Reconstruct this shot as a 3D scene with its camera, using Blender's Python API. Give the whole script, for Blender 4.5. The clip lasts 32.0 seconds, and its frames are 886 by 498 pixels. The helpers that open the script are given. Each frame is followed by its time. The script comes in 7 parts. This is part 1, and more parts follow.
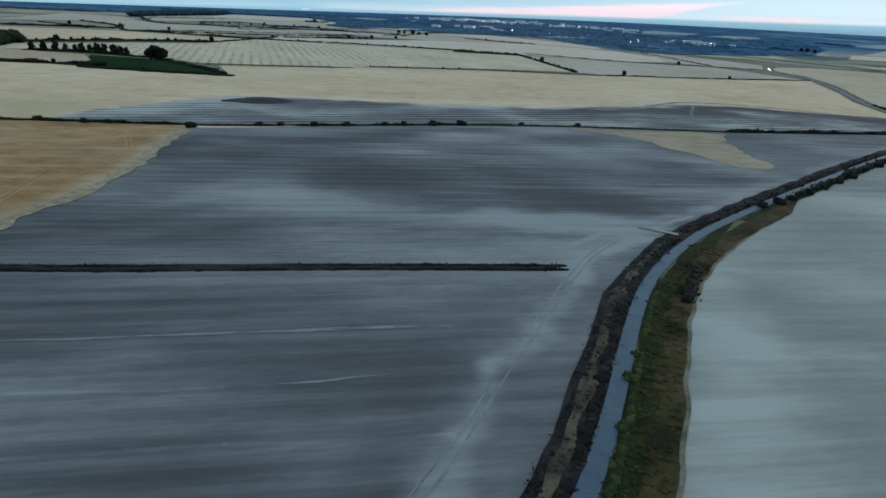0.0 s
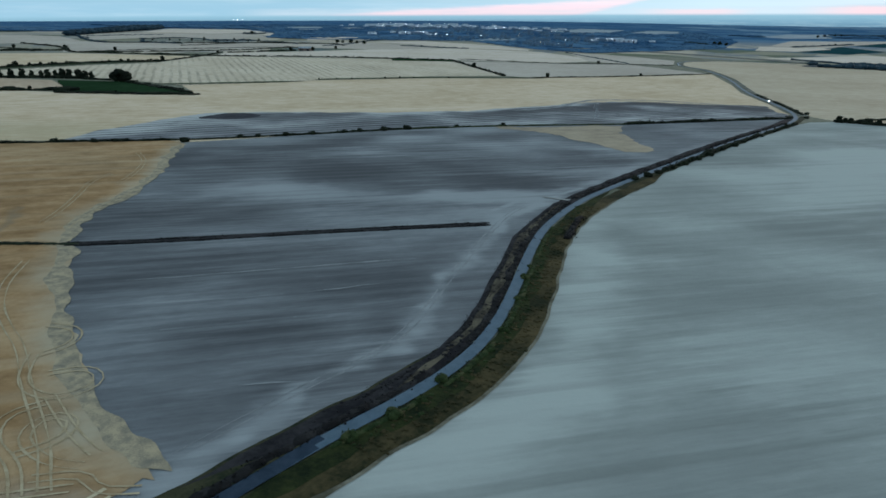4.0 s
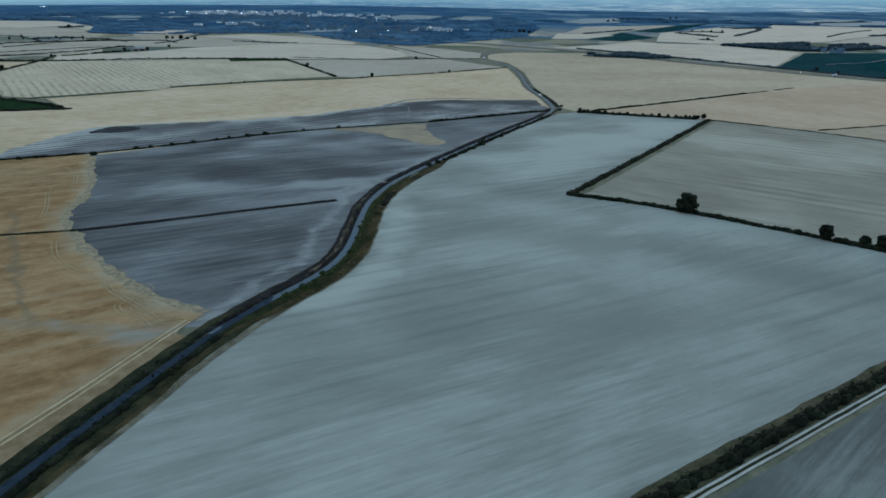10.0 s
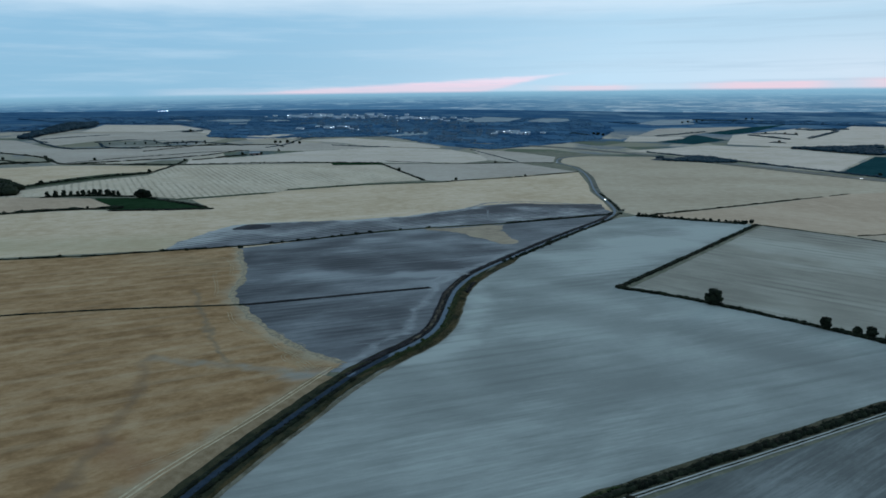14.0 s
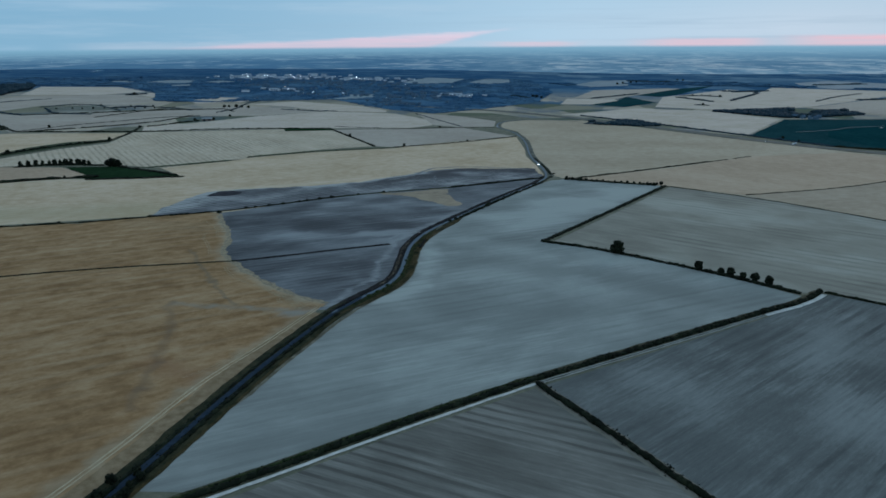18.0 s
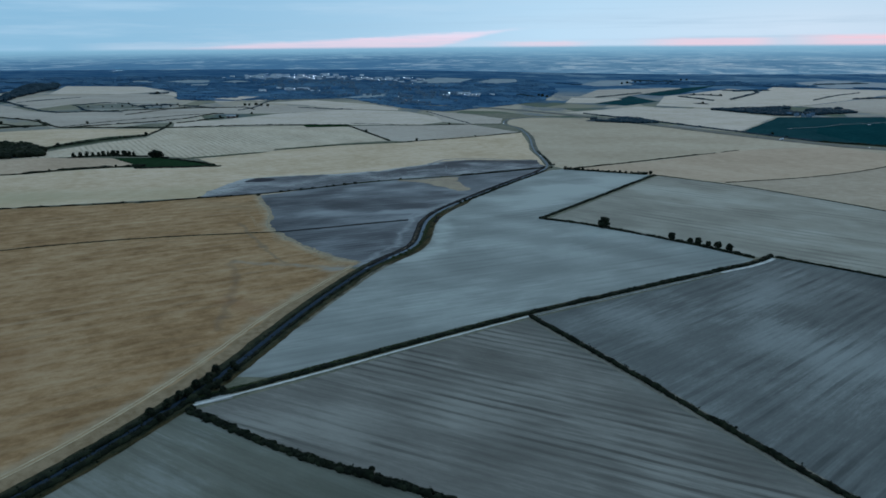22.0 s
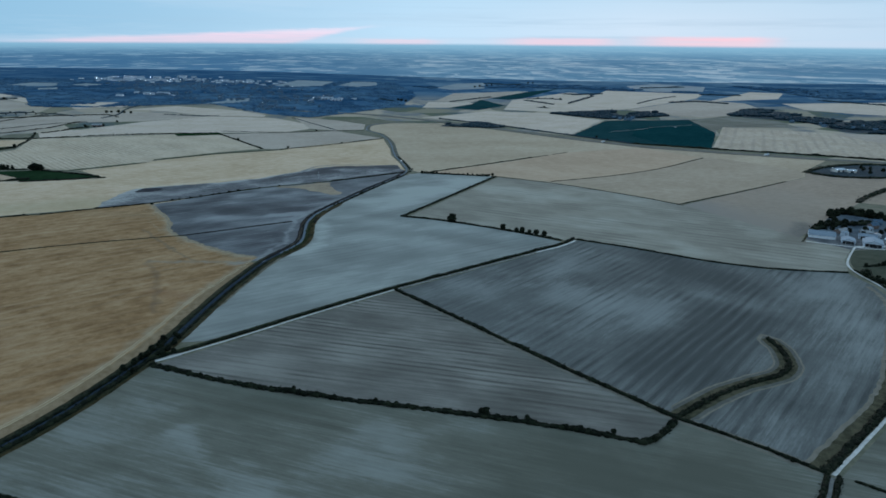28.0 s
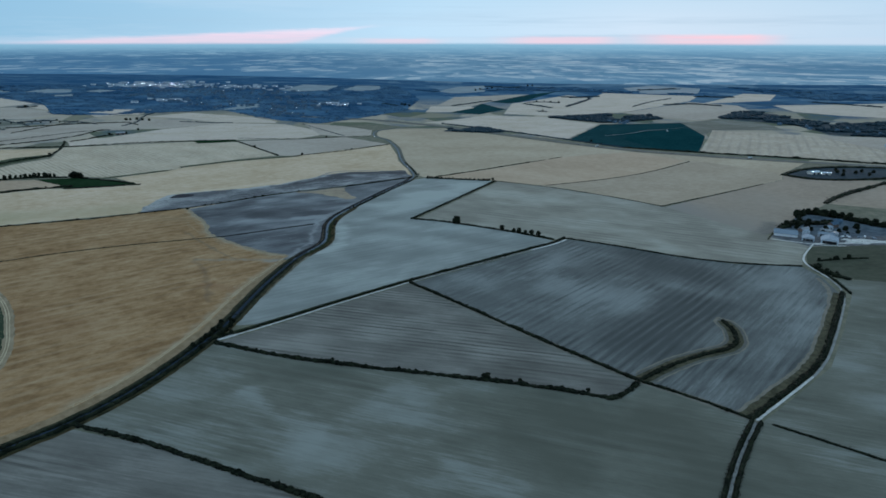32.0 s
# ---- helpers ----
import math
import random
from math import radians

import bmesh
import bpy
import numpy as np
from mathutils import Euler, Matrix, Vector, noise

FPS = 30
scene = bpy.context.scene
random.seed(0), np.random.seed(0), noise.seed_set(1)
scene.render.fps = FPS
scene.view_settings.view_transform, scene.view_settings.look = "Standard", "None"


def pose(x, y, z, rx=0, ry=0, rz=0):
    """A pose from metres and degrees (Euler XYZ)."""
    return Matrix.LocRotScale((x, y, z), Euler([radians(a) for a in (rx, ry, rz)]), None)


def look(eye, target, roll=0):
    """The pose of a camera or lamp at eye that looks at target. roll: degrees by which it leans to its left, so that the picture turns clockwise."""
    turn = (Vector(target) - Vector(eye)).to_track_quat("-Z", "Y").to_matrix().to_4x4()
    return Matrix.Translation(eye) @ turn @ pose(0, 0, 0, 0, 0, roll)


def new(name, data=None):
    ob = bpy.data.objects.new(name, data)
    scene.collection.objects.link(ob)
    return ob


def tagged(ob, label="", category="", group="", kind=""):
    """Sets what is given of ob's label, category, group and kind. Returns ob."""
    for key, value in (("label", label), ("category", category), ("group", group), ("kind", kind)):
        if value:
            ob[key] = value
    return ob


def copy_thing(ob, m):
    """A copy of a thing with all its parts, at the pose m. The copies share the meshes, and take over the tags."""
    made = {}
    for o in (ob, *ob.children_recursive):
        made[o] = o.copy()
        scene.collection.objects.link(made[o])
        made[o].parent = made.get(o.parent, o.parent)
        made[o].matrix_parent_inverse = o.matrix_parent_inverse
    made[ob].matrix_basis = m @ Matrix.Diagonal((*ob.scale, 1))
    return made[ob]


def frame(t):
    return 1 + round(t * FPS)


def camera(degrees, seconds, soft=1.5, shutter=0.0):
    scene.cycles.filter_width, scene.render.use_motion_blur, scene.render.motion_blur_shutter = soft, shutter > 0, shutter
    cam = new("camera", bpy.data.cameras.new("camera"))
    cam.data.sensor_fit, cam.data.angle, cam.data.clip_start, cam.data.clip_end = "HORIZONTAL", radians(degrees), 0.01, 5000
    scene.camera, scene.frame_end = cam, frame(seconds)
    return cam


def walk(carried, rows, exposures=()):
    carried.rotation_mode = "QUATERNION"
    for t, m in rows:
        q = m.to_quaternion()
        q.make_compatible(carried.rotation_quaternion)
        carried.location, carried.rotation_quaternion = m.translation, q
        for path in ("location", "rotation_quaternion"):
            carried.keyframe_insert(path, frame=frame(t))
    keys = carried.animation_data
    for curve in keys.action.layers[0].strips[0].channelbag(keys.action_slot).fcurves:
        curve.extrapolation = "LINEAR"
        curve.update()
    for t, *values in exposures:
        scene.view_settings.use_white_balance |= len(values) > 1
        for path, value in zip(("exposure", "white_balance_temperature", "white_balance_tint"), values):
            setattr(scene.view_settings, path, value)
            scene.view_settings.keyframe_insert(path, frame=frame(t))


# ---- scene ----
# Camera: seconds, place in metres, yaw, pitch and roll in degrees.
ROWS = [
    (0.0, -138.9, 793.5, 65.3, 27.47, -19.53, 1.76),
    (0.5, -138.3, 791.6, 65.6, 29.24, -18.59, 1.20),
    (1.0, -135.8, 787.6, 65.7, 26.80, -17.97, 0.86),
    (1.5, -132.1, 780.4, 66.1, 23.63, -17.77, 0.47),
    (2.0, -127.3, 770.0, 66.8, 23.30, -17.86, 0.12),
    (2.5, -122.3, 758.7, 68.9, 23.01, -18.18, 0.03),
    (3.0, -117.5, 747.0, 72.3, 22.88, -18.58, -0.12),
    (3.5, -112.9, 735.0, 75.5, 22.85, -18.97, -0.27),
    (4.0, -108.1, 722.6, 78.8, 22.82, -19.31, -0.22),
    (4.5, -103.5, 710.1, 83.1, 22.84, -19.76, -0.46),
    (6.5, -81.7, 664.1, 97.0, 22.11, -20.49, -0.54),
    (7.0, -76.9, 650.3, 100.7, 16.84, -20.59, -0.45),
    (7.5, -73.1, 637.1, 104.4, 11.72, -20.69, -0.31),
    (8.0, -70.2, 624.6, 108.2, 6.98, -20.75, 0.00),
    (8.1, -69.7, 622.0, 109.0, 8.20, -20.77, -0.03),
    (8.2, -69.2, 619.4, 109.7, 9.00, -20.79, -0.06),
    (8.3, -68.8, 616.7, 110.5, 9.50, -20.80, -0.09),
    (8.5, -67.8, 611.5, 112.0, 9.64, -20.83, -0.15),
    (9.0, -66.0, 598.6, 116.0, 9.18, -20.92, -0.04),
    (9.5, -63.6, 585.6, 119.8, 9.26, -20.97, -0.15),
    (10.0, -61.4, 572.9, 123.5, 8.99, -21.01, -0.21),
    (10.5, -60.3, 560.4, 127.2, 5.49, -21.07, 0.00),
    (10.6, -59.9, 557.8, 128.0, 6.00, -21.08, -0.07),
    (10.7, -59.5, 555.2, 128.8, 7.40, -21.08, -0.15),
    (10.8, -59.0, 552.6, 129.6, 8.80, -21.08, -0.22),
    (11.0, -58.2, 547.4, 131.1, 10.89, -21.09, -0.37),
    (11.5, -55.7, 534.2, 135.1, 13.59, -21.10, -0.52),
    (12.0, -53.6, 521.4, 138.8, 14.51, -21.08, -0.59),
    (12.5, -51.1, 508.9, 142.5, 14.97, -21.09, -0.65),
    (13.0, -48.6, 496.1, 146.2, 15.19, -20.93, -0.71),
    (13.5, -45.3, 483.2, 149.9, 15.39, -20.31, -0.78),
    (13.6, -44.5, 480.6, 150.7, 15.43, -19.00, -0.76),
    (13.7, -43.6, 477.9, 151.4, 15.46, -17.50, -0.74),
    (13.8, -42.8, 475.2, 152.1, 15.50, -15.50, -0.72),
    (13.9, -42.0, 472.5, 152.8, 15.54, -14.05, -0.70),
    (14.0, -41.1, 469.8, 153.6, 15.58, -13.34, -0.69),
    (14.1, -40.4, 467.2, 154.3, 15.46, -13.35, -0.68),
    (14.3, -38.9, 462.1, 155.9, 15.22, -13.42, -0.67),
    (14.5, -37.5, 456.9, 157.4, 14.99, -13.59, -0.66),
    (14.6, -37.1, 454.4, 158.1, 14.60, -13.85, -0.59),
    (14.7, -36.7, 451.8, 158.9, 13.90, -14.75, -0.53),
    (14.8, -36.3, 449.2, 159.6, 12.80, -15.50, -0.47),
    (14.9, -35.9, 446.6, 160.4, 11.50, -16.10, -0.40),
    (15.0, -35.5, 444.1, 161.1, 10.20, -16.61, -0.34),
    (15.5, -33.6, 431.3, 165.1, 5.92, -16.81, 0.01),
    (17.5, -26.1, 379.4, 179.7, 10.53, -17.01, -0.39),
    (18.0, -23.9, 366.8, 182.4, 10.81, -16.87, -0.38),
    (18.5, -21.9, 353.9, 183.7, 11.00, -16.73, -0.40),
    (19.0, -20.0, 340.6, 184.0, 11.14, -16.70, -0.28),
    (19.5, -17.9, 327.2, 183.9, 11.25, -16.62, -0.35),
    (20.0, -15.8, 314.1, 183.7, 11.36, -16.65, -0.33),
    (20.5, -13.7, 301.2, 184.1, 11.43, -16.69, -0.28),
    (21.0, -11.9, 288.2, 185.0, 11.46, -16.76, -0.35),
    (21.5, -9.9, 275.0, 186.1, 11.47, -16.83, -0.36),
    (22.0, -8.0, 261.5, 187.0, 11.48, -16.87, -0.44),
    (22.5, -6.3, 248.1, 188.6, 11.45, -16.96, -0.39),
    (23.0, -4.6, 235.3, 191.5, 11.42, -16.98, -0.21),
    (23.5, -2.5, 222.4, 195.1, 11.45, -17.00, -0.28),
    (24.0, -0.4, 209.3, 199.0, 11.43, -17.04, -0.34),
    (24.5, 1.5, 195.9, 203.0, 11.47, -17.07, -0.43),
    (25.0, 3.3, 182.3, 207.2, 11.49, -17.11, -0.39),
    (25.5, 4.9, 169.0, 211.2, 11.49, -17.15, -0.36),
    (25.8, 5.6, 161.0, 213.4, 11.20, -17.14, -0.20),
    (26.0, 6.0, 155.8, 214.8, 9.11, -17.14, -0.09),
    (26.2, 6.2, 150.6, 216.2, 6.50, -17.12, 0.04),
    (26.5, 6.6, 142.9, 218.2, 3.05, -17.09, 0.24),
    (28.5, 6.3, 91.5, 233.0, -0.22, -17.09, 0.41),
    (29.0, 5.7, 78.5, 237.0, -0.23, -17.12, 0.29),
    (29.5, 4.4, 65.3, 240.7, -0.26, -17.14, 0.36),
    (30.0, 3.4, 52.3, 244.5, -0.22, -17.15, 0.33),
    (30.5, 2.5, 39.2, 248.3, -0.16, -17.14, 0.31),
    (31.0, 1.6, 26.3, 252.3, -0.11, -17.17, 0.26),
    (31.5, 0.7, 13.2, 256.1, -0.04, -17.15, 0.21),
    (32.0, 0.0, 0.0, 260.0, 0.00, -17.14, 0.10),
]


def aimed(x, y, z, yaw, pitch, roll):
    a, b = radians(yaw), radians(pitch)
    ahead = Vector((-math.sin(a) * math.cos(b), math.cos(a) * math.cos(b), math.sin(b)))
    eye = Vector((x, y, z))
    return look(eye, eye + ahead * 100.0, roll)


cam = camera(65.98, 32.0, soft=1.7)
walk(cam, [(t, aimed(*rest)) for t, *rest in ROWS], exposures=[(0.0, 0.48, 6540, 10), (4.5, 0.50, 6450, 10), (7.0, 0.47, 6430, 10), (9.0, 0.43, 6400, 10), (12.0, 0.50, 6030, 10), (13.5, 0.48, 5990, 10), (14.2, 0.11, 6030, 10), (15.0, -0.09, 5920, 10), (19.0, 0.06, 5910, 10), (23.0, 0.22, 5880, 10), (32.0, 0.27, 5950, 10)])

# ---- sky and light: dusk, the sun down at the horizon behind thin cloud ----
SUN_AZ, SUN_EL = 20.0, 4.0


class Nodes:
    """Short-hand for a node tree."""

    def __init__(self, tree):
        self.tree = tree
        tree.nodes.clear()

    def add(self, kind, inputs=None):
        node = self.tree.nodes.new(kind)
        for key, value in (inputs or {}).items():
            if isinstance(value, bpy.types.NodeSocket):
                self.tree.links.new(value, node.inputs[key])
            else:
                node.inputs[key].default_value = value
        return node

    def math(self, op, a, b=0.0, c=0.0, clamp=False):
        node = self.add("ShaderNodeMath", {0: a, 1: b, 2: c})
        node.operation, node.use_clamp = op, clamp
        return node.outputs[0]

    def vec(self, op, a, b):
        node = self.add("ShaderNodeVectorMath", {0: a, (3 if op == "SCALE" else 1): b})
        node.operation = op
        return node.outputs[1] if op in ("DOT_PRODUCT", "LENGTH") else node.outputs[0]

    def stroke(self, pos, a, b, wide):
        """1 on the line from a to b, easing to 0 at 'wide' metres from it."""
        run = Vector((b[0] - a[0], b[1] - a[1], 0.0))
        rel = self.vec("SUBTRACT", pos, (a[0], a[1], 0.0))
        along = self.math("DIVIDE", self.vec("DOT_PRODUCT", rel, tuple(run)), max(run.length_squared, 1e-3), 0.0, True)
        off = self.vec("SUBTRACT", rel, self.vec("SCALE", tuple(run), along))
        return self.smooth(self.vec("LENGTH", off, (0, 0, 0)), 0.0, wide, 1.0, 0.0)

    def ramp(self, fac, stops):
        node = self.add("ShaderNodeValToRGB", {0: fac})
        els = node.color_ramp.elements
        while len(els) < len(stops):
            els.new(0.5)
        for el, (pos, col) in zip(els, stops):
            el.position = pos
            el.color = (*col, 1.0) if len(col) == 3 else col
        return node.outputs[0]

    def mix(self, fac, a, b):
        node = self.add("ShaderNodeMix")
        node.data_type = "RGBA"
        for key, value in ((0, fac), (6, a), (7, b)):
            if isinstance(value, bpy.types.NodeSocket):
                self.tree.links.new(value, node.inputs[key])
            else:
                node.inputs[key].default_value = value
        return node.outputs[2]

    def noise(self, vec, scale, detail=3.0, rough=0.55):
        return self.add("ShaderNodeTexNoise", {"Vector": vec, "Scale": scale, "Detail": detail, "Roughness": rough}).outputs[0]

    def smooth(self, value, lo, hi, to_lo=0.0, to_hi=1.0):
        node = self.add("ShaderNodeMapRange", {0: value, 1: lo, 2: hi, 3: to_lo, 4: to_hi})
        node.interpolation_type = "SMOOTHSTEP"
        return node.outputs[0]

    def bands(self, vec, scale, distortion, detail_scale):
        node = self.add("ShaderNodeTexWave", {"Vector": vec, "Scale": scale, "Distortion": distortion, "Detail": 2.0, "Detail Scale": detail_scale})
        node.bands_direction = "Y"
        return node.outputs[1]

    def mapped(self, vec, scale, angle=0.0, loc=(0, 0, 0)):
        return self.add("ShaderNodeMapping", {0: vec, 1: loc, 2: (0, 0, radians(angle)), 3: scale}).outputs[0]


def rgba(c):
    return (*c, 1.0)


def build_world():
    world = bpy.data.worlds.new("dusk_sky")
    scene.world = world
    world.use_nodes = True
    n = Nodes(world.node_tree)
    way = n.add("ShaderNodeTexCoord").outputs["Generated"]
    sep = n.add("ShaderNodeSeparateXYZ", {0: way})
    up = sep.outputs[2]
    azim = n.math("ARCTAN2", sep.outputs[0], sep.outputs[1])
    sky = n.add("ShaderNodeTexSky")
    sky.sky_type, sky.sun_disc = "NISHITA", False
    sky.sun_elevation, sky.sun_rotation = radians(SUN_EL), radians(SUN_AZ)
    sky.altitude, sky.air_density, sky.dust_density, sky.ozone_density = 200.0, 1.0, 1.5, 2.0
    air = n.add("ShaderNodeVectorMath", {0: sky.outputs[0], 3: 0.10})
    air.operation = "SCALE"
    air = air.outputs[0]
    # thin stratus over the whole sky: clear blue to the left, greyer to the right, palest low down
    side = n.smooth(azim, -0.75, 0.75)
    low = n.ramp(side, [(0.0, (0.255, 0.445, 0.57)), (0.45, (0.475, 0.64, 0.735)), (0.75, (0.53, 0.645, 0.725)), (1.0, (0.45, 0.57, 0.66))])
    high = n.ramp(side, [(0.0, (0.255, 0.45, 0.59)), (0.5, (0.41, 0.59, 0.70)), (1.0, (0.39, 0.555, 0.66))])
    veil = n.mix(n.smooth(up, 0.0, 0.09), low, high)
    soft = n.noise(n.mapped(way, (2.2, 2.2, 16.0), 0.0, (7, 2, 1)), 1.6, 5.0, 0.6)
    rim = n.smooth(n.math("ADD", up, n.math("MULTIPLY", n.math("SUBTRACT", soft, 0.5), 0.05)), 0.082, 0.125)
    veil = n.mix(n.math("MULTIPLY", rim, 0.85), veil, rgba((0.60, 0.70, 0.76)))
    veil = n.mix(n.smooth(up, 0.16, 0.6), veil, rgba((0.33, 0.48, 0.575)))
    drift = n.noise(n.mapped(way, (1.6, 1.6, 22.0)), 2.2, 5.0, 0.6)
    veil = n.mix(n.smooth(drift, 0.45, 0.72, 0.0, 0.45), veil, rgba((0.46, 0.60, 0.69)))
    bars = n.noise(n.mapped(way, (1.1, 1.1, 34.0), 0.0, (3, 1, 5)), 2.0, 5.0, 0.62)
    veil = n.mix(n.math("MULTIPLY", n.smooth(bars, 0.48, 0.66, 0.0, 0.42), n.smooth(azim, -0.3, 0.25, 0.35, 1.0)), veil, rgba((0.33, 0.47, 0.57)))
    colour = n.mix(0.988, air, veil)
    # lit pink bars of cloud just over the horizon
    wob = n.math("MULTIPLY", n.math("SUBTRACT", n.noise(n.mapped(way, (9.0, 9.0, 90.0)), 3.0, 5.0, 0.65), 0.5), 0.007)
    el = n.math("ADD", up, wob)
    streaks = n.smooth(n.noise(n.mapped(way, (6.0, 6.0, 160.0)), 2.0, 4.0), 0.25, 0.6, 0.62, 1.0)
    along = n.math("DIVIDE", n.math("ADD", azim, 0.60), 0.53, 0.0, True)
    roof = n.math("ADD", n.math("MULTIPLY", along, 0.0255), -0.0065)
    base = n.smooth(along, 0.62, 1.0, -0.016, 0.0165)
    wedge = n.math("MULTIPLY", n.smooth(n.math("SUBTRACT", roof, el), -0.0012, 0.0042), n.smooth(n.math("SUBTRACT", el, base), -0.002, 0.005))
    wedge = n.math("MULTIPLY", wedge, n.math("MULTIPLY", n.smooth(azim, -0.60, -0.46), n.smooth(azim, -0.115, -0.065, 1.0, 0.0)))
    colour = n.mix(n.math("MULTIPLY", n.math("MULTIPLY", wedge, streaks), 0.9), colour, n.ramp(n.smooth(el, -0.009, 0.016), [(0.0, (0.82, 0.55, 0.60)), (0.5, (0.80, 0.60, 0.655)), (1.0, (0.76, 0.66, 0.72))]))
    for lo_az, hi_az, e0, e1, tint in ((-0.15, 0.02, -0.010, 0.0005, (0.80, 0.56, 0.60)), (0.05, 0.26, -0.012, 0.0035, (0.90, 0.53, 0.56)), (0.235, 0.46, -0.013, 0.0065, (0.95, 0.515, 0.53)), (-0.7, 0.6, -0.012, 0.003, (0.54, 0.60, 0.66))):
        mid, half = (e0 + e1) / 2, (e1 - e0) / 2
        band = n.smooth(n.math("ABSOLUTE", n.math("SUBTRACT", el, mid)), half * 0.45, half * 1.15, 1.0, 0.0)
        ends = n.math("MULTIPLY", n.smooth(azim, lo_az, lo_az + 0.09), n.smooth(azim, hi_az - 0.06, hi_az, 1.0, 0.0))
        colour = n.mix(n.math("MULTIPLY", n.math("MULTIPLY", band, ends), n.math("MULTIPLY", streaks, 0.4 if hi_az > 0.5 else 0.9)), colour, rgba(tint))
    # land past the last fields as far as the horizon, haze painted in
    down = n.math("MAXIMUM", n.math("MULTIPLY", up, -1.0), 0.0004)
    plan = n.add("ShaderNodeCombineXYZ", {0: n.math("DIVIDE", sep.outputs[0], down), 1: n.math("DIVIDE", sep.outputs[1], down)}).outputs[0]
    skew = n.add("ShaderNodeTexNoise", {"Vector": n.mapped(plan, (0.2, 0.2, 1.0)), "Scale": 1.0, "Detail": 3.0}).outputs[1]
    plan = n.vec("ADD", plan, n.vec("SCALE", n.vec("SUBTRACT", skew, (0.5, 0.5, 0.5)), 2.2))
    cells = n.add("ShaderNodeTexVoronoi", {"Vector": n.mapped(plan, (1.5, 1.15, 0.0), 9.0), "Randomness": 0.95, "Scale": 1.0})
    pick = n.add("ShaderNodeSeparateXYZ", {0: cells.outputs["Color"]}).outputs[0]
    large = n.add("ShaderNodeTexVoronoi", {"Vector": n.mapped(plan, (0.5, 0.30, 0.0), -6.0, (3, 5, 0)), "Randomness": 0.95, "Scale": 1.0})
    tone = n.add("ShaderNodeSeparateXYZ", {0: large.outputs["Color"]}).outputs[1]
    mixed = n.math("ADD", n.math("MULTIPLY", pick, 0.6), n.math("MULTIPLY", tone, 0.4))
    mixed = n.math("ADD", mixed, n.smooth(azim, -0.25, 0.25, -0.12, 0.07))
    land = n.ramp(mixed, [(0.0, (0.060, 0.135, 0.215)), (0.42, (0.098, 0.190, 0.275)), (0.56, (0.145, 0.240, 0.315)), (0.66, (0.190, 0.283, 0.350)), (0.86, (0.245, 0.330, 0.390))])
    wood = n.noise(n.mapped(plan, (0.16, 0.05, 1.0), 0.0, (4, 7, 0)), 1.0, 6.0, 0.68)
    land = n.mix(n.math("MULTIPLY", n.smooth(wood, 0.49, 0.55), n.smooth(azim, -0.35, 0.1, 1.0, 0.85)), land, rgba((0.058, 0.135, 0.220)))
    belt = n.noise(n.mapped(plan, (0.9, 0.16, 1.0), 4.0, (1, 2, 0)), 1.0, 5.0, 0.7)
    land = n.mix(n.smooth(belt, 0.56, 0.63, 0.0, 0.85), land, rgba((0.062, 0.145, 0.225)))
    # haze colour mixed over the land, strongest just under the horizon
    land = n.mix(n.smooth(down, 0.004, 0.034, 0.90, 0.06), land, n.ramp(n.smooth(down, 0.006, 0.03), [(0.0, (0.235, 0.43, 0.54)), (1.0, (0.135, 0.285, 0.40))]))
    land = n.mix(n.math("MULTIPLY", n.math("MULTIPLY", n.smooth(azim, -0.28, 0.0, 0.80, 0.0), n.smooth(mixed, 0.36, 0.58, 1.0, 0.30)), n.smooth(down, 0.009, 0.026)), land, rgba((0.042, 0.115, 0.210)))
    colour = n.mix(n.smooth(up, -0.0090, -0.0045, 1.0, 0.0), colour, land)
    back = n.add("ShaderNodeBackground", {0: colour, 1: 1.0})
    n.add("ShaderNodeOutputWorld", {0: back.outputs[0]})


build_world()
sun = new("sun", bpy.data.lights.new("sun", "SUN"))
sun.data.energy, sun.data.angle, sun.data.color = 0.6, radians(20.0), (1.0, 0.80, 0.70)
_a, _e = radians(SUN_AZ), radians(SUN_EL)
sun.matrix_world = look((0, 0, 500), Vector((0, 0, 500)) - Vector((math.sin(_a) * math.cos(_e), math.cos(_a) * math.cos(_e), math.sin(_e))))

from mathutils.geometry import delaunay_2d_cdt

# ---- materials ----
MATS = {}


def surface(name, build, rough=0.9, spec=0.2, metal=0.0, emit=None):
    """A Principled material; build(n, position) gives the colour and, if it likes, a height for the bump in metres."""
    if name in MATS:
        return MATS[name]
    mat = bpy.data.materials.new(name)
    mat.use_nodes = True
    n = Nodes(mat.node_tree)
    pos = n.add("ShaderNodeNewGeometry").outputs["Position"]
    got = build(n, pos)
    colour, height = got if isinstance(got, tuple) else (got, None)
    shader = n.add("ShaderNodeBsdfPrincipled", {"Base Color": colour, "Roughness": rough, "Metallic": metal, "Specular IOR Level": spec})
    if height is not None:
        bump = n.add("ShaderNodeBump", {"Strength": 1.0, "Distance": 1.0, "Height": height})
        n.tree.links.new(bump.outputs[0], shader.inputs["Normal"])
    if emit:
        shader.inputs["Emission Color"].default_value = rgba(emit[0])
        shader.inputs["Emission Strength"].default_value = emit[1]
    n.add("ShaderNodeOutputMaterial", {0: shader.outputs[0]})
    MATS[name] = mat
    return mat


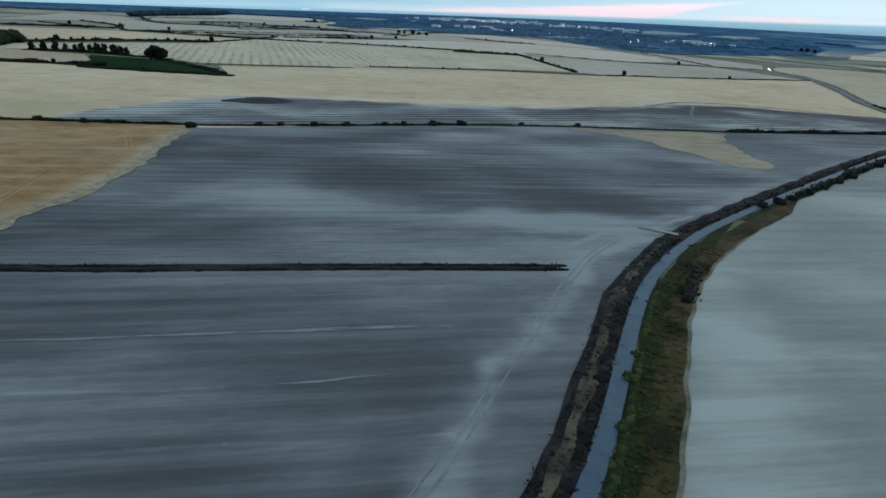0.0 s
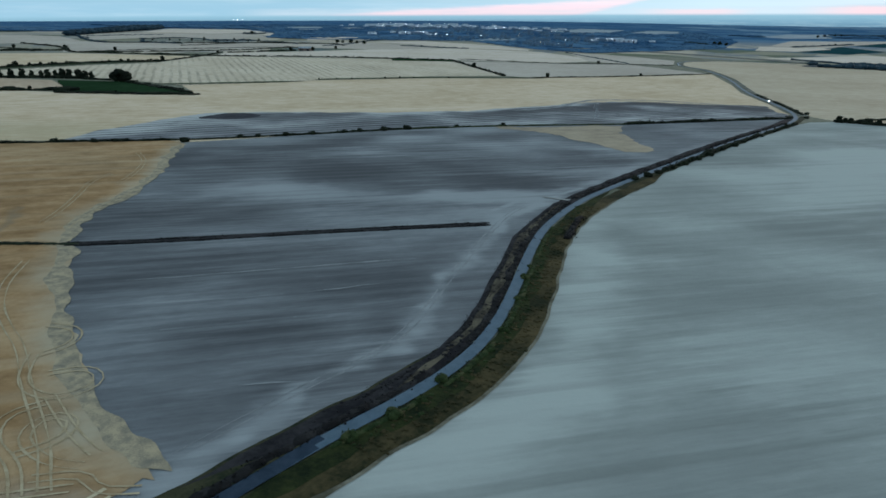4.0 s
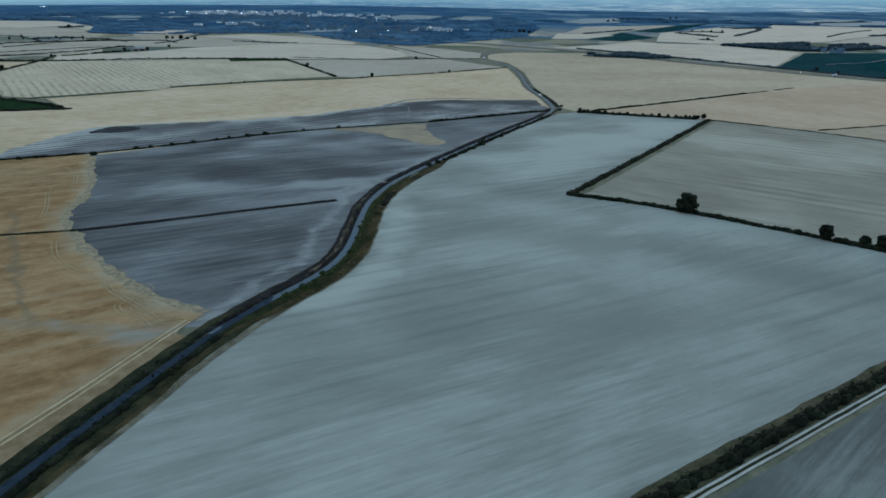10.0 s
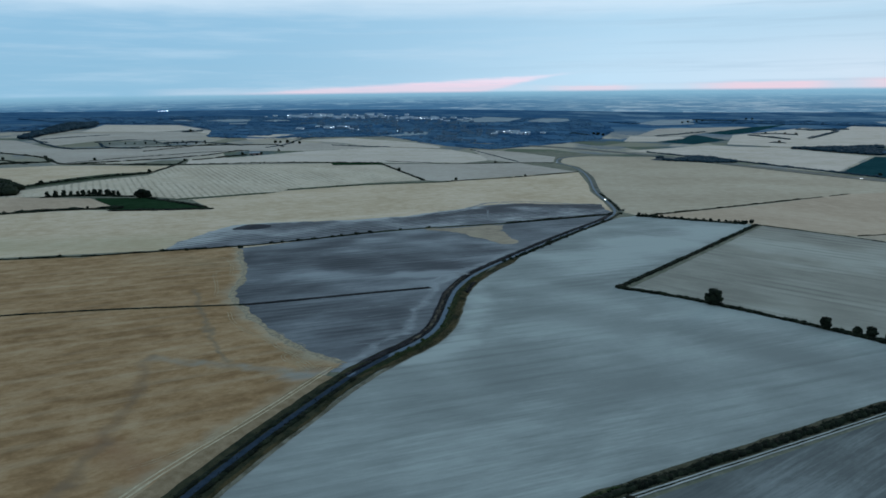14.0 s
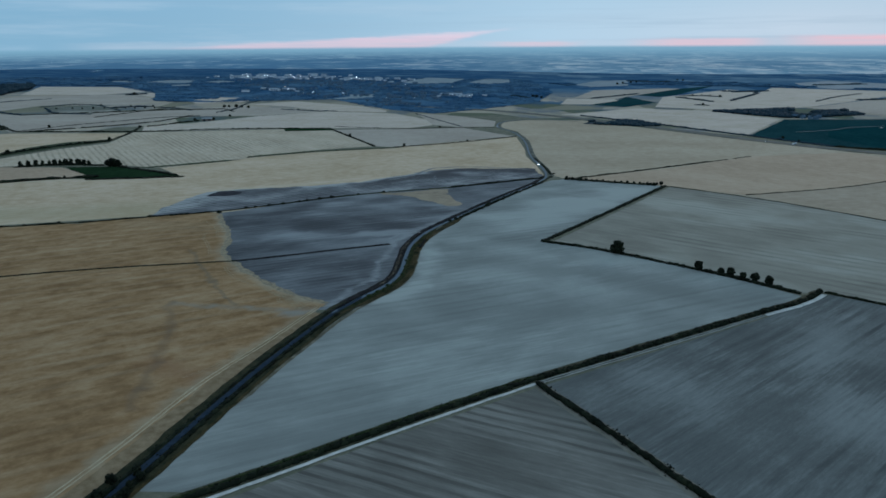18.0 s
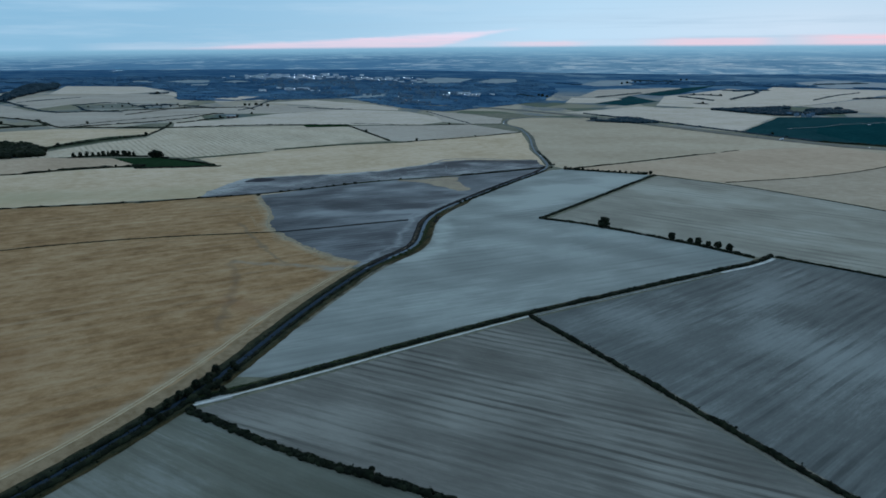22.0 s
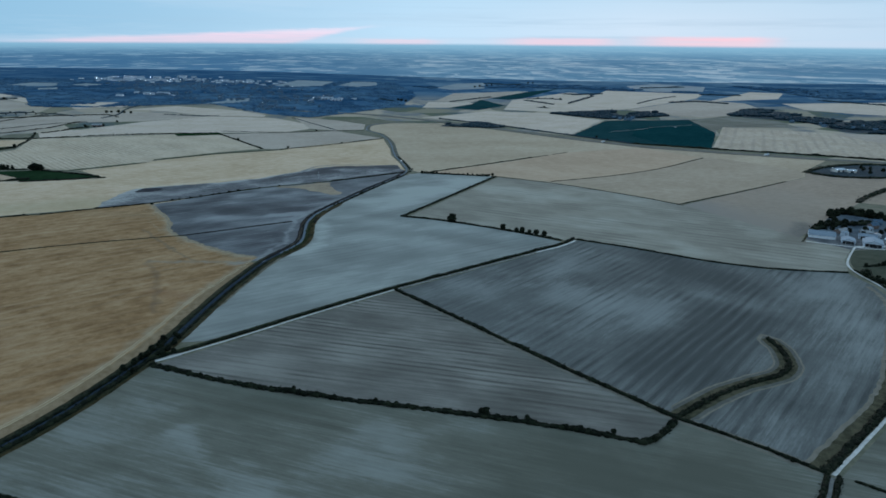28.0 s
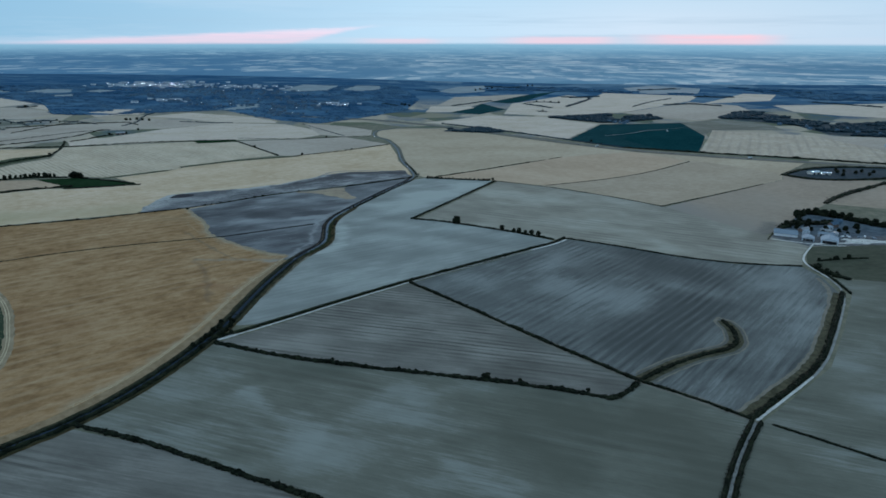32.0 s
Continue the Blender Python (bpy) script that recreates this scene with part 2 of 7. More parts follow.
def earth(name, dark, mid, light, angle, patch=90.0, along=6.0, furrow=0.0, furrow_strength=0.5, seed=0.0, bands=0.5, bump=0.12, strokes=(), ridged=(), calm=1.0):
    """Worked ground: broad soil patches drawn out along the working direction, fine streaks, and drill lines 'furrow' metres apart."""
    def build(n, pos):
        bend = n.add("ShaderNodeTexNoise", {"Vector": n.mapped(pos, (1, 1, 0), 0.0, (seed, 0, 0)), "Scale": 0.011, "Detail": 3.0}).outputs[1]
        turned = n.mapped(n.vec("ADD", pos, n.vec("SCALE", n.vec("SUBTRACT", bend, (0.5, 0.5, 0.5)), 34.0)), (1, 1, 1), -angle, (seed, seed * 1.7, 0))
        broad = n.noise(n.mapped(turned, (1 / (patch * 1.5), 1 / patch, 0.01)), 1.0, 3.0, 0.5)
        mottled = n.noise(n.mapped(turned, (1 / 46.0, 1 / 30.0, 0.01)), 1.0, 4.0, 0.55)
        straight = n.mapped(pos, (1, 1, 1), -angle, (seed, seed * 1.7, 0))
        streak = n.noise(n.mapped(straight, (1 / (11.0 * along), 1 / 8.0, 0.01)), 1.0, 5.0, 0.62)
        fine = n.noise(n.mapped(straight, (1 / 5.0, 1 / 1.3, 0.05)), 1.0, 4.0, 0.65)
        scratch = n.noise(n.mapped(straight, (1 / 46.0, 1 / 2.4, 0.01)), 1.0, 5.0, 0.68)
        drawn = n.smooth(n.noise(n.mapped(pos, (1 / 110.0, 1 / 110.0, 0.0), 0.0, (seed * 2.3, seed, 0)), 1.0, 3.0), 0.40, 0.62)
        mixed = n.math("ADD", n.math("MULTIPLY", broad, 0.62), n.math("MULTIPLY", mottled, 0.38))
        if calm < 1.0:
            mixed = n.math("ADD", n.math("MULTIPLY", mixed, calm), 0.5 * (1.0 - calm))
        mixed = n.math("ADD", mixed, n.math("MULTIPLY", n.math("MULTIPLY", n.math("SUBTRACT", streak, 0.5), drawn), bands * 0.45))
        mixed = n.math("ADD", mixed, n.math("MULTIPLY", n.math("SUBTRACT", fine, 0.5), 0.15))
        mixed = n.math("ADD", mixed, n.math("MULTIPLY", n.math("MULTIPLY", n.math("SUBTRACT", scratch, 0.5), n.math("ADD", n.math("MULTIPLY", drawn, 0.6), 0.4)), 0.46))
        if strokes:
            warp = n.add("ShaderNodeTexNoise", {"Vector": n.mapped(pos, (1, 1, 0)), "Scale": 0.03, "Detail": 3.0}).outputs[1]
            warp = n.vec("SCALE", n.vec("SUBTRACT", warp, (0.5, 0.5, 0.5)), 30.0)
            loose = n.mapped(n.vec("ADD", pos, warp), (1, 1, 0))
            taut = n.mapped(n.vec("ADD", pos, n.vec("SCALE", warp, 0.12)), (1, 1, 0))
            worn = n.smooth(n.noise(pos, 0.05, 4.0, 0.65), 0.35, 0.65, 0.15, 1.0)
            for x0, y0, x1, y1, wide, amount in strokes:
                if wide < 4.0:
                    mixed = n.math("ADD", mixed, n.math("MULTIPLY", n.math("MULTIPLY", n.stroke(taut, (x0, y0), (x1, y1), wide), worn), amount))
                else:
                    mixed = n.math("ADD", mixed, n.math("MULTIPLY", n.stroke(loose, (x0, y0), (x1, y1), wide * 1.25), amount * 0.75))
        colour = n.ramp(n.smooth(mixed, 0.29, 0.74), [(0.0, dark), (0.5, mid), (1.0, light)])
        if furrow:
            wave = n.bands(straight, 0.314 / furrow, 1.3, 0.35)
            broken = n.smooth(n.noise(n.mapped(straight, (1 / 70.0, 1 / 9.0, 0.0)), 1.0, 4.0, 0.6), 0.36, 0.62, 0.1, 1.0)
            where = n.smooth(n.noise(n.mapped(turned, (0.006, 0.02, 0)), 1.0, 2.0), 0.42, 0.66)
            for x0, y0, x1, y1, wide in ridged:
                where = n.math("MAXIMUM", where, n.stroke(n.mapped(pos, (1, 1, 0)), (x0, y0), (x1, y1), wide))
            drawn_rows = n.math("MULTIPLY", n.math("MULTIPLY", where, broken), furrow_strength)
            colour = n.mix(n.math("MULTIPLY", n.smooth(wave, 0.28, 0.08), n.math("MULTIPLY", drawn_rows, 0.45)), colour, rgba(light))
            colour = n.mix(n.math("MULTIPLY", n.smooth(wave, 0.58, 0.90), drawn_rows), colour, rgba(tuple(c * 0.6 for c in dark)))
        height = n.math("MULTIPLY", n.math("ADD", fine, n.noise(pos, 0.9, 4.0, 0.7)), bump)
        return colour, height
    return surface(name, build, 0.95, 0.03)


def stubble(name, dark, mid, light, angle, lines=9.0, line_strength=0.35, seed=0.0, patch=70.0, line=None, strokes=(), spec=0.03):
    """Cut corn: straw colours, combine lines, worn patches where the soil shows."""
    def build(n, pos):
        turned = n.mapped(pos, (1, 1, 1), -angle, (seed, seed * 1.3, 0))
        broad = n.noise(n.mapped(turned, (1 / (patch * 1.6), 1 / patch, 0.01)), 1.0, 4.0, 0.6)
        streak = n.noise(n.mapped(turned, (1 / 15.0, 1 / 6.5, 0.01)), 1.0, 5.0, 0.62)
        blotch = n.noise(n.mapped(turned, (1 / 16.0, 1 / 13.0, 0.01)), 1.0, 4.0, 0.62)
        fine = n.noise(pos, 0.55, 5.0, 0.7)
        mixed = n.math("ADD", n.math("MULTIPLY", broad, 0.38), n.math("ADD", n.math("MULTIPLY", streak, 0.30), n.math("MULTIPLY", blotch, 0.32)))
        mixed = n.math("ADD", mixed, n.math("MULTIPLY", n.math("SUBTRACT", fine, 0.5), 0.12))
        scratch = n.noise(n.mapped(turned, (1 / 5.0, 1 / 3.0, 0.01)), 1.0, 4.0, 0.7)
        mixed = n.math("ADD", mixed, n.math("MULTIPLY", n.math("SUBTRACT", scratch, 0.5), 0.20))
        colour = n.ramp(n.smooth(mixed, 0.33, 0.67), [(0.0, dark), (0.5, mid), (1.0, light)])
        wave = n.bands(turned, 0.314 / lines, 1.6, 0.3)
        fade = n.smooth(n.noise(n.mapped(turned, (0.004, 0.012, 0)), 1.0, 2.0), 0.3, 0.6)
        worn = n.smooth(n.noise(n.mapped(turned, (1 / 34.0, 1 / 6.0, 0.01)), 1.0, 4.0, 0.65), 0.36, 0.62, 0.25, 1.0)
        colour = n.mix(n.math("MULTIPLY", n.math("MULTIPLY", n.math("MULTIPLY", n.smooth(wave, 0.55, 0.95), worn), fade), line_strength), colour, rgba(line or light))
        if strokes:
            warp = n.add("ShaderNodeTexNoise", {"Vector": n.mapped(pos, (1, 1, 0)), "Scale": 0.08, "Detail": 4.0}).outputs[1]
            loose = n.mapped(n.vec("ADD", pos, n.vec("SCALE", n.vec("SUBTRACT", warp, (0.5, 0.5, 0.5)), 16.0)), (1, 1, 0))
            for x0, y0, x1, y1, wide, amount, tint in strokes:
                fac = n.math("MULTIPLY", n.math("MULTIPLY", n.stroke(loose, (x0, y0), (x1, y1), wide), amount), n.smooth(streak, 0.3, 0.6, 0.6, 1.0))
                colour = n.mix(fac, colour, rgba(tint))
        return colour, n.math("MULTIPLY", fine, 0.15)
    return surface(name, build, 0.95, spec)


def leafy(name, dark, light, tip=None):
    def build(n, pos):
        island = n.add("ShaderNodeNewGeometry").outputs["Random Per Island"]
        who = n.add("ShaderNodeObjectInfo").outputs["Random"]
        grain = n.noise(pos, 0.8, 4.0, 0.7)
        fac = n.math("ADD", n.math("MULTIPLY", island, 0.5), n.math("ADD", n.math("MULTIPLY", grain, 0.5), n.math("MULTIPLY", who, 0.2)))
        stops = [(0.0, dark), (0.75, light), (1.0, tip or light)]
        return n.ramp(n.smooth(fac, 0.2, 1.0), stops), n.math("MULTIPLY", grain, 0.3)
    return surface(name, build, 0.85, 0.05)


def mottle(name, a, b, scale=0.5, rough=0.9, spec=0.05, metal=0.0, bump=0.02, stretch=(1, 1, 1), emit=None):
    def build(n, pos):
        vec = n.mapped(pos, stretch)
        big, small = n.noise(vec, scale, 4.0, 0.6), n.noise(vec, scale * 9.0, 4.0, 0.65)
        fac = n.math("ADD", n.math("MULTIPLY", big, 0.65), n.math("MULTIPLY", small, 0.35))
        return n.mix(n.smooth(fac, 0.34, 0.66), rgba(a), rgba(b)), n.math("MULTIPLY", small, bump)
    return surface(name, build, rough, spec, metal, emit)


# ---- shape helpers ----
def hill(x, y):
    """Height of the land: one long slope that eases off with distance."""
    u, v = 1.5 * math.tanh(x / 1500.0), 1.5 * math.tanh((y - 900.0) / 1500.0)
    return 1.34 -20.94 * u -14.79 * v +6.25 * u * u -1.87 * u * v -8.39 * v * v


def mesh_of(name, verts, faces, mats, mat_index=None, smooth=False):
    me = bpy.data.meshes.new(name)
    me.from_pydata(verts, [], faces)
    for m in (mats if isinstance(mats, (list, tuple)) else [mats]):
        me.materials.append(m)
    if mat_index is not None:
        me.polygons.foreach_set("material_index", mat_index)
    if smooth:
        me.polygons.foreach_set("use_smooth", [True] * len(me.polygons))
    me.update()
    return me


def part(name, data, parent, label=""):
    ob = new(name, data)
    ob.parent = parent
    if label:
        tagged(ob, label)
    return ob


def bm_data(name, bm, mat):
    me = bpy.data.meshes.new(name)
    bm.to_mesh(me)
    bm.free()
    for m in (mat if isinstance(mat, (list, tuple)) else [mat]):
        me.materials.append(m)
    return me


def ragged(points, step, amount, seed=0, closed=True):
    """The outline with its long edges broken up and pushed about by noise."""
    out = []
    n = len(points)
    for i in range(n if closed else n - 1):
        a, b = Vector(points[i]).to_2d(), Vector(points[(i + 1) % n]).to_2d()
        count = max(1, int((b - a).length / step))
        side = Vector((-(b - a).y, (b - a).x)).normalized()
        for k in range(count):
            p = a.lerp(b, k / count)
            w = noise.noise((p.x / (step * 7.0), p.y / (step * 7.0), seed)) + 0.55 * noise.noise((p.x / (step * 2.1), p.y / (step * 2.1), seed + 9)) + 0.35 * noise.noise((p.x / (step * 0.7), p.y / (step * 0.7), seed + 5))
            out.append(tuple(p + side * (amount * w if k or amount else 0)))
    if not closed:
        out.append(tuple(points[-1]))
    return out


def rounded(points, times=2, closed=False):
    """Chaikin corner cutting."""
    pts = [Vector(p) for p in points]
    for _ in range(times):
        out = [] if closed else [pts[0]]
        pairs = list(zip(pts, pts[1:] + pts[:1])) if closed else list(zip(pts, pts[1:]))
        for a, b in pairs:
            out += [a.lerp(b, 0.25), a.lerp(b, 0.75)]
        pts = out if closed else out + [pts[-1]]
    return [tuple(p) for p in pts]


def sheet(name, points, mat, lift, label, category, cell=20.0, edge=0.0, step=12.0, seed=1, kind="structure", group=""):
    """A level piece of land with the given outline, laid over the hill."""
    pts = ragged(points, step, edge, seed) if edge else [tuple(p[:2]) for p in points]
    cx, cy = sum(p[0] for p in pts) / len(pts), sum(p[1] for p in pts) / len(pts)
    lo_x, hi_x = min(p[0] for p in pts), max(p[0] for p in pts)
    lo_y, hi_y = min(p[1] for p in pts), max(p[1] for p in pts)
    inner = [(i * cell, j * cell) for i in range(math.ceil(lo_x / cell), math.floor(hi_x / cell) + 1) for j in range(math.ceil(lo_y / cell), math.floor(hi_y / cell) + 1)]
    count = len(pts)
    spots, _, tris, *_ = delaunay_2d_cdt([Vector(p) for p in pts + inner], [(k, (k + 1) % count) for k in range(count)], [list(range(count))], 1, 0.01)
    base = hill(cx, cy)
    bm = bmesh.new()
    made = [bm.verts.new((p.x - cx, p.y - cy, hill(p.x, p.y) + lift - base)) for p in spots]
    for tri in tris:
        face = bm.faces.new([made[k] for k in tri])
        face.normal_update()
        if face.normal.z < 0:
            face.normal_flip()
    bmesh.ops.delete(bm, geom=[v for v in bm.verts if not v.link_faces], context="VERTS")
    ob = new(name, bm_data(name, bm, mat))
    ob.location = (cx, cy, base)
    return tagged(ob, label, category, group, kind)


def side_points(points, offset):
    """The line moved sideways, to its left for a positive offset."""
    out = []
    for i, p in enumerate(points):
        a, b = Vector(points[max(0, i - 1)]), Vector(points[min(len(points) - 1, i + 1)])
        d = (b - a).normalized()
        out.append((p[0] - d.y * offset, p[1] + d.x * offset))
    return out


def even(points, step):
    """Points at even steps along a line."""
    out, carry = [tuple(points[0])], 0.0
    for a, b in zip(points, points[1:]):
        a, b = Vector(a), Vector(b)
        length = (b - a).length
        d = step - carry
        while d < length:
            out.append(tuple(a.lerp(b, d / length)))
            d += step
        carry = length - (d - step)
    return out


def ribbon(name, line, left, right, mat, lift, label, category, step=6.0, wobble=0.0, seed=3, crown=0.0, kind="structure", taper=0.0):
    """A strip along a line, from 'left' metres to its left to 'right' metres to its right, thinning out over 'taper' metres at its ends."""
    pts = even(rounded(line, 2), step)
    verts, faces = [], []
    for i, p in enumerate(pts):
        a, b = Vector(pts[max(0, i - 1)]), Vector(pts[min(len(pts) - 1, i + 1)])
        d = (b - a).normalized()
        wl = wobble * noise.noise((p[0] / 9, p[1] / 9, seed))
        wr = wobble * noise.noise((p[0] / 9, p[1] / 9, seed + 5))
        thin = min(1.0, 0.03 + min(i, len(pts) - 1 - i) * step / taper) if taper else 1.0
        core = left if abs(left) < abs(right) else -right
        for off, dz in ((left + wl, 0.0), ((left - right) / 2, crown), (-right + wr, 0.0)):
            off = core + (off - core) * thin if left * right < 0 else off * thin
            x, y = p[0] - d.y * off, p[1] + d.x * off
            verts.append((x, y, hill(x, y) + lift + dz))
        if i:
            k = 3 * i
            faces += [(k - 3, k - 2, k + 1, k), (k - 2, k - 1, k + 2, k + 1)]
    ox, oy, oz = verts[0]
    faces = [f[::-1] for f in faces]
    me = mesh_of(name, [(x - ox, y - oy, z - oz) for x, y, z in verts], faces, mat)
    if me.polygons[0].normal.z < 0:
        me.flip_normals()
    ob = new(name, me)
    ob.location = (ox, oy, oz)
    return tagged(ob, label, category, "", kind)


def ball_templates(fine):
    """Six lumpy clump shapes: vertices and triangles."""
    out = []
    for k in range(6):
        bm = bmesh.new()
        bmesh.ops.create_icosphere(bm, subdivisions=fine, radius=1.0)
        co = []
        for v in bm.verts:
            w = 1.0 + 0.34 * noise.noise(v.co * 1.7 + Vector((k * 7.1, 0, 0))) + 0.22 * noise.noise(v.co * 4.1 + Vector((0, k * 5.3, 0)))
            co.append(v.co * w)
        out.append((np.array([tuple(c) for c in co]), np.array([[v.index for v in f.verts] for f in bm.faces])))
        bm.free()
    return out


CLUMPS, ROUGH_CLUMPS = ball_templates(2), ball_templates(1)


class Clumps:
    """Collects many leafy clumps and loose leaf sprays into one mesh."""

    def __init__(self, seed, shapes=None):
        self.shapes = shapes or CLUMPS
        self.rng = random.Random(seed)
        self.verts, self.faces, self.count = [], [], 0

    def clump(self, x, y, z, rx, ry, rz, leaves=10, turn=None):
        r = self.rng
        co, tri = self.shapes[r.randrange(6)]
        a = r.uniform(0, 6.283) if turn is None else turn
        c, s = math.cos(a), math.sin(a)
        p = co * (rx, ry, rz)
        p = np.stack([p[:, 0] * c - p[:, 1] * s + x, p[:, 0] * s + p[:, 1] * c + y, p[:, 2] + z], 1)
        self.verts.append(p)
        self.faces.append(tri + self.count)
        self.count += len(p)
        for _ in range(leaves):
            u, v = r.uniform(0, 6.283), r.uniform(-0.5, 1.0)
            w = math.sqrt(max(0.0, 1 - v * v))
            k = r.uniform(0.9, 1.25)
            q = np.array([x + rx * k * w * math.cos(u), y + ry * k * w * math.sin(u), z + rz * k * v])
            size = 0.22 * (rx + rz) * r.uniform(0.5, 1.1)
            self.verts.append(q + np.array([[r.uniform(-1, 1) * size for _ in range(3)] for _ in range(4)]))
            self.faces.append(np.array([[0, 1, 2], [1, 3, 2]]) + self.count)
            self.count += 4

    def mesh(self, name, mat, origin=(0, 0, 0), smooth=False):
        v = np.concatenate(self.verts) - np.array(origin)
        f = np.concatenate(self.faces)
        me = bpy.data.meshes.new(name)
        me.vertices.add(len(v))
        me.vertices.foreach_set("co", v.astype(np.float32).ravel())
        me.loops.add(f.size)
        me.loops.foreach_set("vertex_index", f.astype(np.int32).ravel())
        me.polygons.add(len(f))
        me.polygons.foreach_set("loop_start", np.arange(0, f.size, 3, dtype=np.int32))
        if smooth:
            me.polygons.foreach_set("use_smooth", np.ones(len(f), dtype=bool))
        me.update(calc_edges=True)
        me.validate()
        me.materials.append(mat)
        return me


def hedge(line, width, height, mat, label, gaps=0.0, step=1.3, seed=1, lump=0.35, leaves=4, group="field hedges", name="hedge", run=16.0):
    """A grown hedge along a line, uneven in height and width, with gaps where it is thin; a shrub for each run of it."""
    pts = even(rounded(line, 1), step)
    o = Vector((pts[0][0], pts[0][1], hill(*pts[0][:2])))
    root = new(name)
    root.location = o
    c = Clumps(seed)
    r = c.rng
    per = max(4, int(run / step))

    def close():
        nonlocal c
        if c.verts:
            at = c.verts[0][0]
            at = Vector((at[0], at[1], hill(at[0], at[1])))
            part("shrub", c.mesh("shrub", mat, at), root).location = at - o
        rng_kept = c.rng
        c = Clumps(seed)
        c.rng = rng_kept

    for i, p in enumerate(pts):
        if i and i % per == 0:
            close()
        thin = noise.noise((p[0] / 14, p[1] / 14, seed * 3.1))
        if gaps and thin < -0.9 + gaps * 1.6:
            continue
        h = height * (0.75 + lump * (thin + 0.5 * noise.noise((p[0] / 4, p[1] / 4, seed))) + r.uniform(-0.1, 0.15))
        h = max(h, 0.35 * height)
        w = width * r.uniform(0.75, 1.1) * 0.5
        x, y = p[0] + r.uniform(-0.3, 0.3) * width * 0.4, p[1] + r.uniform(-0.3, 0.3) * width * 0.4
        a, b = Vector(pts[max(0, i - 1)]), Vector(pts[min(len(pts) - 1, i + 1)])
        d = (b - a).normalized()
        turn = math.atan2(d.y, d.x) + r.uniform(-0.12, 0.12)
        if width < 4.0:
            c.clump(x, y, hill(x, y) + h * 0.40, max(w, step) * r.uniform(1.2, 2.0), max(w, step * 0.7), h * 0.60, leaves, turn)
            continue
        for side in (-1, 1):
            off = side * r.uniform(0.05, 0.30) * width
            k = r.uniform(0.45, 0.72)
            qx, qy = p[0] - d.y * off + r.uniform(-0.5, 0.5) * step, p[1] + d.x * off + r.uniform(-0.5, 0.5) * step
            hh = h * r.uniform(0.7, 1.05)
            c.clump(qx, qy, hill(qx, qy) + hh * 0.42, max(w * k, step) * r.uniform(1.1, 1.8), max(w * k, step * 0.6), hh * 0.58, leaves, turn)
    close()
    return tagged(root, label, "hedge", group)

# ---- soils, straw, leaves ----
ROAD = [(-460, -100), (-400, 100), (-340, 250), (-300, 335), (-277, 370), (-249, 406), (-225, 457), (-209, 519), (-198, 573), (-194, 640), (-190, 690), (-184, 735),
        (-178, 775), (-168, 810), (-160.0, 830), (-155.4, 850), (-155.2, 870), (-158.3, 895), (-162.9, 925), (-165.8, 955), (-162.2, 995), (-154, 1028), (-140, 1078),
        (-104, 1198), (-66, 1307), (-57, 1364), (-72, 1451), (-97, 1557), (-118, 1773), (-160, 1950), (-208, 2016), (-215, 2165), (-156, 2247), (-2, 2270)]
GOLD_EDGE = [(-186, 792), (-208, 798), (-240, 817), (-280, 849), (-304, 872), (-320, 892), (-328, 920), (-345, 952), (-366, 980), (-388, 1015)]
BURNT_TRACK = [(-189, 790), (-184.5, 808), (-180.5, 824), (-176, 836), (-173.5, 847), (-173, 859), (-174.5, 876), (-177, 894), (-178.5, 913), (-181, 944), (-182, 968), (-176, 993)]
PALE_SOIL = earth("pale_chalk_soil", (0.195, 0.207, 0.198), (0.258, 0.274, 0.260), (0.345, 0.366, 0.346), 37, 60, 4, 9.0, 0.30, seed=3.0, bands=0.95, calm=0.8, strokes=[
    (-72, 1076, -18, 1176, 45, 0.34), (-18, 1176, 50, 1267, 50, 0.28), (-145, 662, -157, 712, 50, -0.05), (-143, 761, -169, 731, 22, 0.05), (-110, 640, -160, 610, 40, -0.08),
    (-132, 955, -64, 990, 25, -0.14), (50, 876, 4, 909, 30, -0.16), (-104, 805, -88, 821, 26, -0.12), (-110, 1110, -60, 1230, 22, -0.10), (-20, 1262, 60, 1290, 12, 0.12),
    (-60, 780, 20, 830, 22, -0.08), (-40, 1230, 40, 1200, 10, -0.10), (60, 860, 130, 872, 20, -0.10), (-30, 860, 40, 900, 18, 0.10)]
    + [(*a, *b, 11, 0.16) for a, b in zip(side_points(ROAD[13:20], -20.0), side_points(ROAD[13:20], -20.0)[1:])])
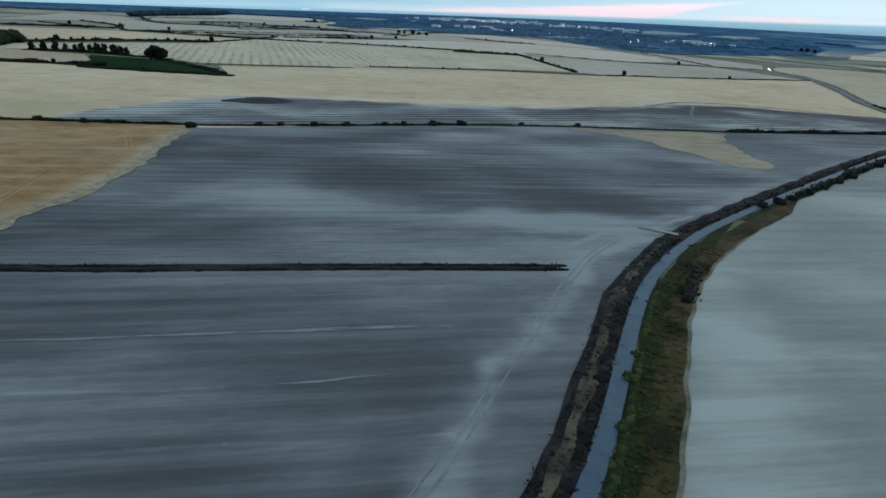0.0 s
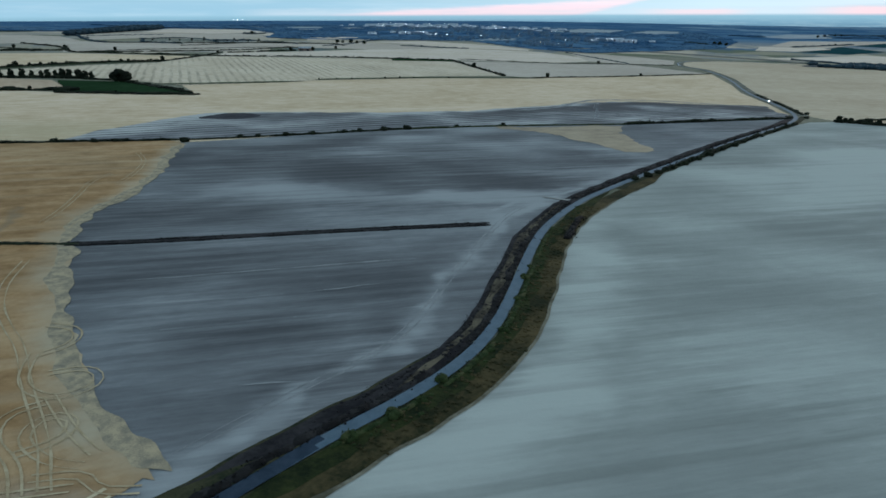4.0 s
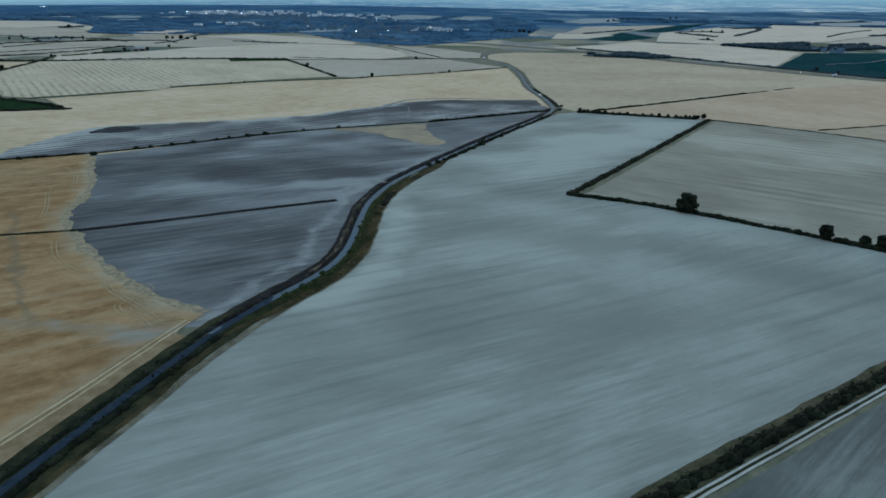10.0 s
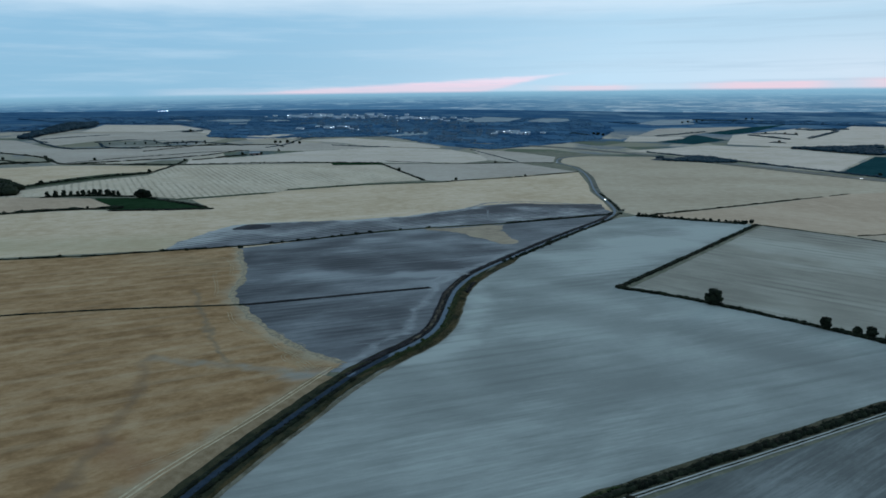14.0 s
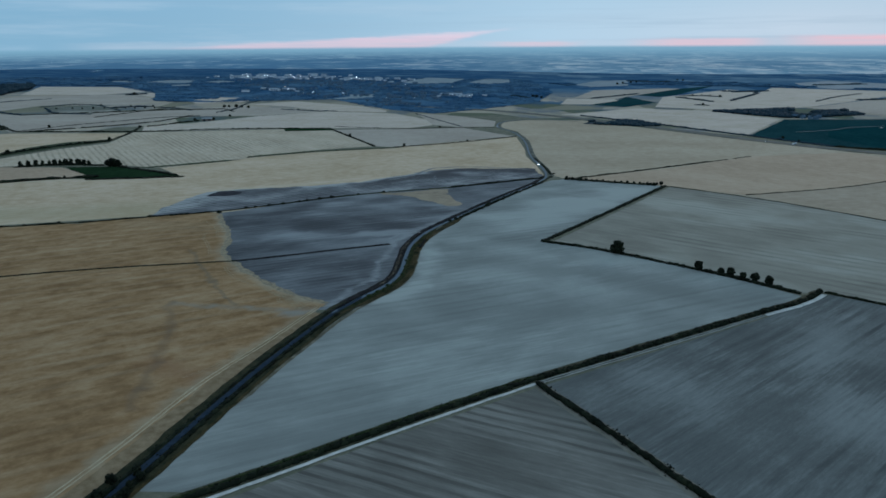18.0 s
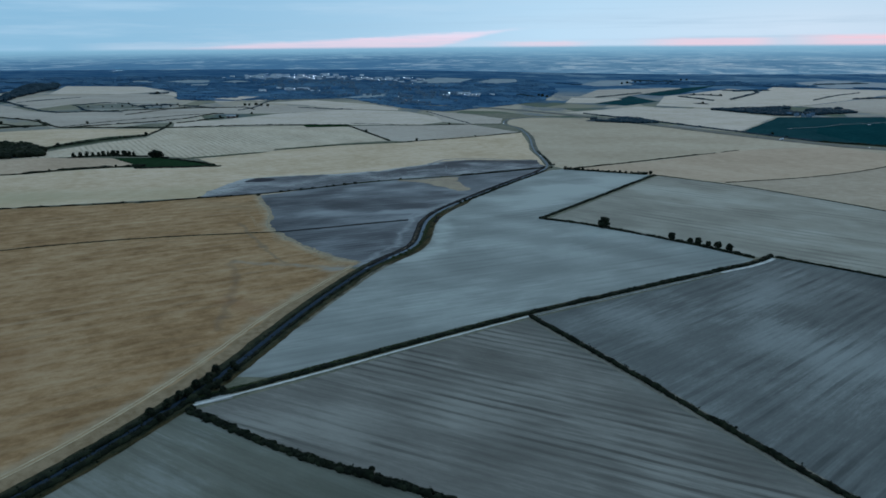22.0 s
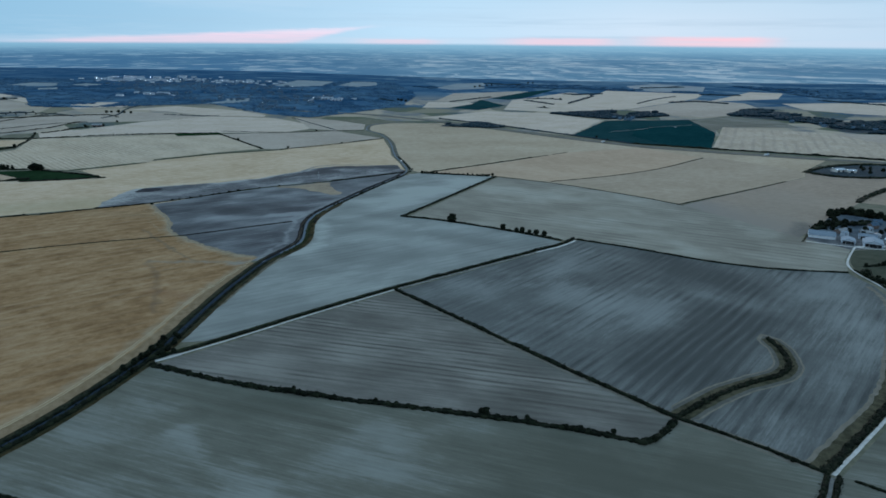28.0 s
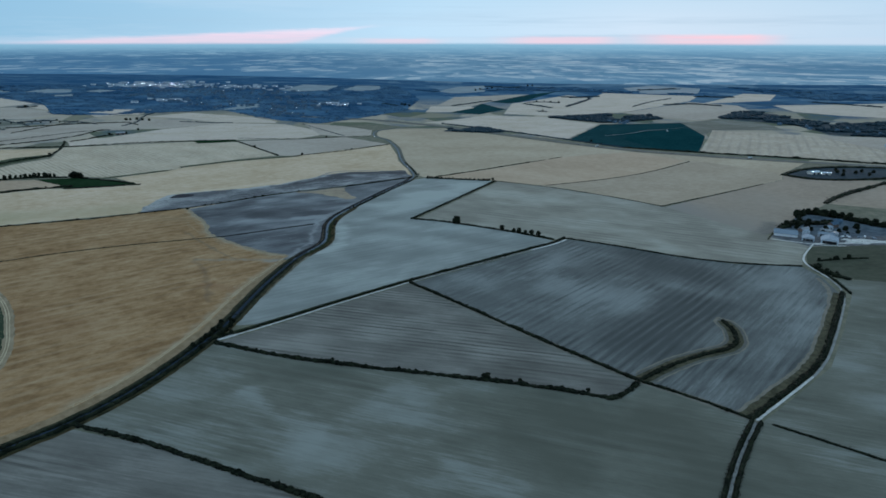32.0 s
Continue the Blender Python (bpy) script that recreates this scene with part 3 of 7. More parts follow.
BURNT_SOIL = earth("burnt_stubble", (0.070, 0.072, 0.078), (0.145, 0.151, 0.160), (0.255, 0.268, 0.275), 39, 60, 5, 7.0, 0.3, seed=11.0, bands=0.6, calm=0.7, ridged=((-290, 860, -190, 880, 70), (-230, 830, -190, 850, 40)), strokes=[
    (-365, 985, -281, 993, 28, -0.16), (-281, 993, -192, 1016, 28, -0.20), (-300, 946, -214, 981, 18, 0.16), (-214, 981, -178, 997, 15, 0.22), (-309, 884, -270, 920, 20, -0.10),
    (-150, 1108, -210, 1130, 22, 0.14), (-215, 1110, -290, 1090, 26, 0.10), (-120, 1185, -165, 1215, 20, -0.06), (-191, 911, -231, 897, 14, -0.06), (-262, 838, -200, 884, 18, -0.09), (-300, 850, -240, 880, 16, -0.07), (-214, 830, -180, 857, 10, -0.10), (-182, 856, -188, 890, 9, -0.05), (-182, 900, -187, 950, 7, 0.05), (-187, 950, -179, 992, 8, 0.10), (-177, 992, -163, 1036, 6, 0.12), (-163, 1036, -138, 1110, 6, 0.10), (-138, 1110, -85, 1265, 7, 0.10),
    (-335, 1000, -310, 1080, 22, -0.08), (-300, 1060, -260, 1150, 20, 0.08)]
    + [(*a, *b, 4.4, 0.13) for a, b in zip(BURNT_TRACK, BURNT_TRACK[1:])]
    + [(-239, 843, -214, 862, 0.8, 0.09), (-214, 862, -185, 885, 0.8, 0.09), (-226, 832, -203, 851, 0.8, 0.09), (-203, 851, -177, 871, 0.8, 0.09), (-258, 851, -194, 903, 0.8, 0.07), (-163, 997, -175, 996, 1.8, 0.4), (-175, 996, -184, 988, 1.8, 0.3), (-184, 988, -190, 968, 2.0, 0.25), (-175, 996, -166, 1020, 2.0, 0.25)])
BURNT_RIDGED = earth("ridged_burnt_stubble", (0.070, 0.070, 0.076), (0.150, 0.153, 0.163), (0.36, 0.365, 0.36), 50, 50, 6, 8.0, 0.95, seed=5.0, ridged=((-440, 1030, -250, 1230, 90), (-250, 1230, -100, 1340, 70)), strokes=[
    (-441, 1107, -425, 1120, 20, -0.15), (-268, 1255, -225, 1308, 16, -0.3), (-225, 1308, -190, 1330, 18, -0.3), (-455, 1000, -452, 1100, 26, 0.22), (-222, 1350, -170, 1392, 20, -0.36), (-170, 1392, -90, 1396, 24, -0.36), (-262, 1290, -205, 1372, 12, 0.16),
    (-180, 1265, -100, 1330, 8, 0.20), (-80, 1400, -70, 1360, 14, 0.14),
    (-462, 1046, -459, 1117, 12, 0.22), (-459, 1119, -407, 1159, 8, 0.20), (-407, 1159, -354, 1189, 8, 0.16), (-354, 1189, -304, 1234, 8, 0.18), (-304, 1234, -272, 1288, 9, 0.22), (-272, 1288, -230, 1351, 9, 0.24), (-230, 1353, -200, 1388, 8, 0.2)])
DARK_SOIL = earth("dark_tilled_soil", (0.102, 0.098, 0.088), (0.163, 0.157, 0.142), (0.259, 0.253, 0.228), -13, 60, 4, 7.0, 0.75, seed=21.0, bands=0.35, calm=0.6, ridged=((-60, 575, 20, 560, 60), (20, 545, 90, 520, 50)), strokes=[
    (-157, 538, -72, 556, 22, 0.12), (60, 520, 130, 480, 18, -0.08), (-60, 660, -20, 640, 20, 0.08)])
DARK_SOIL_B = earth("dark_drilled_soil", (0.076, 0.082, 0.081), (0.125, 0.132, 0.129), (0.223, 0.238, 0.232), 50.5, 70, 4, 9.0, 0.55, seed=33.0, bands=0.35, calm=0.6, ridged=((180, 545, 290, 690, 75), (110, 560, 160, 500, 45), (230, 700, 170, 850, 40)), strokes=[
    (133, 698, 190, 656, 50, 0.24), (50, 725, 140, 790, 35, 0.12), (330, 560, 300, 520, 40, -0.12), (305, 700, 390, 720, 60, 0.12), (385, 690, 350, 590, 50, 0.10), (345, 590, 300, 545, 30, 0.08), (249, 830, 303, 724, 40, -0.26), (176, 563, 252, 651, 48, -0.28), (60, 740, 120, 800, 24, -0.06),
    (60, 640, 100, 600, 22, -0.06), (260, 520, 300, 560, 22, 0.08)])
MID_SOIL = earth("grey_tilled_soil", (0.102, 0.105, 0.086), (0.148, 0.150, 0.126), (0.236, 0.248, 0.228), -19, 60, 5, 13.0, 0.30, seed=41.0, calm=0.65, strokes=[
    (-33, 416, -67, 384, 45, 0.16), (-147, 447, -84, 397, 12, 0.16), (142, 412, 79, 383, 50, -0.24), (150, 330, 180, 380, 50, -0.16), (-217, 490, -158, 473, 16, 0.10), (30, 440, 100, 430, 24, -0.08), (-140, 470, -90, 480, 30, -0.08),
    (333, 523, 324, 448, 30, 0.08)])
GREY_STUBBLE = earth("grey_stubble", (0.192, 0.178, 0.150), (0.268, 0.256, 0.216), (0.352, 0.343, 0.298), -26, 100, 5, 14.0, 0.5, seed=8.0, ridged=((330, 930, 420, 850, 60), (80, 1050, 200, 960, 40)), strokes=[
    (20, 1010, 60, 1100, 45, -0.10), (330, 880, 430, 830, 40, -0.10), (100, 1200, 200, 1180, 50, 0.08), (442, 915, 503, 1005, 24, -0.30)])
GOLD = stubble("gold_stubble", (0.180, 0.104, 0.049), (0.286, 0.174, 0.087), (0.380, 0.256, 0.145), 43, 15.0, 0.30, 2.0, 42.0, (0.45, 0.345, 0.225), strokes=[(*a, *b, w, k, tint) for a, b in zip(GOLD_EDGE, GOLD_EDGE[1:]) for w, k, tint in ((12, 0.65, (0.36, 0.31, 0.225)),)] + [
    (-215, 669, -252, 683, 14, 0.45, (0.20, 0.095, 0.05)), (-400, 580, -330, 560, 40, 0.35, (0.22, 0.12, 0.06)), (-262, 840, -330, 900, 22, 0.25, (0.24, 0.14, 0.07)), (-380, 960, -450, 960, 30, 0.2, (0.36, 0.29, 0.19))] + [(*a, *b, w, k, tint) for line, w, k, tint in (
    ([(-264, 425), (-242, 470), (-227, 530), (-219, 590), (-215, 656), (-208, 700), (-196, 760)], 8.0, 0.6, (0.33, 0.265, 0.18)),
    ([(-292, 767), (-261, 768), (-236, 771), (-204, 772)], 6.0, 0.55, (0.265, 0.235, 0.185)), ([(-208, 770), (-189, 775)], 11.0, 0.95, (0.26, 0.245, 0.215)),
    ([(-349, 888), (-319, 852), (-288, 813), (-262, 785), (-249, 774)], 3.4, 0.6, (0.17, 0.135, 0.095)), ([(-294, 767), (-268, 725), (-250, 683), (-240, 652), (-233, 633)], 5.5, 0.5, (0.17, 0.12, 0.08))) for a, b in zip(line, line[1:])])
BEIGE = stubble("beige_stubble", (0.418, 0.311, 0.2), (0.517, 0.398, 0.278), (0.597, 0.478, 0.361), 46, 10.0, 0.55, 7.0, 70.0, (0.40, 0.315, 0.20), strokes=[(-640, 930, -480, 1010, 70, 0.45, (0.34, 0.30, 0.185)), (-900, 850, -640, 930, 80, 0.5, (0.34, 0.30, 0.185)), (-455, 1130, -330, 1230, 16, 0.35, (0.60, 0.52, 0.40))])
DARK_CROP = stubble("dark_green_crop", (0.010, 0.024, 0.011), (0.016, 0.036, 0.017), (0.024, 0.050, 0.024), 60, 18.0, 0.2, 6.0, spec=0.0)
# pale straw of far fields, cooled a little to carry haze
BEIGE_PALE = stubble("pale_straw_stubble", (0.415, 0.343, 0.270), (0.499, 0.421, 0.347), (0.572, 0.489, 0.423), 20, 18.0, 0.2, 17.0)
BEIGE_R = stubble("tan_stubble", (0.329, 0.261, 0.186), (0.403, 0.326, 0.238), (0.470, 0.394, 0.295), 27, 22.0, 0.2, 27.0, 120.0, strokes=[(214, 1268, 315, 1178, 40, 0.75, (0.25, 0.225, 0.195)), (315, 1178, 372, 1114, 60, 0.8, (0.25, 0.225, 0.195))])
TAN_BROWN = stubble("brownish_stubble", (0.285, 0.228, 0.168), (0.358, 0.288, 0.215), (0.420, 0.348, 0.266), 27, 22.0, 0.3, 31.0, 110.0, (0.30, 0.245, 0.185))
TAN_EAST = stubble("greyed_tan_stubble", (0.246, 0.194, 0.150), (0.307, 0.245, 0.190), (0.360, 0.290, 0.231), 27, 22.0, 0.2, 29.0, 120.0, strokes=[(340, 1140, 372, 1112, 90, 0.9, (0.254, 0.232, 0.208)), (372, 1112, 460, 932, 130, 0.95, (0.238, 0.218, 0.196)), (560, 1200, 480, 1010, 130, 0.5, (0.27, 0.235, 0.195)), (442, 915, 503, 1005, 24, 0.7, (0.10, 0.10, 0.095))])
TAN_R = stubble("reddish_stubble", (0.343, 0.253, 0.178), (0.417, 0.312, 0.223), (0.473, 0.369, 0.271), -30, 22.0, 0.15, 37.0, 120.0)
UNBURNT = stubble("smoked_stubble", (0.185, 0.155, 0.122), (0.285, 0.230, 0.168), (0.36, 0.295, 0.215), 39, 12.0, 0.1, 9.0)
# greyer copy of the tan stubble, aerial haze put into its colours
TAN_HAZED = stubble("hazed_tan_stubble", (0.312, 0.266, 0.221), (0.383, 0.329, 0.277), (0.446, 0.393, 0.333), 27, 22.0, 0.2, 57.0, 120.0)
STRIPED = stubble("windrowed_straw", (0.417, 0.34, 0.248), (0.482, 0.401, 0.305), (0.567, 0.482, 0.374), 133, 9.5, 0.78, 4.0, 70.0, (0.225, 0.20, 0.15))
STREAKED = stubble("streaked_straw", (0.33, 0.275, 0.21), (0.42, 0.35, 0.275), (0.50, 0.43, 0.35), 66, 26.0, 0.75, 14.0, 60.0, (0.30, 0.26, 0.215))
GREEN_CROP = stubble("green_crop", (0.009, 0.034, 0.040), (0.014, 0.047, 0.054), (0.021, 0.060, 0.067), 60, 18.0, 0.2, 6.0, spec=0.0)
PASTURE = stubble("dull_pasture", (0.045, 0.051, 0.036), (0.064, 0.070, 0.050), (0.085, 0.090, 0.068), 20, 18.0, 0.1, 16.0)
# bluish for the distance haze, which is put into the colour
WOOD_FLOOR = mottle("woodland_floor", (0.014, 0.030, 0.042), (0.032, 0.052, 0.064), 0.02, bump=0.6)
TAR = mottle("worn_tarmac", (0.032, 0.063, 0.094), (0.056, 0.094, 0.132), 0.35, 0.55, 0.25, 0.0, 0.01)
# copy of TAR, weaker sky reflection put into a darker base colour
TAR_LESS_SKY = mottle("less_sky_tarmac", (0.016, 0.027, 0.043), (0.029, 0.043, 0.064), 0.35, 0.9, 0.04, 0.0, 0.01)
LANE_GREY = mottle("worn_lane_surface", (0.19, 0.19, 0.185), (0.33, 0.33, 0.32), 0.12)
LANE_PALE = mottle("pale_worn_lane", (0.30, 0.30, 0.29), (0.45, 0.445, 0.43), 0.15)
CHALK = mottle("chalk_track", (0.42, 0.41, 0.39), (0.62, 0.61, 0.59), 0.25)
FADED = mottle("worn_grey_wheelings", (0.145, 0.135, 0.11), (0.205, 0.19, 0.16), 0.15)
SCUFF = mottle("scuffed_ash_soil", (0.140, 0.145, 0.150), (0.235, 0.242, 0.248), 0.16)
PRESSED = mottle("pressed_straw", (0.28, 0.21, 0.125), (0.40, 0.325, 0.215), 0.3)
BRIGHT_STRAW = mottle("bright_pressed_straw", (0.36, 0.285, 0.18), (0.50, 0.42, 0.29), 0.3)
# straw colour with the valley's blue haze painted in
HAZED_STRAW = mottle("hazed_valley_field", (0.17, 0.215, 0.245), (0.24, 0.285, 0.31), 0.012)
ASH_GREY = mottle("sooty_stubble", (0.020, 0.020, 0.025), (0.045, 0.046, 0.054), 0.1)
ASH = mottle("scorched_verge", (0.009, 0.009, 0.011), (0.031, 0.029, 0.031), 0.12, bump=0.15)
OCHRE = mottle("singed_grass", (0.010, 0.009, 0.009), (0.115, 0.098, 0.070), 0.11, bump=0.15)
VERGE = mottle("dry_grass_verge", (0.012, 0.015, 0.007), (0.074, 0.056, 0.027), 0.085, bump=0.25)
LUSH_VERGE = mottle("green_grass_verge", (0.006, 0.011, 0.005), (0.030, 0.036, 0.012), 0.14, bump=0.25)
DULL_VERGE = mottle("dull_grass_verge", (0.012, 0.017, 0.010), (0.046, 0.044, 0.024), 0.14, bump=0.2)
FAR_VERGE = mottle("weathered_verge", (0.10, 0.105, 0.075), (0.19, 0.18, 0.135), 0.05)
ROADSIDE = mottle("grey_roadside_grass", (0.055, 0.06, 0.05), (0.15, 0.15, 0.125), 0.06)
PALE_EDGE = mottle("bleached_straw", (0.20, 0.155, 0.098), (0.31, 0.25, 0.17), 0.1)
HEADLAND = mottle("headland_straw", (0.175, 0.122, 0.070), (0.275, 0.205, 0.13), 0.22, spec=0.03)
STRAW_EDGE = mottle("straw_margin", (0.065, 0.060, 0.042), (0.195, 0.18, 0.14), 0.12)
OLIVE = mottle("olive_rough_grass", (0.034, 0.036, 0.022), (0.098, 0.090, 0.058), 0.16, bump=0.25)
LEAF = leafy("hedge_leaf", (0.005, 0.007, 0.005), (0.013, 0.018, 0.011), (0.022, 0.027, 0.016))
LEAF_DRY = leafy("bramble_leaf", (0.012, 0.020, 0.008), (0.030, 0.045, 0.017), (0.062, 0.058, 0.028))
# bluer than the hedge leaf: distance haze tinted into the base colours
LEAF_FAR = leafy("hazed_woodland_leaf", (0.012, 0.027, 0.040), (0.023, 0.043, 0.058), (0.034, 0.056, 0.068))
CHARRED = leafy("charred_hedge", (0.006, 0.006, 0.0065), (0.015, 0.0145, 0.015), (0.028, 0.026, 0.026))
BARK = mottle("bark", (0.05, 0.04, 0.03), (0.10, 0.085, 0.065), 2.0, bump=0.03)


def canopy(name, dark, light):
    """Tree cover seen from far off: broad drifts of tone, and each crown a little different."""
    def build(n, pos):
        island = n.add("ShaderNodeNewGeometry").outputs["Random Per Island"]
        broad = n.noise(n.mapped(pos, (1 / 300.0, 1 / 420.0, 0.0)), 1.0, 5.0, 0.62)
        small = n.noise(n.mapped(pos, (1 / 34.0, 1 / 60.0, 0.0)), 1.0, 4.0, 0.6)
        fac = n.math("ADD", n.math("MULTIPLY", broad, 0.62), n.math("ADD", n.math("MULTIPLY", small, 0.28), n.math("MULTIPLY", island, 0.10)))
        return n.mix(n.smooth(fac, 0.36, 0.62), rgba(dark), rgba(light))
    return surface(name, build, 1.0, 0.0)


# aerial haze is painted into these tree colours as blue
LEAF_HAZE = HAZE_FLOOR = canopy("haze_blue_trees", (0.027, 0.078, 0.156), (0.080, 0.152, 0.235))


def countryside():
    """Base colour of the far country: a patchwork of straw fields, pasture and dark woods, with haze painted in further
    out.
    """
    def build(n, pos):
        cells = n.add("ShaderNodeTexVoronoi", {"Vector": n.mapped(pos, (1 / 230.0, 1 / 260.0, 0.0), 14), "Randomness": 0.9, "Scale": 1.0})
        pick = n.add("ShaderNodeSeparateXYZ", {0: cells.outputs["Color"]}).outputs[0]
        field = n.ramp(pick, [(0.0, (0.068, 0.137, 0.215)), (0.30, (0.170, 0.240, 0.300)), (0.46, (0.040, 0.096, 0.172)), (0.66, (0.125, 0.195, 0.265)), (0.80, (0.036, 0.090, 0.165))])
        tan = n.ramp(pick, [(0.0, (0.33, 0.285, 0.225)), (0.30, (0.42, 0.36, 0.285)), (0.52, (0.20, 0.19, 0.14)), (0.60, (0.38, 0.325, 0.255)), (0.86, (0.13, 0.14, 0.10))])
        # from 2900 m on, straw tones give way to haze-blue ones
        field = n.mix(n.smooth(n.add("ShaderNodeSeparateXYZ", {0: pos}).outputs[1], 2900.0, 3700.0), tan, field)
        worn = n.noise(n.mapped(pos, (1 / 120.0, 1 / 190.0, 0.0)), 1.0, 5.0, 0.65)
        # patches pulled further towards the haze blue
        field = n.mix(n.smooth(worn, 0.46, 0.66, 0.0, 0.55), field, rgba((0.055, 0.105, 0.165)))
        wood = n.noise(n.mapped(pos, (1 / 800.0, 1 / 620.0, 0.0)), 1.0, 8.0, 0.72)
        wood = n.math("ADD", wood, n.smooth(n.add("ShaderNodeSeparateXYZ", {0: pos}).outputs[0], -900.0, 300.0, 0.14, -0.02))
        # far woods, also coloured with haze blue
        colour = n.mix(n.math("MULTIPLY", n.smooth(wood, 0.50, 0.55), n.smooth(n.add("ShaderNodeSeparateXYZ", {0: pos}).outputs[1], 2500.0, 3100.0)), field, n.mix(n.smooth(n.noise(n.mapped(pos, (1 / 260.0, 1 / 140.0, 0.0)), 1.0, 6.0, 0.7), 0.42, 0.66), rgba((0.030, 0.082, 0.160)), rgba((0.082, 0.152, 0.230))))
        return colour
    return surface("far_country", build, 1.0, 0.0)


# ---- the land ----
def build_ground():
    near = [k * 60.0 for k in range(-52, -16)] + [k * 20.0 for k in range(-48, 49)] + [k * 60.0 for k in range(17, 53)]
    xs = [-30000.0, -20000.0, -12000.0, -7000.0, -4500.0, -3600.0] + near + [3600.0, 4500.0, 7000.0, 12000.0, 20000.0, 30000.0]
    ys = [-30000.0, -15000.0, -6000.0, -2500.0, -1000.0] + [k * 60.0 for k in range(-8, -5)] + [k * 20.0 for k in range(-15, 82)] + [k * 60.0 for k in range(28, 87)] + [5600.0, 7000.0, 12000.0, 20000.0, 32000.0]
    verts = [(x, y, hill(x, y)) for y in ys for x in xs]
    w = len(xs)
    faces = [(j * w + i, j * w + i + 1, (j + 1) * w + i + 1, (j + 1) * w + i) for j in range(len(ys) - 1) for i in range(w - 1)]
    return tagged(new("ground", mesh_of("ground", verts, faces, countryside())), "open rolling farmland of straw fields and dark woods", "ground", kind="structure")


build_ground()

UP_HEDGE = [(-700, 830), (-599, 891), (-492, 953), (-453, 985), (-401, 1022), (-355, 1070), (-308, 1127), (-255, 1177), (-178, 1233), (-64, 1342)]
BEND_HEDGE = [(103, 1325), (5, 1106), (-47, 993), (-9, 984), (32, 965), (92, 932), (150, 892)]
TRACK = [(-196, 541), (-149, 587), (-104, 636), (-35, 705), (45, 777), (113, 839), (151, 871), (171, 898)]
TEE_HEDGE = [(-35, 701), (26, 631), (75, 571), (125, 515), (154, 482), (189, 456), (219, 427)]
FORK_HEDGE = [(-195, 536), (-132, 512), (-61, 496), (7, 484), (72, 470), (113, 458), (129, 451), (152, 478)]
LANE = [(90, 200), (140, 285), (167, 338), (191, 380), (222, 425), (274, 472), (320, 515), (376, 597), (438, 693), (447, 746), (446, 798), (459, 830), (506, 893)]
END_HEDGE = [(171, 898), (236, 863), (297, 821), (358, 796), (437, 789)]
LOW_HEDGE = [(-249, 403), (-190, 383), (-132, 357), (-93, 339), (-72, 331), (20, 270), (90, 200)]
HOOK_HEDGE = [(154, 482), (184, 507), (214, 528), (247, 542), (263, 557), (272, 587), (270, 610)]
WEST_CURVE = [(-720, 830), (-650, 780), (-560, 722), (-493, 676), (-452, 648), (-424, 620), (-400, 588), (-382, 558), (-366, 532), (-354, 508), (-343, 474), (-335, 425), (-310, 385)]

sheet("rough_grassland", [(-1000, -300), (1300, -300), (1400, 1300), (1000, 1600), (200, 2150), (-250, 2350), (-1000, 1700)], FAR_VERGE, 0.05, "rough weathered grass between the fields", "ground")
sheet("field_straw_north", [(-1000, 760), (-700, 832), (-459, 987), (-390, 1024), (-255, 1180), (-64, 1344), (-64, 1370), (-78, 1451), (-103, 1557), (-112, 1650), (-145, 1850), (-350, 1587),
                            (-438, 1512), (-533, 1392), (-610, 1256), (-548, 1206), (-600, 1168), (-684, 1140), (-727, 1100), (-760, 1057), (-820, 1006), (-1000, 885)], BEIGE, 0.10,
      "pale straw stubble field beyond the bushy hedge", "field")
sheet("field_ridged_burnt", [(-453, 985), (-465, 1046), (-461, 1117), (-407, 1161), (-354, 1191), (-304, 1236), (-272, 1290), (-230, 1353), (-200, 1390), (-128, 1407), (-85, 1424),
                             (-63, 1346), (-178, 1236), (-255, 1180), (-308, 1130), (-355, 1073), (-401, 1024)], BURNT_RIDGED, 0.22, "grey burnt stubble with ridged lines and ragged edge", "field", edge=9.0, step=9.0)
sheet("field_burnt", side_points(GOLD_EDGE, 14.0) + [(-355, 1068), (-308, 1125), (-255, 1175), (-178, 1231), (-66, 1338), (-70, 1307), (-108, 1198), (-144, 1078), (-159, 1028), (-167, 995),
                                  (-170, 955), (-168, 925), (-164, 895), (-161, 870), (-161, 850), (-165, 830), (-172, 810), (-181, 782)], BURNT_SOIL, 0.16, "blackened burnt stubble field beside the road", "field")
sheet("field_unburnt_patch", [(-256, 1168), (-221, 1193), (-180, 1221), (-169, 1176), (-149, 1134), (-160, 1124), (-184, 1138), (-208, 1157)], UNBURNT, 0.26, "tan patch of stubble that the fire missed", "field", edge=7.0, step=5.0)
sheet("field_gold", [(-285, 366), (-255, 410), (-231, 461), (-215, 527), (-203, 600), (-198, 660), (-192, 735)] + GOLD_EDGE + [(-401, 1020), (-453, 983), (-492, 951), (-599, 889), (-690, 836)]
      + WEST_CURVE, GOLD, 0.30, "golden cut corn stubble with wheel marks", "field", edge=4.0, step=3.5)
sheet("field_pale", [(-190, 575)] + side_points(ROAD[8:13], -6.0) + side_points(ROAD[13:21], -10.6) + side_points(ROAD[21:25], -5.0) + [(-52, 1325), (-30, 1343), (103, 1326), (-45, 995), (-9, 986), (92, 934), (152, 884), (120, 849), (45, 782), (-35, 711), (-104, 642), (-172, 578)],
      PALE_SOIL, 0.12, "pale chalky tilled field along the road", "field", edge=1.2, step=9.0)
sheet("field_triangle", [(-193, 538), (-149, 582), (-104, 632), (-35, 700), (26, 629), (75, 569), (154, 481), (129, 452), (72, 471), (7, 485), (-61, 497), (-132, 513)], DARK_SOIL, 0.12,
      "dark striped triangular field between hedges", "field")
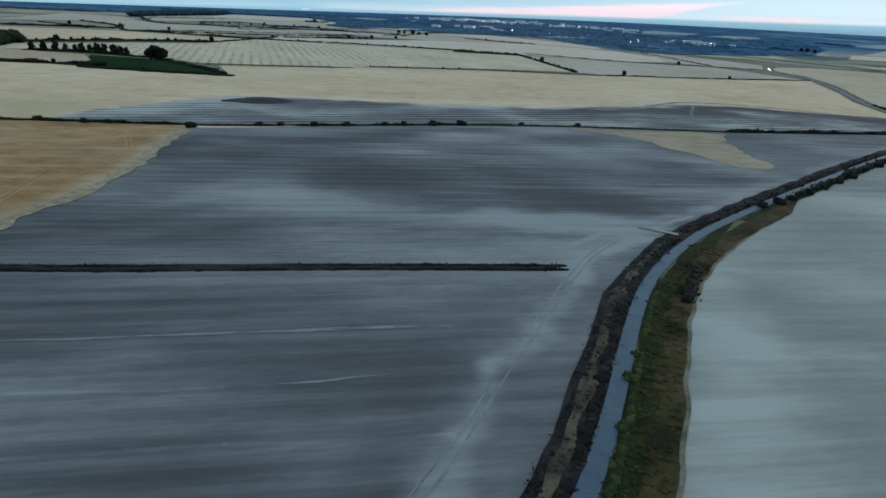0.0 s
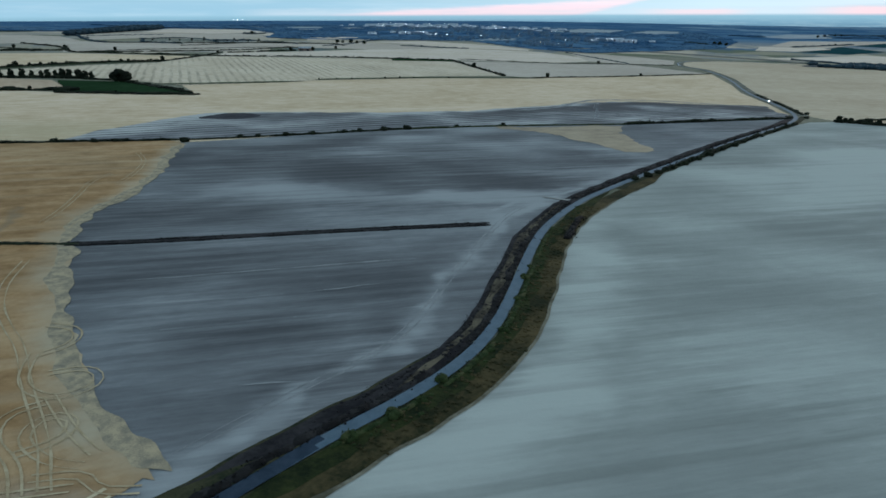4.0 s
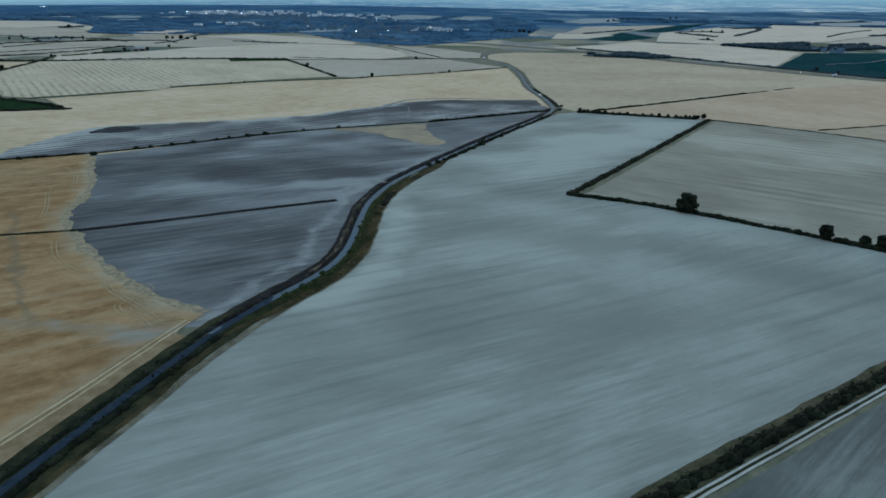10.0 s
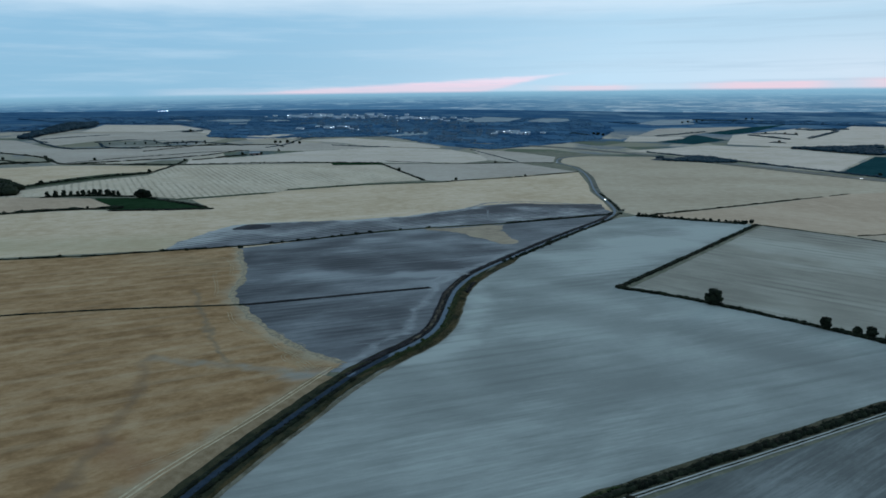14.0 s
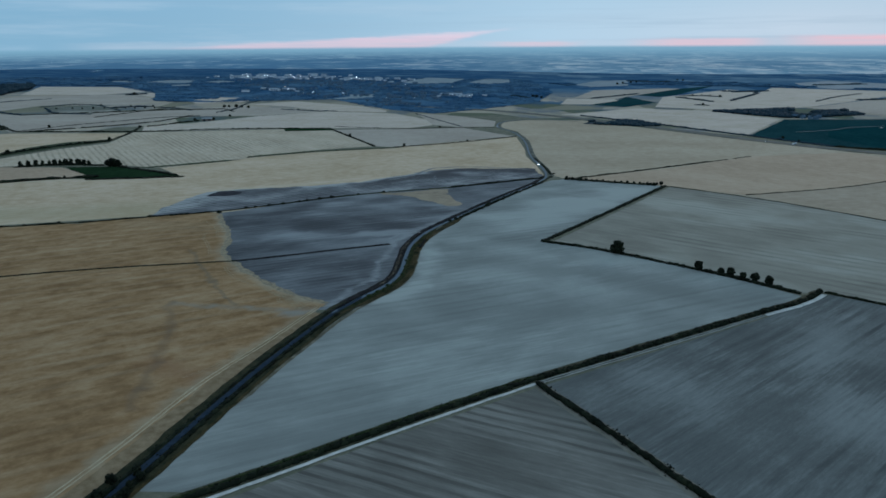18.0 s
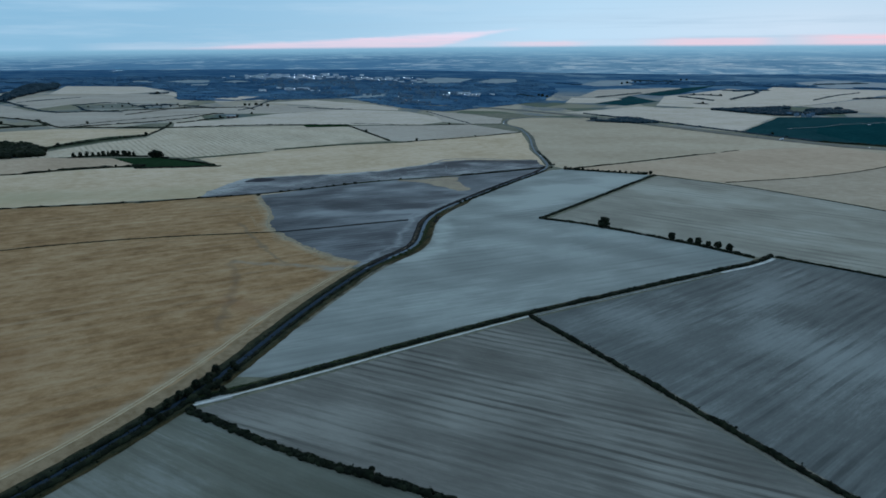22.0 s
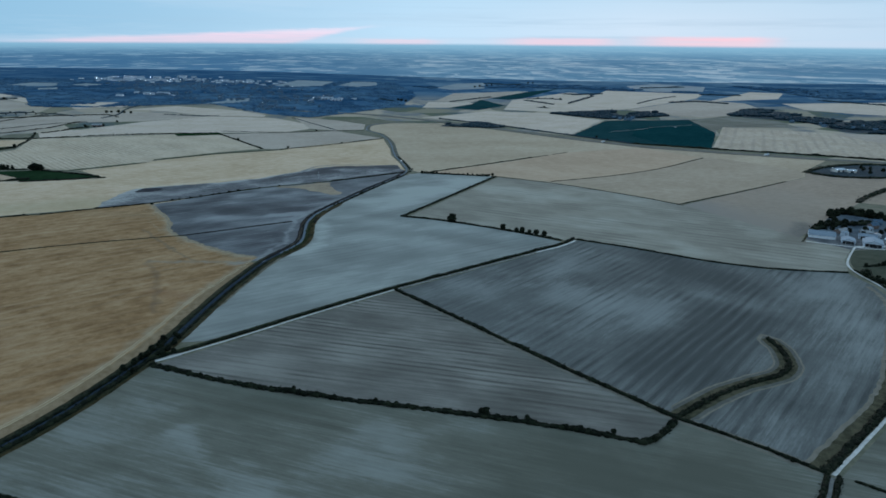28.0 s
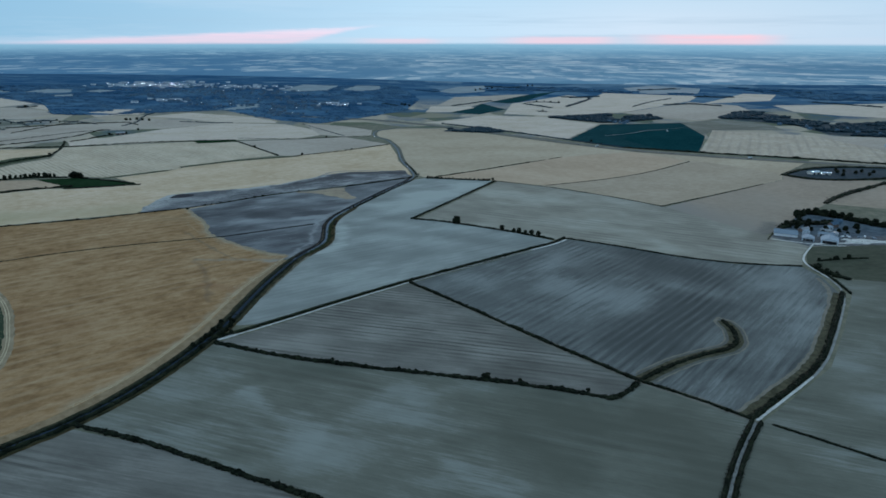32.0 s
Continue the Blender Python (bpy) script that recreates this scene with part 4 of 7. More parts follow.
sheet("field_dark", [(-33, 702), (45, 773), (113, 835), (171, 895), (236, 862), (297, 820), (358, 795), (437, 788), (440, 746), (430, 693), (368, 597), (312, 518), (267, 474), (219, 428),
                     (189, 457), (154, 483), (125, 516), (75, 572)], DARK_SOIL_B, 0.11, "dark bare field with a paler patch", "field")
sheet("field_grey_north", [(-45, 994), (103, 1325), (214, 1266), (315, 1176), (372, 1112), (460, 932), (496, 884), (462, 838), (444, 800), (437, 790), (358, 797), (297, 822), (236, 864), (171, 899), (150, 893), (92, 935), (-9, 987)],
      GREY_STUBBLE, 0.13, "grey stubble field running up to the farmyard", "field")
sheet("field_lower", FORK_HEDGE[:-1] + [(154, 481), (219, 425), (190, 378), (165, 337), (138, 285), (88, 200), (20, 268), (-72, 329), (-132, 355), (-190, 381), (-247, 402), (-222, 457), (-206, 520)],
      MID_SOIL, 0.12, "grey-green tilled field below the long hedge", "field")
sheet("field_low_west", [(-252, 399), (-190, 381), (-93, 337), (20, 266), (88, 198), (40, 60), (0, -250), (-440, -250), (-400, 80), (-342, 240), (-300, 330)], DARK_SOIL, 0.11, "dark tilled field beside the road", "field")
sheet("field_low_east", [(225, 423), (277, 470), (323, 513), (380, 595), (442, 690), (452, 740), (560, 735), (760, 730), (1000, 500), (900, 100), (300, -200), (40, 60), (92, 198), (142, 285), (170, 337), (194, 379)],
      MID_SOIL, 0.10, "grey bare field beside the farm lane", "field")
sheet("field_west", [(-740, 815), (-1100, 700), (-900, 100), (-420, 60), (-345, 245), (-305, 340), (-285, 364)] + WEST_CURVE[::-1], mottle("dark_pasture", (0.026, 0.040, 0.024), (0.050, 0.066, 0.040), 0.04, spec=0.03), 0.09, "dull pasture beyond the golden stubble", "field")
sheet("field_tan", [(-50, 1366), (-66, 1451), (-90, 1557), (-110, 1773), (-150, 1950), (-198, 2020), (-205, 2160), (-150, 2235), (-1, 2290), (186, 2110), (358, 1930), (508, 1795), (682, 1712), (870, 1632),
                    (742, 1475), (707, 1402), (537, 1256), (366, 1116), (315, 1178), (214, 1268), (103, 1328), (-30, 1345)], BEIGE_R, 0.10, "wide tan stubble field before the main road", "field")
sheet("field_reddish", [(0, 1371), (124, 1487), (293, 1678), (500, 1795), (590, 1650), (454, 1474), (341, 1377), (201, 1287), (103, 1331), (-20, 1347)], TAN_R, 0.18, "reddish stubble field between thin hedges", "field")
sheet("field_brown", [(214, 1272), (201, 1291), (341, 1379), (454, 1476), (590, 1652), (640, 1630), (735, 1480), (705, 1404), (537, 1258), (367, 1119), (315, 1182)], TAN_BROWN, 0.14, "brownish stubble field beside the reddish one", "field")
sheet("field_tan_east", [(457, 932), (372, 1114), (537, 1254), (707, 1400), (742, 1473), (880, 1400), (1100, 1350), (900, 1050), (668, 1160), (571, 1052)], TAN_EAST, 0.09, "tan stubble field behind the farm", "field")
sheet("paddock", [(462, 826), (490, 876), (540, 886), (720, 905), (760, 735), (506, 733), (455, 748), (450, 798)], PASTURE, 0.14, "dull green paddock by the farm", "field")
sheet("farmyard", [(462, 926), (490, 968), (530, 968), (560, 1000), (610, 1000), (640, 935), (640, 895), (540, 888), (494, 880)], mottle("farmyard_concrete", (0.055, 0.06, 0.068), (0.15, 0.155, 0.165), 0.1), 0.16, "grey concrete farmyard", "yard", edge=3.0)

# road, verges, tracks
ribbon("verge_base", ROAD[3:16], 8.4, 8.4, DULL_VERGE, 0.205, "rough dull grass along the road", "verge", step=3.0, wobble=0.8)
ribbon("verge_west", ROAD[3:14], 8.0, -1.7, DULL_VERGE, 0.37, "dull dark grass verge beside the road", "verge", wobble=1.2, taper=20.0)
ribbon("straw_headland", ROAD[3:13], 17.0, -7.0, HEADLAND, 0.34, "paler straw headland along the road", "verge", wobble=2.0)
ribbon("verge_fringe", ROAD[3:13], -6.0, 9.4, VERGE, 0.25, "dry brown edge of the dull verge", "verge", step=3.0, wobble=0.8, taper=40.0)
ribbon("verge_south", ROAD[3:13], -1.7, 7.2, DULL_VERGE, 0.27, "dull dark grass verge under the hedge", "verge", wobble=1.5, taper=40.0)
ribbon("verge_east", ROAD[12:22], -1.7, 6.2, LUSH_VERGE, 0.33, "rough dark green grass verge", "verge", wobble=2.2, taper=22.0)
ribbon("verge_brown", ROAD[12:23], -4.5, 10.8, VERGE, 0.29, "dry brown outer grass verge", "verge", step=3.0, wobble=0.7, taper=30.0)
ribbon("verge_edge", ROAD[9:22], -8.6, 11.6, STRAW_EDGE, 0.24, "bleached straw edge of the field", "verge", step=2.0, wobble=0.6, taper=20.0)
ribbon("verge_bend", ROAD[21:26], -1.7, 6.0, DULL_VERGE, 0.29, "dull grass verge with bushes", "verge", wobble=1.5)
ribbon("scorched_verge", ROAD[12:26], 7.6, -1.7, ASH, 0.32, "black scorched verge beside the road", "verge", wobble=1.4)
ribbon("singed_grass", ROAD[14:21], 5.9, -3.9, OCHRE, 0.37, "singed ochre grass in the scorched verge", "verge", step=2.5, wobble=1.6, taper=14.0)
ribbon("verge_north", ROAD[25:33], 4.5, 9.0, ROADSIDE, 0.28, "weathered verge along the climbing road", "verge", wobble=2.0)
ribbon("road", ROAD[12:], 1.55, 1.55, TAR, 0.42, "narrow worn blue-grey tarmac country road", "road", crown=0.06)
ribbon("road", ROAD[:14], 1.55, 1.55, TAR_LESS_SKY, 0.43, "stretch of country road coloured darker for less sky sheen", "road", crown=0.06)
ribbon("field_entrance", [(-178, 996.5), (-170, 996), (-162, 997)], 0.8, 0.8, LANE_GREY, 0.44, "chalky field entrance off the road", "track", wobble=0.6)
ribbon("track", TRACK[:4], 1.0, 1.0, CHALK, 0.34, "white chalk farm track", "track", wobble=0.5)
for off in (0.85, -0.85):
    ribbon("track", side_points(TRACK[3:6], off), 0.42, 0.42, LANE_PALE, 0.34, "pale wheel line of the chalk track", "track", wobble=0.25)
ribbon("track", TRACK[5:], 1.7, 1.7, CHALK, 0.35, "white chalk track turning the field corner", "track", wobble=0.5)
ribbon("track_grass", TRACK[3:6], 0.45, 0.45, DULL_VERGE, 0.37, "grass strip down the middle of the track", "verge", wobble=0.5)
ribbon("track_mouth", [(-197, 545), (-188, 549), (-178, 559)], 3.2, 3.2, LANE_GREY, 0.33, "pale worn mouth of the track", "track", wobble=1.0)
ribbon("track_verge", TRACK, 9.5, -1.6, OLIVE, 0.26, "rough olive grass margin under the track hedge", "verge", wobble=1.2)
ribbon("lane", LANE[4:], 1.05, 1.05, LANE_GREY, 0.34, "pale farm lane between hedges", "track", wobble=0.4)
ribbon("lane_south", LANE[:5], 1.0, 1.0, mottle("dull_lane_surface", (0.13, 0.132, 0.13), (0.26, 0.26, 0.25), 0.2), 0.33, "dull narrow lane under dark hedges", "track", wobble=0.4)
ribbon("lane_chalk", [(222, 425), (274, 472), (300, 496)], 1.1, 1.1, CHALK, 0.36, "whiter chalk stretch of the lane", "track", wobble=0.5)
ribbon("lane_chalk", LANE[9:], 1.2, 1.2, CHALK, 0.36, "white chalk lane by the farmyard", "track", wobble=0.4)
ribbon("lane_edge", LANE[4:10], 16.0, -11.0, FADED, 0.185, "thin worn field edge beside the lane", "verge", wobble=2.0)
ribbon("lane_verge", LANE[4:9], 13.0, -1.4, OLIVE, 0.25, "olive rough verge beside the farm lane", "verge", wobble=2.0)
ribbon("hook_edge", HOOK_HEDGE + [(269, 620)], 10.5, 10.5, FADED, 0.185, "thin pale edge round the hooked hedge", "verge", step=2.0, wobble=1.0, taper=11.0)
ribbon("hook_margin", HOOK_HEDGE + [(269, 617)], 9.0, 9.0, mottle("worn_dark_margin", (0.085, 0.088, 0.08), (0.125, 0.125, 0.112), 0.15), 0.20, "worn margin round the hooked hedge", "verge", step=2.0, wobble=1.0, taper=10.0)
ribbon("hook_grass", HOOK_HEDGE, 6.2, 6.2, OLIVE, 0.25, "olive grass under the hooked hedge", "verge", wobble=1.2)
ribbon("tee_margin", TEE_HEDGE, 4.0, 4.5, FADED, 0.19, "worn margin beside the straight hedge", "verge", wobble=0.8)
ribbon("bend_margin", BEND_HEDGE[:3], 7.0, 2.6, FAR_VERGE, 0.22, "weathered margin beside the corner hedge", "verge", wobble=1.0)
ribbon("gold_margin", WEST_CURVE[1:], 1.5, 7.0, PALE_EDGE, 0.36, "bleached curved edge of the golden field", "verge", wobble=2.0)
for shift in (2.2, 4.4):
    ribbon("wheel_mark", side_points(WEST_CURVE[1:], -shift), 0.4, 0.4, BRIGHT_STRAW, 0.39, "pressed straw wheel mark round the field edge", "track", step=4.0, wobble=0.4, seed=int(shift))
for k, (a, b) in enumerate(zip(even(side_points(WEST_CURVE[3:11], -6.0), 8.0), even(side_points(WEST_CURVE[3:11], -20.0), 7.6))):
    ribbon("wheel_mark", [a, ((a[0] + b[0]) / 2 + 1.0, (a[1] + b[1]) / 2), b], 0.35, 0.35, PRESSED, 0.40, "short turning mark at the field edge", "track", step=3.0, wobble=0.4, seed=k, taper=8.0)
for shift in (0.6, 2.8):
    ribbon("wheel_mark", side_points([(-262, 425), (-240, 470), (-226, 530), (-218, 590), (-216, 617), (-214, 656), (-209, 686), (-201, 722), (-195, 763), (-191, 786)], shift - 2.0), 0.36, 0.36, BRIGHT_STRAW, 0.39,
           "pressed straw wheel mark along the field edge", "track", step=4.0, wobble=0.4, seed=int(shift) + 4)
PAIRS = ([(-296, 850), (-286, 836), (-272, 824), (-261, 818), (-248, 812), (-232, 801), (-213, 790), (-199, 779)], [(-364, 944), (-361, 930), (-349, 915), (-334, 894), (-324, 876)],
         [(-330, 924), (-322, 893), (-312, 876)], [(-213, 784), (-209, 791), (-213, 797), (-219, 795), (-217, 788), (-207, 785), (-200, 787)], [(-205, 781), (-198, 786), (-193, 783), (-186, 787)],
         [(-224, 800), (-216, 796), (-207, 792), (-199, 790)], [(-226, 668), (-219, 676), (-213, 690), (-208, 704)], [(-390, 985), (-372, 972), (-356, 950), (-346, 930)],
         [(-232, 806), (-226, 812), (-219, 808), (-221, 800), (-229, 799), (-236, 803), (-243, 812)], [(-203, 777), (-211, 783), (-220, 785), (-226, 792), (-222, 799)], [(-252, 822), (-244, 824), (-238, 818), (-241, 810)],
         [(-216, 756), (-208, 765), (-199, 771), (-190, 772)], [(-224, 764), (-214, 770), (-204, 777), (-196, 783)])
for k, line in enumerate(PAIRS):
    for shift in (-0.95, 0.95):
        ribbon("wheel_mark", side_points(rounded(line, 1), shift), 0.17, 0.17, PRESSED, 0.40 + 0.004 * k, "pressed pair of wheel marks in the stubble", "track", step=2.5, wobble=0.25, seed=k)
for k, (off, wide) in enumerate(((0.0, 0.2), (1.8, 0.2))):
    ribbon("burnt_track", side_points(BURNT_TRACK, off), wide, wide, SCUFF, 0.20 + 0.004 * k, "pale scuffed wheel line through burnt stubble", "track", step=1.6, wobble=0.5, seed=k, taper=30.0)
for k, line in enumerate(([(-196, 817), (-189, 822), (-182, 826)], [(-241, 865), (-220, 882), (-198, 901)], [(-209, 866), (-200, 874), (-192, 882)], [(-258, 851), (-226, 877), (-194, 903)])):
    ribbon("burnt_track", line, 0.28, 0.28, SCUFF, 0.225 + 0.004 * k, "faint pale wheel line in burnt stubble", "track", step=1.5, wobble=0.5, seed=k, taper=8.0)
ribbon("singed_fringe", GOLD_EDGE, 3.2, 1.6, mottle("straw_and_ash", (0.165, 0.145, 0.115), (0.36, 0.29, 0.19), 0.35), 0.335, "ragged fringe of straw and ash", "verge", step=1.5, wobble=3.0, taper=6.0)
ribbon("ash_rim", [(-275, 1256), (-244, 1302), (-240, 1350), (-229, 1384), (-180, 1411), (-137, 1413), (-95, 1413), (-72, 1405)], 2.2, 2.2, SCUFF, 0.30, "pale ash rim of the burnt field", "verge", step=3.0, wobble=2.5, taper=25.0)
ribbon("burnt_track", [(-214, 1286), (-191, 1287), (-159, 1282), (-135, 1277), (-112, 1262)], 0.8, 0.8, SCUFF, 0.31, "pale track across ridged burnt stubble", "track", step=2.0, wobble=0.5, taper=12.0)
ribbon("burnt_track", [(-178, 1312), (-150, 1318), (-120, 1330)], 0.6, 0.6, SCUFF, 0.31, "pale track across ridged burnt stubble", "track", step=2.0, wobble=0.5, taper=12.0)
ribbon("ridged_foot", UP_HEDGE[3:], 15.0, 0.0, BURNT_RIDGED, 0.19, "burnt stubble at the foot of the hedge", "field", wobble=3.0, taper=30.0)
ribbon("hedge_bank", UP_HEDGE[1:], 2.4, 2.4, DULL_VERGE, 0.32, "dark grassy bank under the long hedge", "verge", step=3.0, wobble=1.2)
sheet("scorched_patch", rounded([(-449, 1092), (-452, 1112), (-446, 1128), (-432, 1134), (-415, 1127), (-420, 1110), (-434, 1098)], 2, True), ASH_GREY, 0.30, "dark lens of fully burnt stubble", "field", edge=3.0, step=3.0)
rng = random.Random(12)

# ---- hedges ----
hedge(UP_HEDGE[2:7], 2.6, 1.2, LEAF, "dark bushy hedge with gaps along burnt stubble", gaps=0.34, seed=2, lump=0.9)
hedge(UP_HEDGE[0:3], 2.6, 1.5, LEAF, "thin dark hedge between stubble fields", gaps=0.55, seed=12, lump=0.6)
hedge(UP_HEDGE[6:9], 2.4, 1.1, LEAF_DRY, "low grassy hedge line over burnt ground", gaps=0.2, seed=22, lump=0.4)
hedge(UP_HEDGE[8:], 3.4, 2.4, LEAF, "dark hedge running down to the road", seed=32, lump=0.5)
hedge(BEND_HEDGE[:3], 4.5, 2.6, LEAF, "dark clipped field hedge", seed=3)
hedge(BEND_HEDGE[2:], 4.0, 2.8, LEAF, "dark clipped hedge below hedgerow trees", seed=13)
hedge(side_points(TRACK[3:], 4.3), 4.2, 2.9, LEAF, "tall dark hedge along the chalk track", seed=4, lump=0.5)
hedge(side_points(TRACK[:4], 4.4), 3.6, 2.0, LEAF, "low dark hedge along the chalk track", seed=14, lump=0.5, gaps=0.1)
hedge(side_points(TRACK[:4], 7.5), 2.0, 0.9, LEAF_DRY, "scrubby brown growth behind the track hedge", seed=24, gaps=0.15)
hedge(TEE_HEDGE[:5], 3.6, 2.9, LEAF, "dark hedge between two bare fields", seed=5, lump=0.55)
hedge(TEE_HEDGE[4:], 3.0, 2.0, LEAF, "low dark hedge down to the lane", seed=15, lump=0.3)
hedge(FORK_HEDGE, 4.6, 3.2, LEAF, "dark uneven hedge between tilled fields", seed=6, lump=0.8)
hedge(HOOK_HEDGE, 4.2, 2.4, LEAF, "dark hooked hedge ending in the field", seed=16, lump=0.5)
hedge(END_HEDGE, 2.6, 1.9, LEAF, "low dark hedge running to the farm lane", seed=7)
hedge(LOW_HEDGE, 4.0, 2.8, LEAF, "dark hedge between tilled fields", seed=8, lump=0.6)
hedge(side_points(LANE[4:9], 4.2), 5.0, 2.6, LEAF, "thick dark hedge along the farm lane", seed=9)
ribbon("lane_bank", LANE[:5], 4.2, 4.2, DULL_VERGE, 0.25, "dark grass banks of the lower lane", "verge", wobble=0.8)
hedge(side_points(LANE[0:5], 2.9), 3.0, 2.2, LEAF, "dark hedge beside the lower lane", seed=19)
hedge(side_points(LANE[0:5], -2.9), 3.0, 2.2, LEAF, "dark hedge beside the lower lane", seed=29)
hedge(side_points(LANE[8:11], -4.0), 3.0, 2.0, LEAF, "dark hedge round the lane bend", seed=39)
hedge([(232, 419), (259, 398), (284, 378), (330, 345), (420, 290)], 2.4, 1.5, LEAF, "thin dark hedge across a grey field", seed=49)
hedge(side_points(ROAD[3:9], 3.2), 3.4, 1.7, LEAF, "dark roadside hedge by the golden stubble", seed=10, lump=0.4)
hedge(side_points(ROAD[3:9], -3.4), 3.9, 2.7, LEAF, "dark roadside hedge by the tilled field", seed=20, lump=0.4)
hedge(side_points(ROAD[8:13], -3.3), 2.8, 1.4, LEAF, "low dark roadside hedge by the pale field", seed=30, gaps=0.05, lump=0.5)
hedge(side_points(ROAD[8:13], 3.2), 2.4, 1.0, LEAF, "low dark hedge between road and stubble", seed=40, gaps=0.06, lump=0.6)
hedge(side_points(ROAD[12:20] + [(-163.4, 991)], 3.0), 2.5, 0.7, CHARRED, "low charred black roadside hedge", seed=50, lump=0.9, step=0.8, gaps=0.15)
hedge(side_points([(-162.2, 1000)] + ROAD[21:25], 3.0), 2.4, 1.1, CHARRED, "charred black roadside hedge", seed=51, lump=0.8, step=0.9)
hedge(side_points(ROAD[13:21], 6.6), 1.5, 0.4, CHARRED, "charred black edge of the burnt verge", seed=60, gaps=0.30, step=0.8, lump=0.8)
hedge(side_points(ROAD[22:25], -3.8), 2.6, 2.3, LEAF, "dark roadside bushes beside the tarmac", seed=70, gaps=0.40, lump=0.7)
hedge(side_points(ROAD[25:28], -5.0), 2.8, 1.8, LEAF, "dark hedge beside the climbing road", seed=80, gaps=0.45, lump=0.7)
hedge(side_points(ROAD[13:20], -2.8), 1.5, 0.75, LEAF_DRY, "green bramble edge along the road", seed=90, gaps=0.35, step=0.8, lump=0.6)
hedge([(-156.5, 972), (-156, 958), (-155.0, 944)], 2.6, 1.8, CHARRED, "short charred hedge at the field edge", seed=100)
for off, sd in ((1.4, 110), (-1.4, 111)):
    hedge(side_points([(-298, 866), (-272, 884), (-244, 906), (-213, 929), (-185, 949)], off), 1.6, 0.5, CHARRED, "charred black hedge strip in burnt stubble", seed=sd, step=0.9, gaps=0.2, lump=0.8)
ribbon("burnt_strip", [(-298, 866), (-272, 884), (-244, 906), (-213, 929), (-185, 949)], 2.1, 2.1, ASH, 0.30, "black burnt grass strip across the field", "verge", wobble=0.6)
hedge([(-298, 866), (-398, 819), (-473, 770), (-513, 734), (-560, 690)], 2.8, 1.0, LEAF, "low dark grass line through stubble", seed=120, gaps=0.1, step=1.5, leaves=1)


def tufts(name, line, near, far, count, size, mat, label, seed):
    """Loose tussocks scattered in a strip beside a line."""
    c = Clumps(seed)
    pts = even(rounded(line, 2), 3.0)
    for _ in range(count):
        i = c.rng.randrange(1, len(pts) - 1)
        a, b = Vector(pts[i - 1]), Vector(pts[i + 1])
        d = (b - a).normalized()
        off = -c.rng.uniform(near, far)
        x, y = pts[i][0] - d.y * off + c.rng.uniform(-1, 1), pts[i][1] + d.x * off + c.rng.uniform(-1, 1)
        s = size * c.rng.uniform(0.5, 1.5)
        c.clump(x, y, hill(x, y) + 0.3 + s * 0.15, s, s, s * 0.45, 3)
    o = (pts[0][0], pts[0][1], hill(*pts[0][:2]))
    ob = new(name, c.mesh(name, mat, o))
    ob.location = o
    return tagged(ob, label, "grass", "", "stuff")


tufts("verge_grass", ROAD[13:21], 3.0, 10.0, 900, 0.32, VERGE, "tussocks of green and brown verge grass", 5)
tufts("verge_weeds", ROAD[13:21], 2.2, 6.0, 120, 0.42, LEAF_DRY, "dark green weeds on the verge", 6)
tufts("burnt_tussocks", ROAD[13:24], -6.6, -2.4, 260, 0.40, ASH, "burnt black tussocks on the verge", 7)


# ---- trees and bushes ----
def limb(bm, a, b, r0, r1, sides=7):
    a, b = Vector(a), Vector(b)
    turn = (b - a).to_track_quat("Z", "Y").to_matrix()
    rings = []
    for p, r in ((a, r0), (a.lerp(b, 0.5) + turn @ Vector((r0 * 0.5, 0, 0)), (r0 + r1) / 2), (b, r1)):
        rings.append([bm.verts.new(p + turn @ Vector((r * math.cos(k * 6.2832 / sides), r * math.sin(k * 6.2832 / sides), 0))) for k in range(sides)])
    for lo, hi in zip(rings, rings[1:]):
        for k in range(sides):
            bm.faces.new((lo[k], lo[(k + 1) % sides], hi[(k + 1) % sides], hi[k]))
    bm.faces.new(rings[-1])


def tree(height, spread, trunk, seed, label, category="tree", narrow=False, mat=None):
    """A tapered trunk with limbs, and a crown of many clumps with gaps."""
    r = random.Random(seed)
    root = tagged(new("tree"), label, category)
    bm = bmesh.new()
    top = Vector((r.uniform(-0.3, 0.3), r.uniform(-0.3, 0.3), height * 0.55))
    limb(bm, (0, 0, -0.3), top, trunk, trunk * 0.55)
    tips = [top]
    for k in range(7):
        a = k * 0.9 + r.uniform(-0.3, 0.3)
        start = Vector((0, 0, height * r.uniform(0.22, 0.5)))
        end = Vector((math.cos(a) * spread * r.uniform(0.5, 0.8), math.sin(a) * spread * r.uniform(0.5, 0.8), height * r.uniform(0.45, 0.8)))
        limb(bm, start, end, trunk * 0.4, trunk * 0.12, 5)
        tips.append(end)
    part("trunk", bm_data("trunk", bm, BARK), root)
    c = Clumps(seed)
    count = 16 if narrow else 60
    for k in range(count):
        if narrow:
            h = k / count
            x, y, z = r.uniform(-1, 1) * spread * 0.4, r.uniform(-1, 1) * spread * 0.4, height * (0.15 + 0.8 * h)
            s = spread * (0.75 - 0.5 * h) * r.uniform(0.8, 1.2)
        else:
            a, v = r.uniform(0, 6.283), r.uniform(-0.75, 1.0)
            w = math.sqrt(1 - v * v * 0.9) * spread * r.uniform(0.35, 0.82)
            x, y, z = math.cos(a) * w, math.sin(a) * w, height * (0.52 + 0.36 * v)
            s = spread * r.uniform(0.20, 0.36)
        c.clump(x, y, z, s, s, s * 0.85, 7)
    part("crown", c.mesh("crown", mat or LEAF), root)
    return root


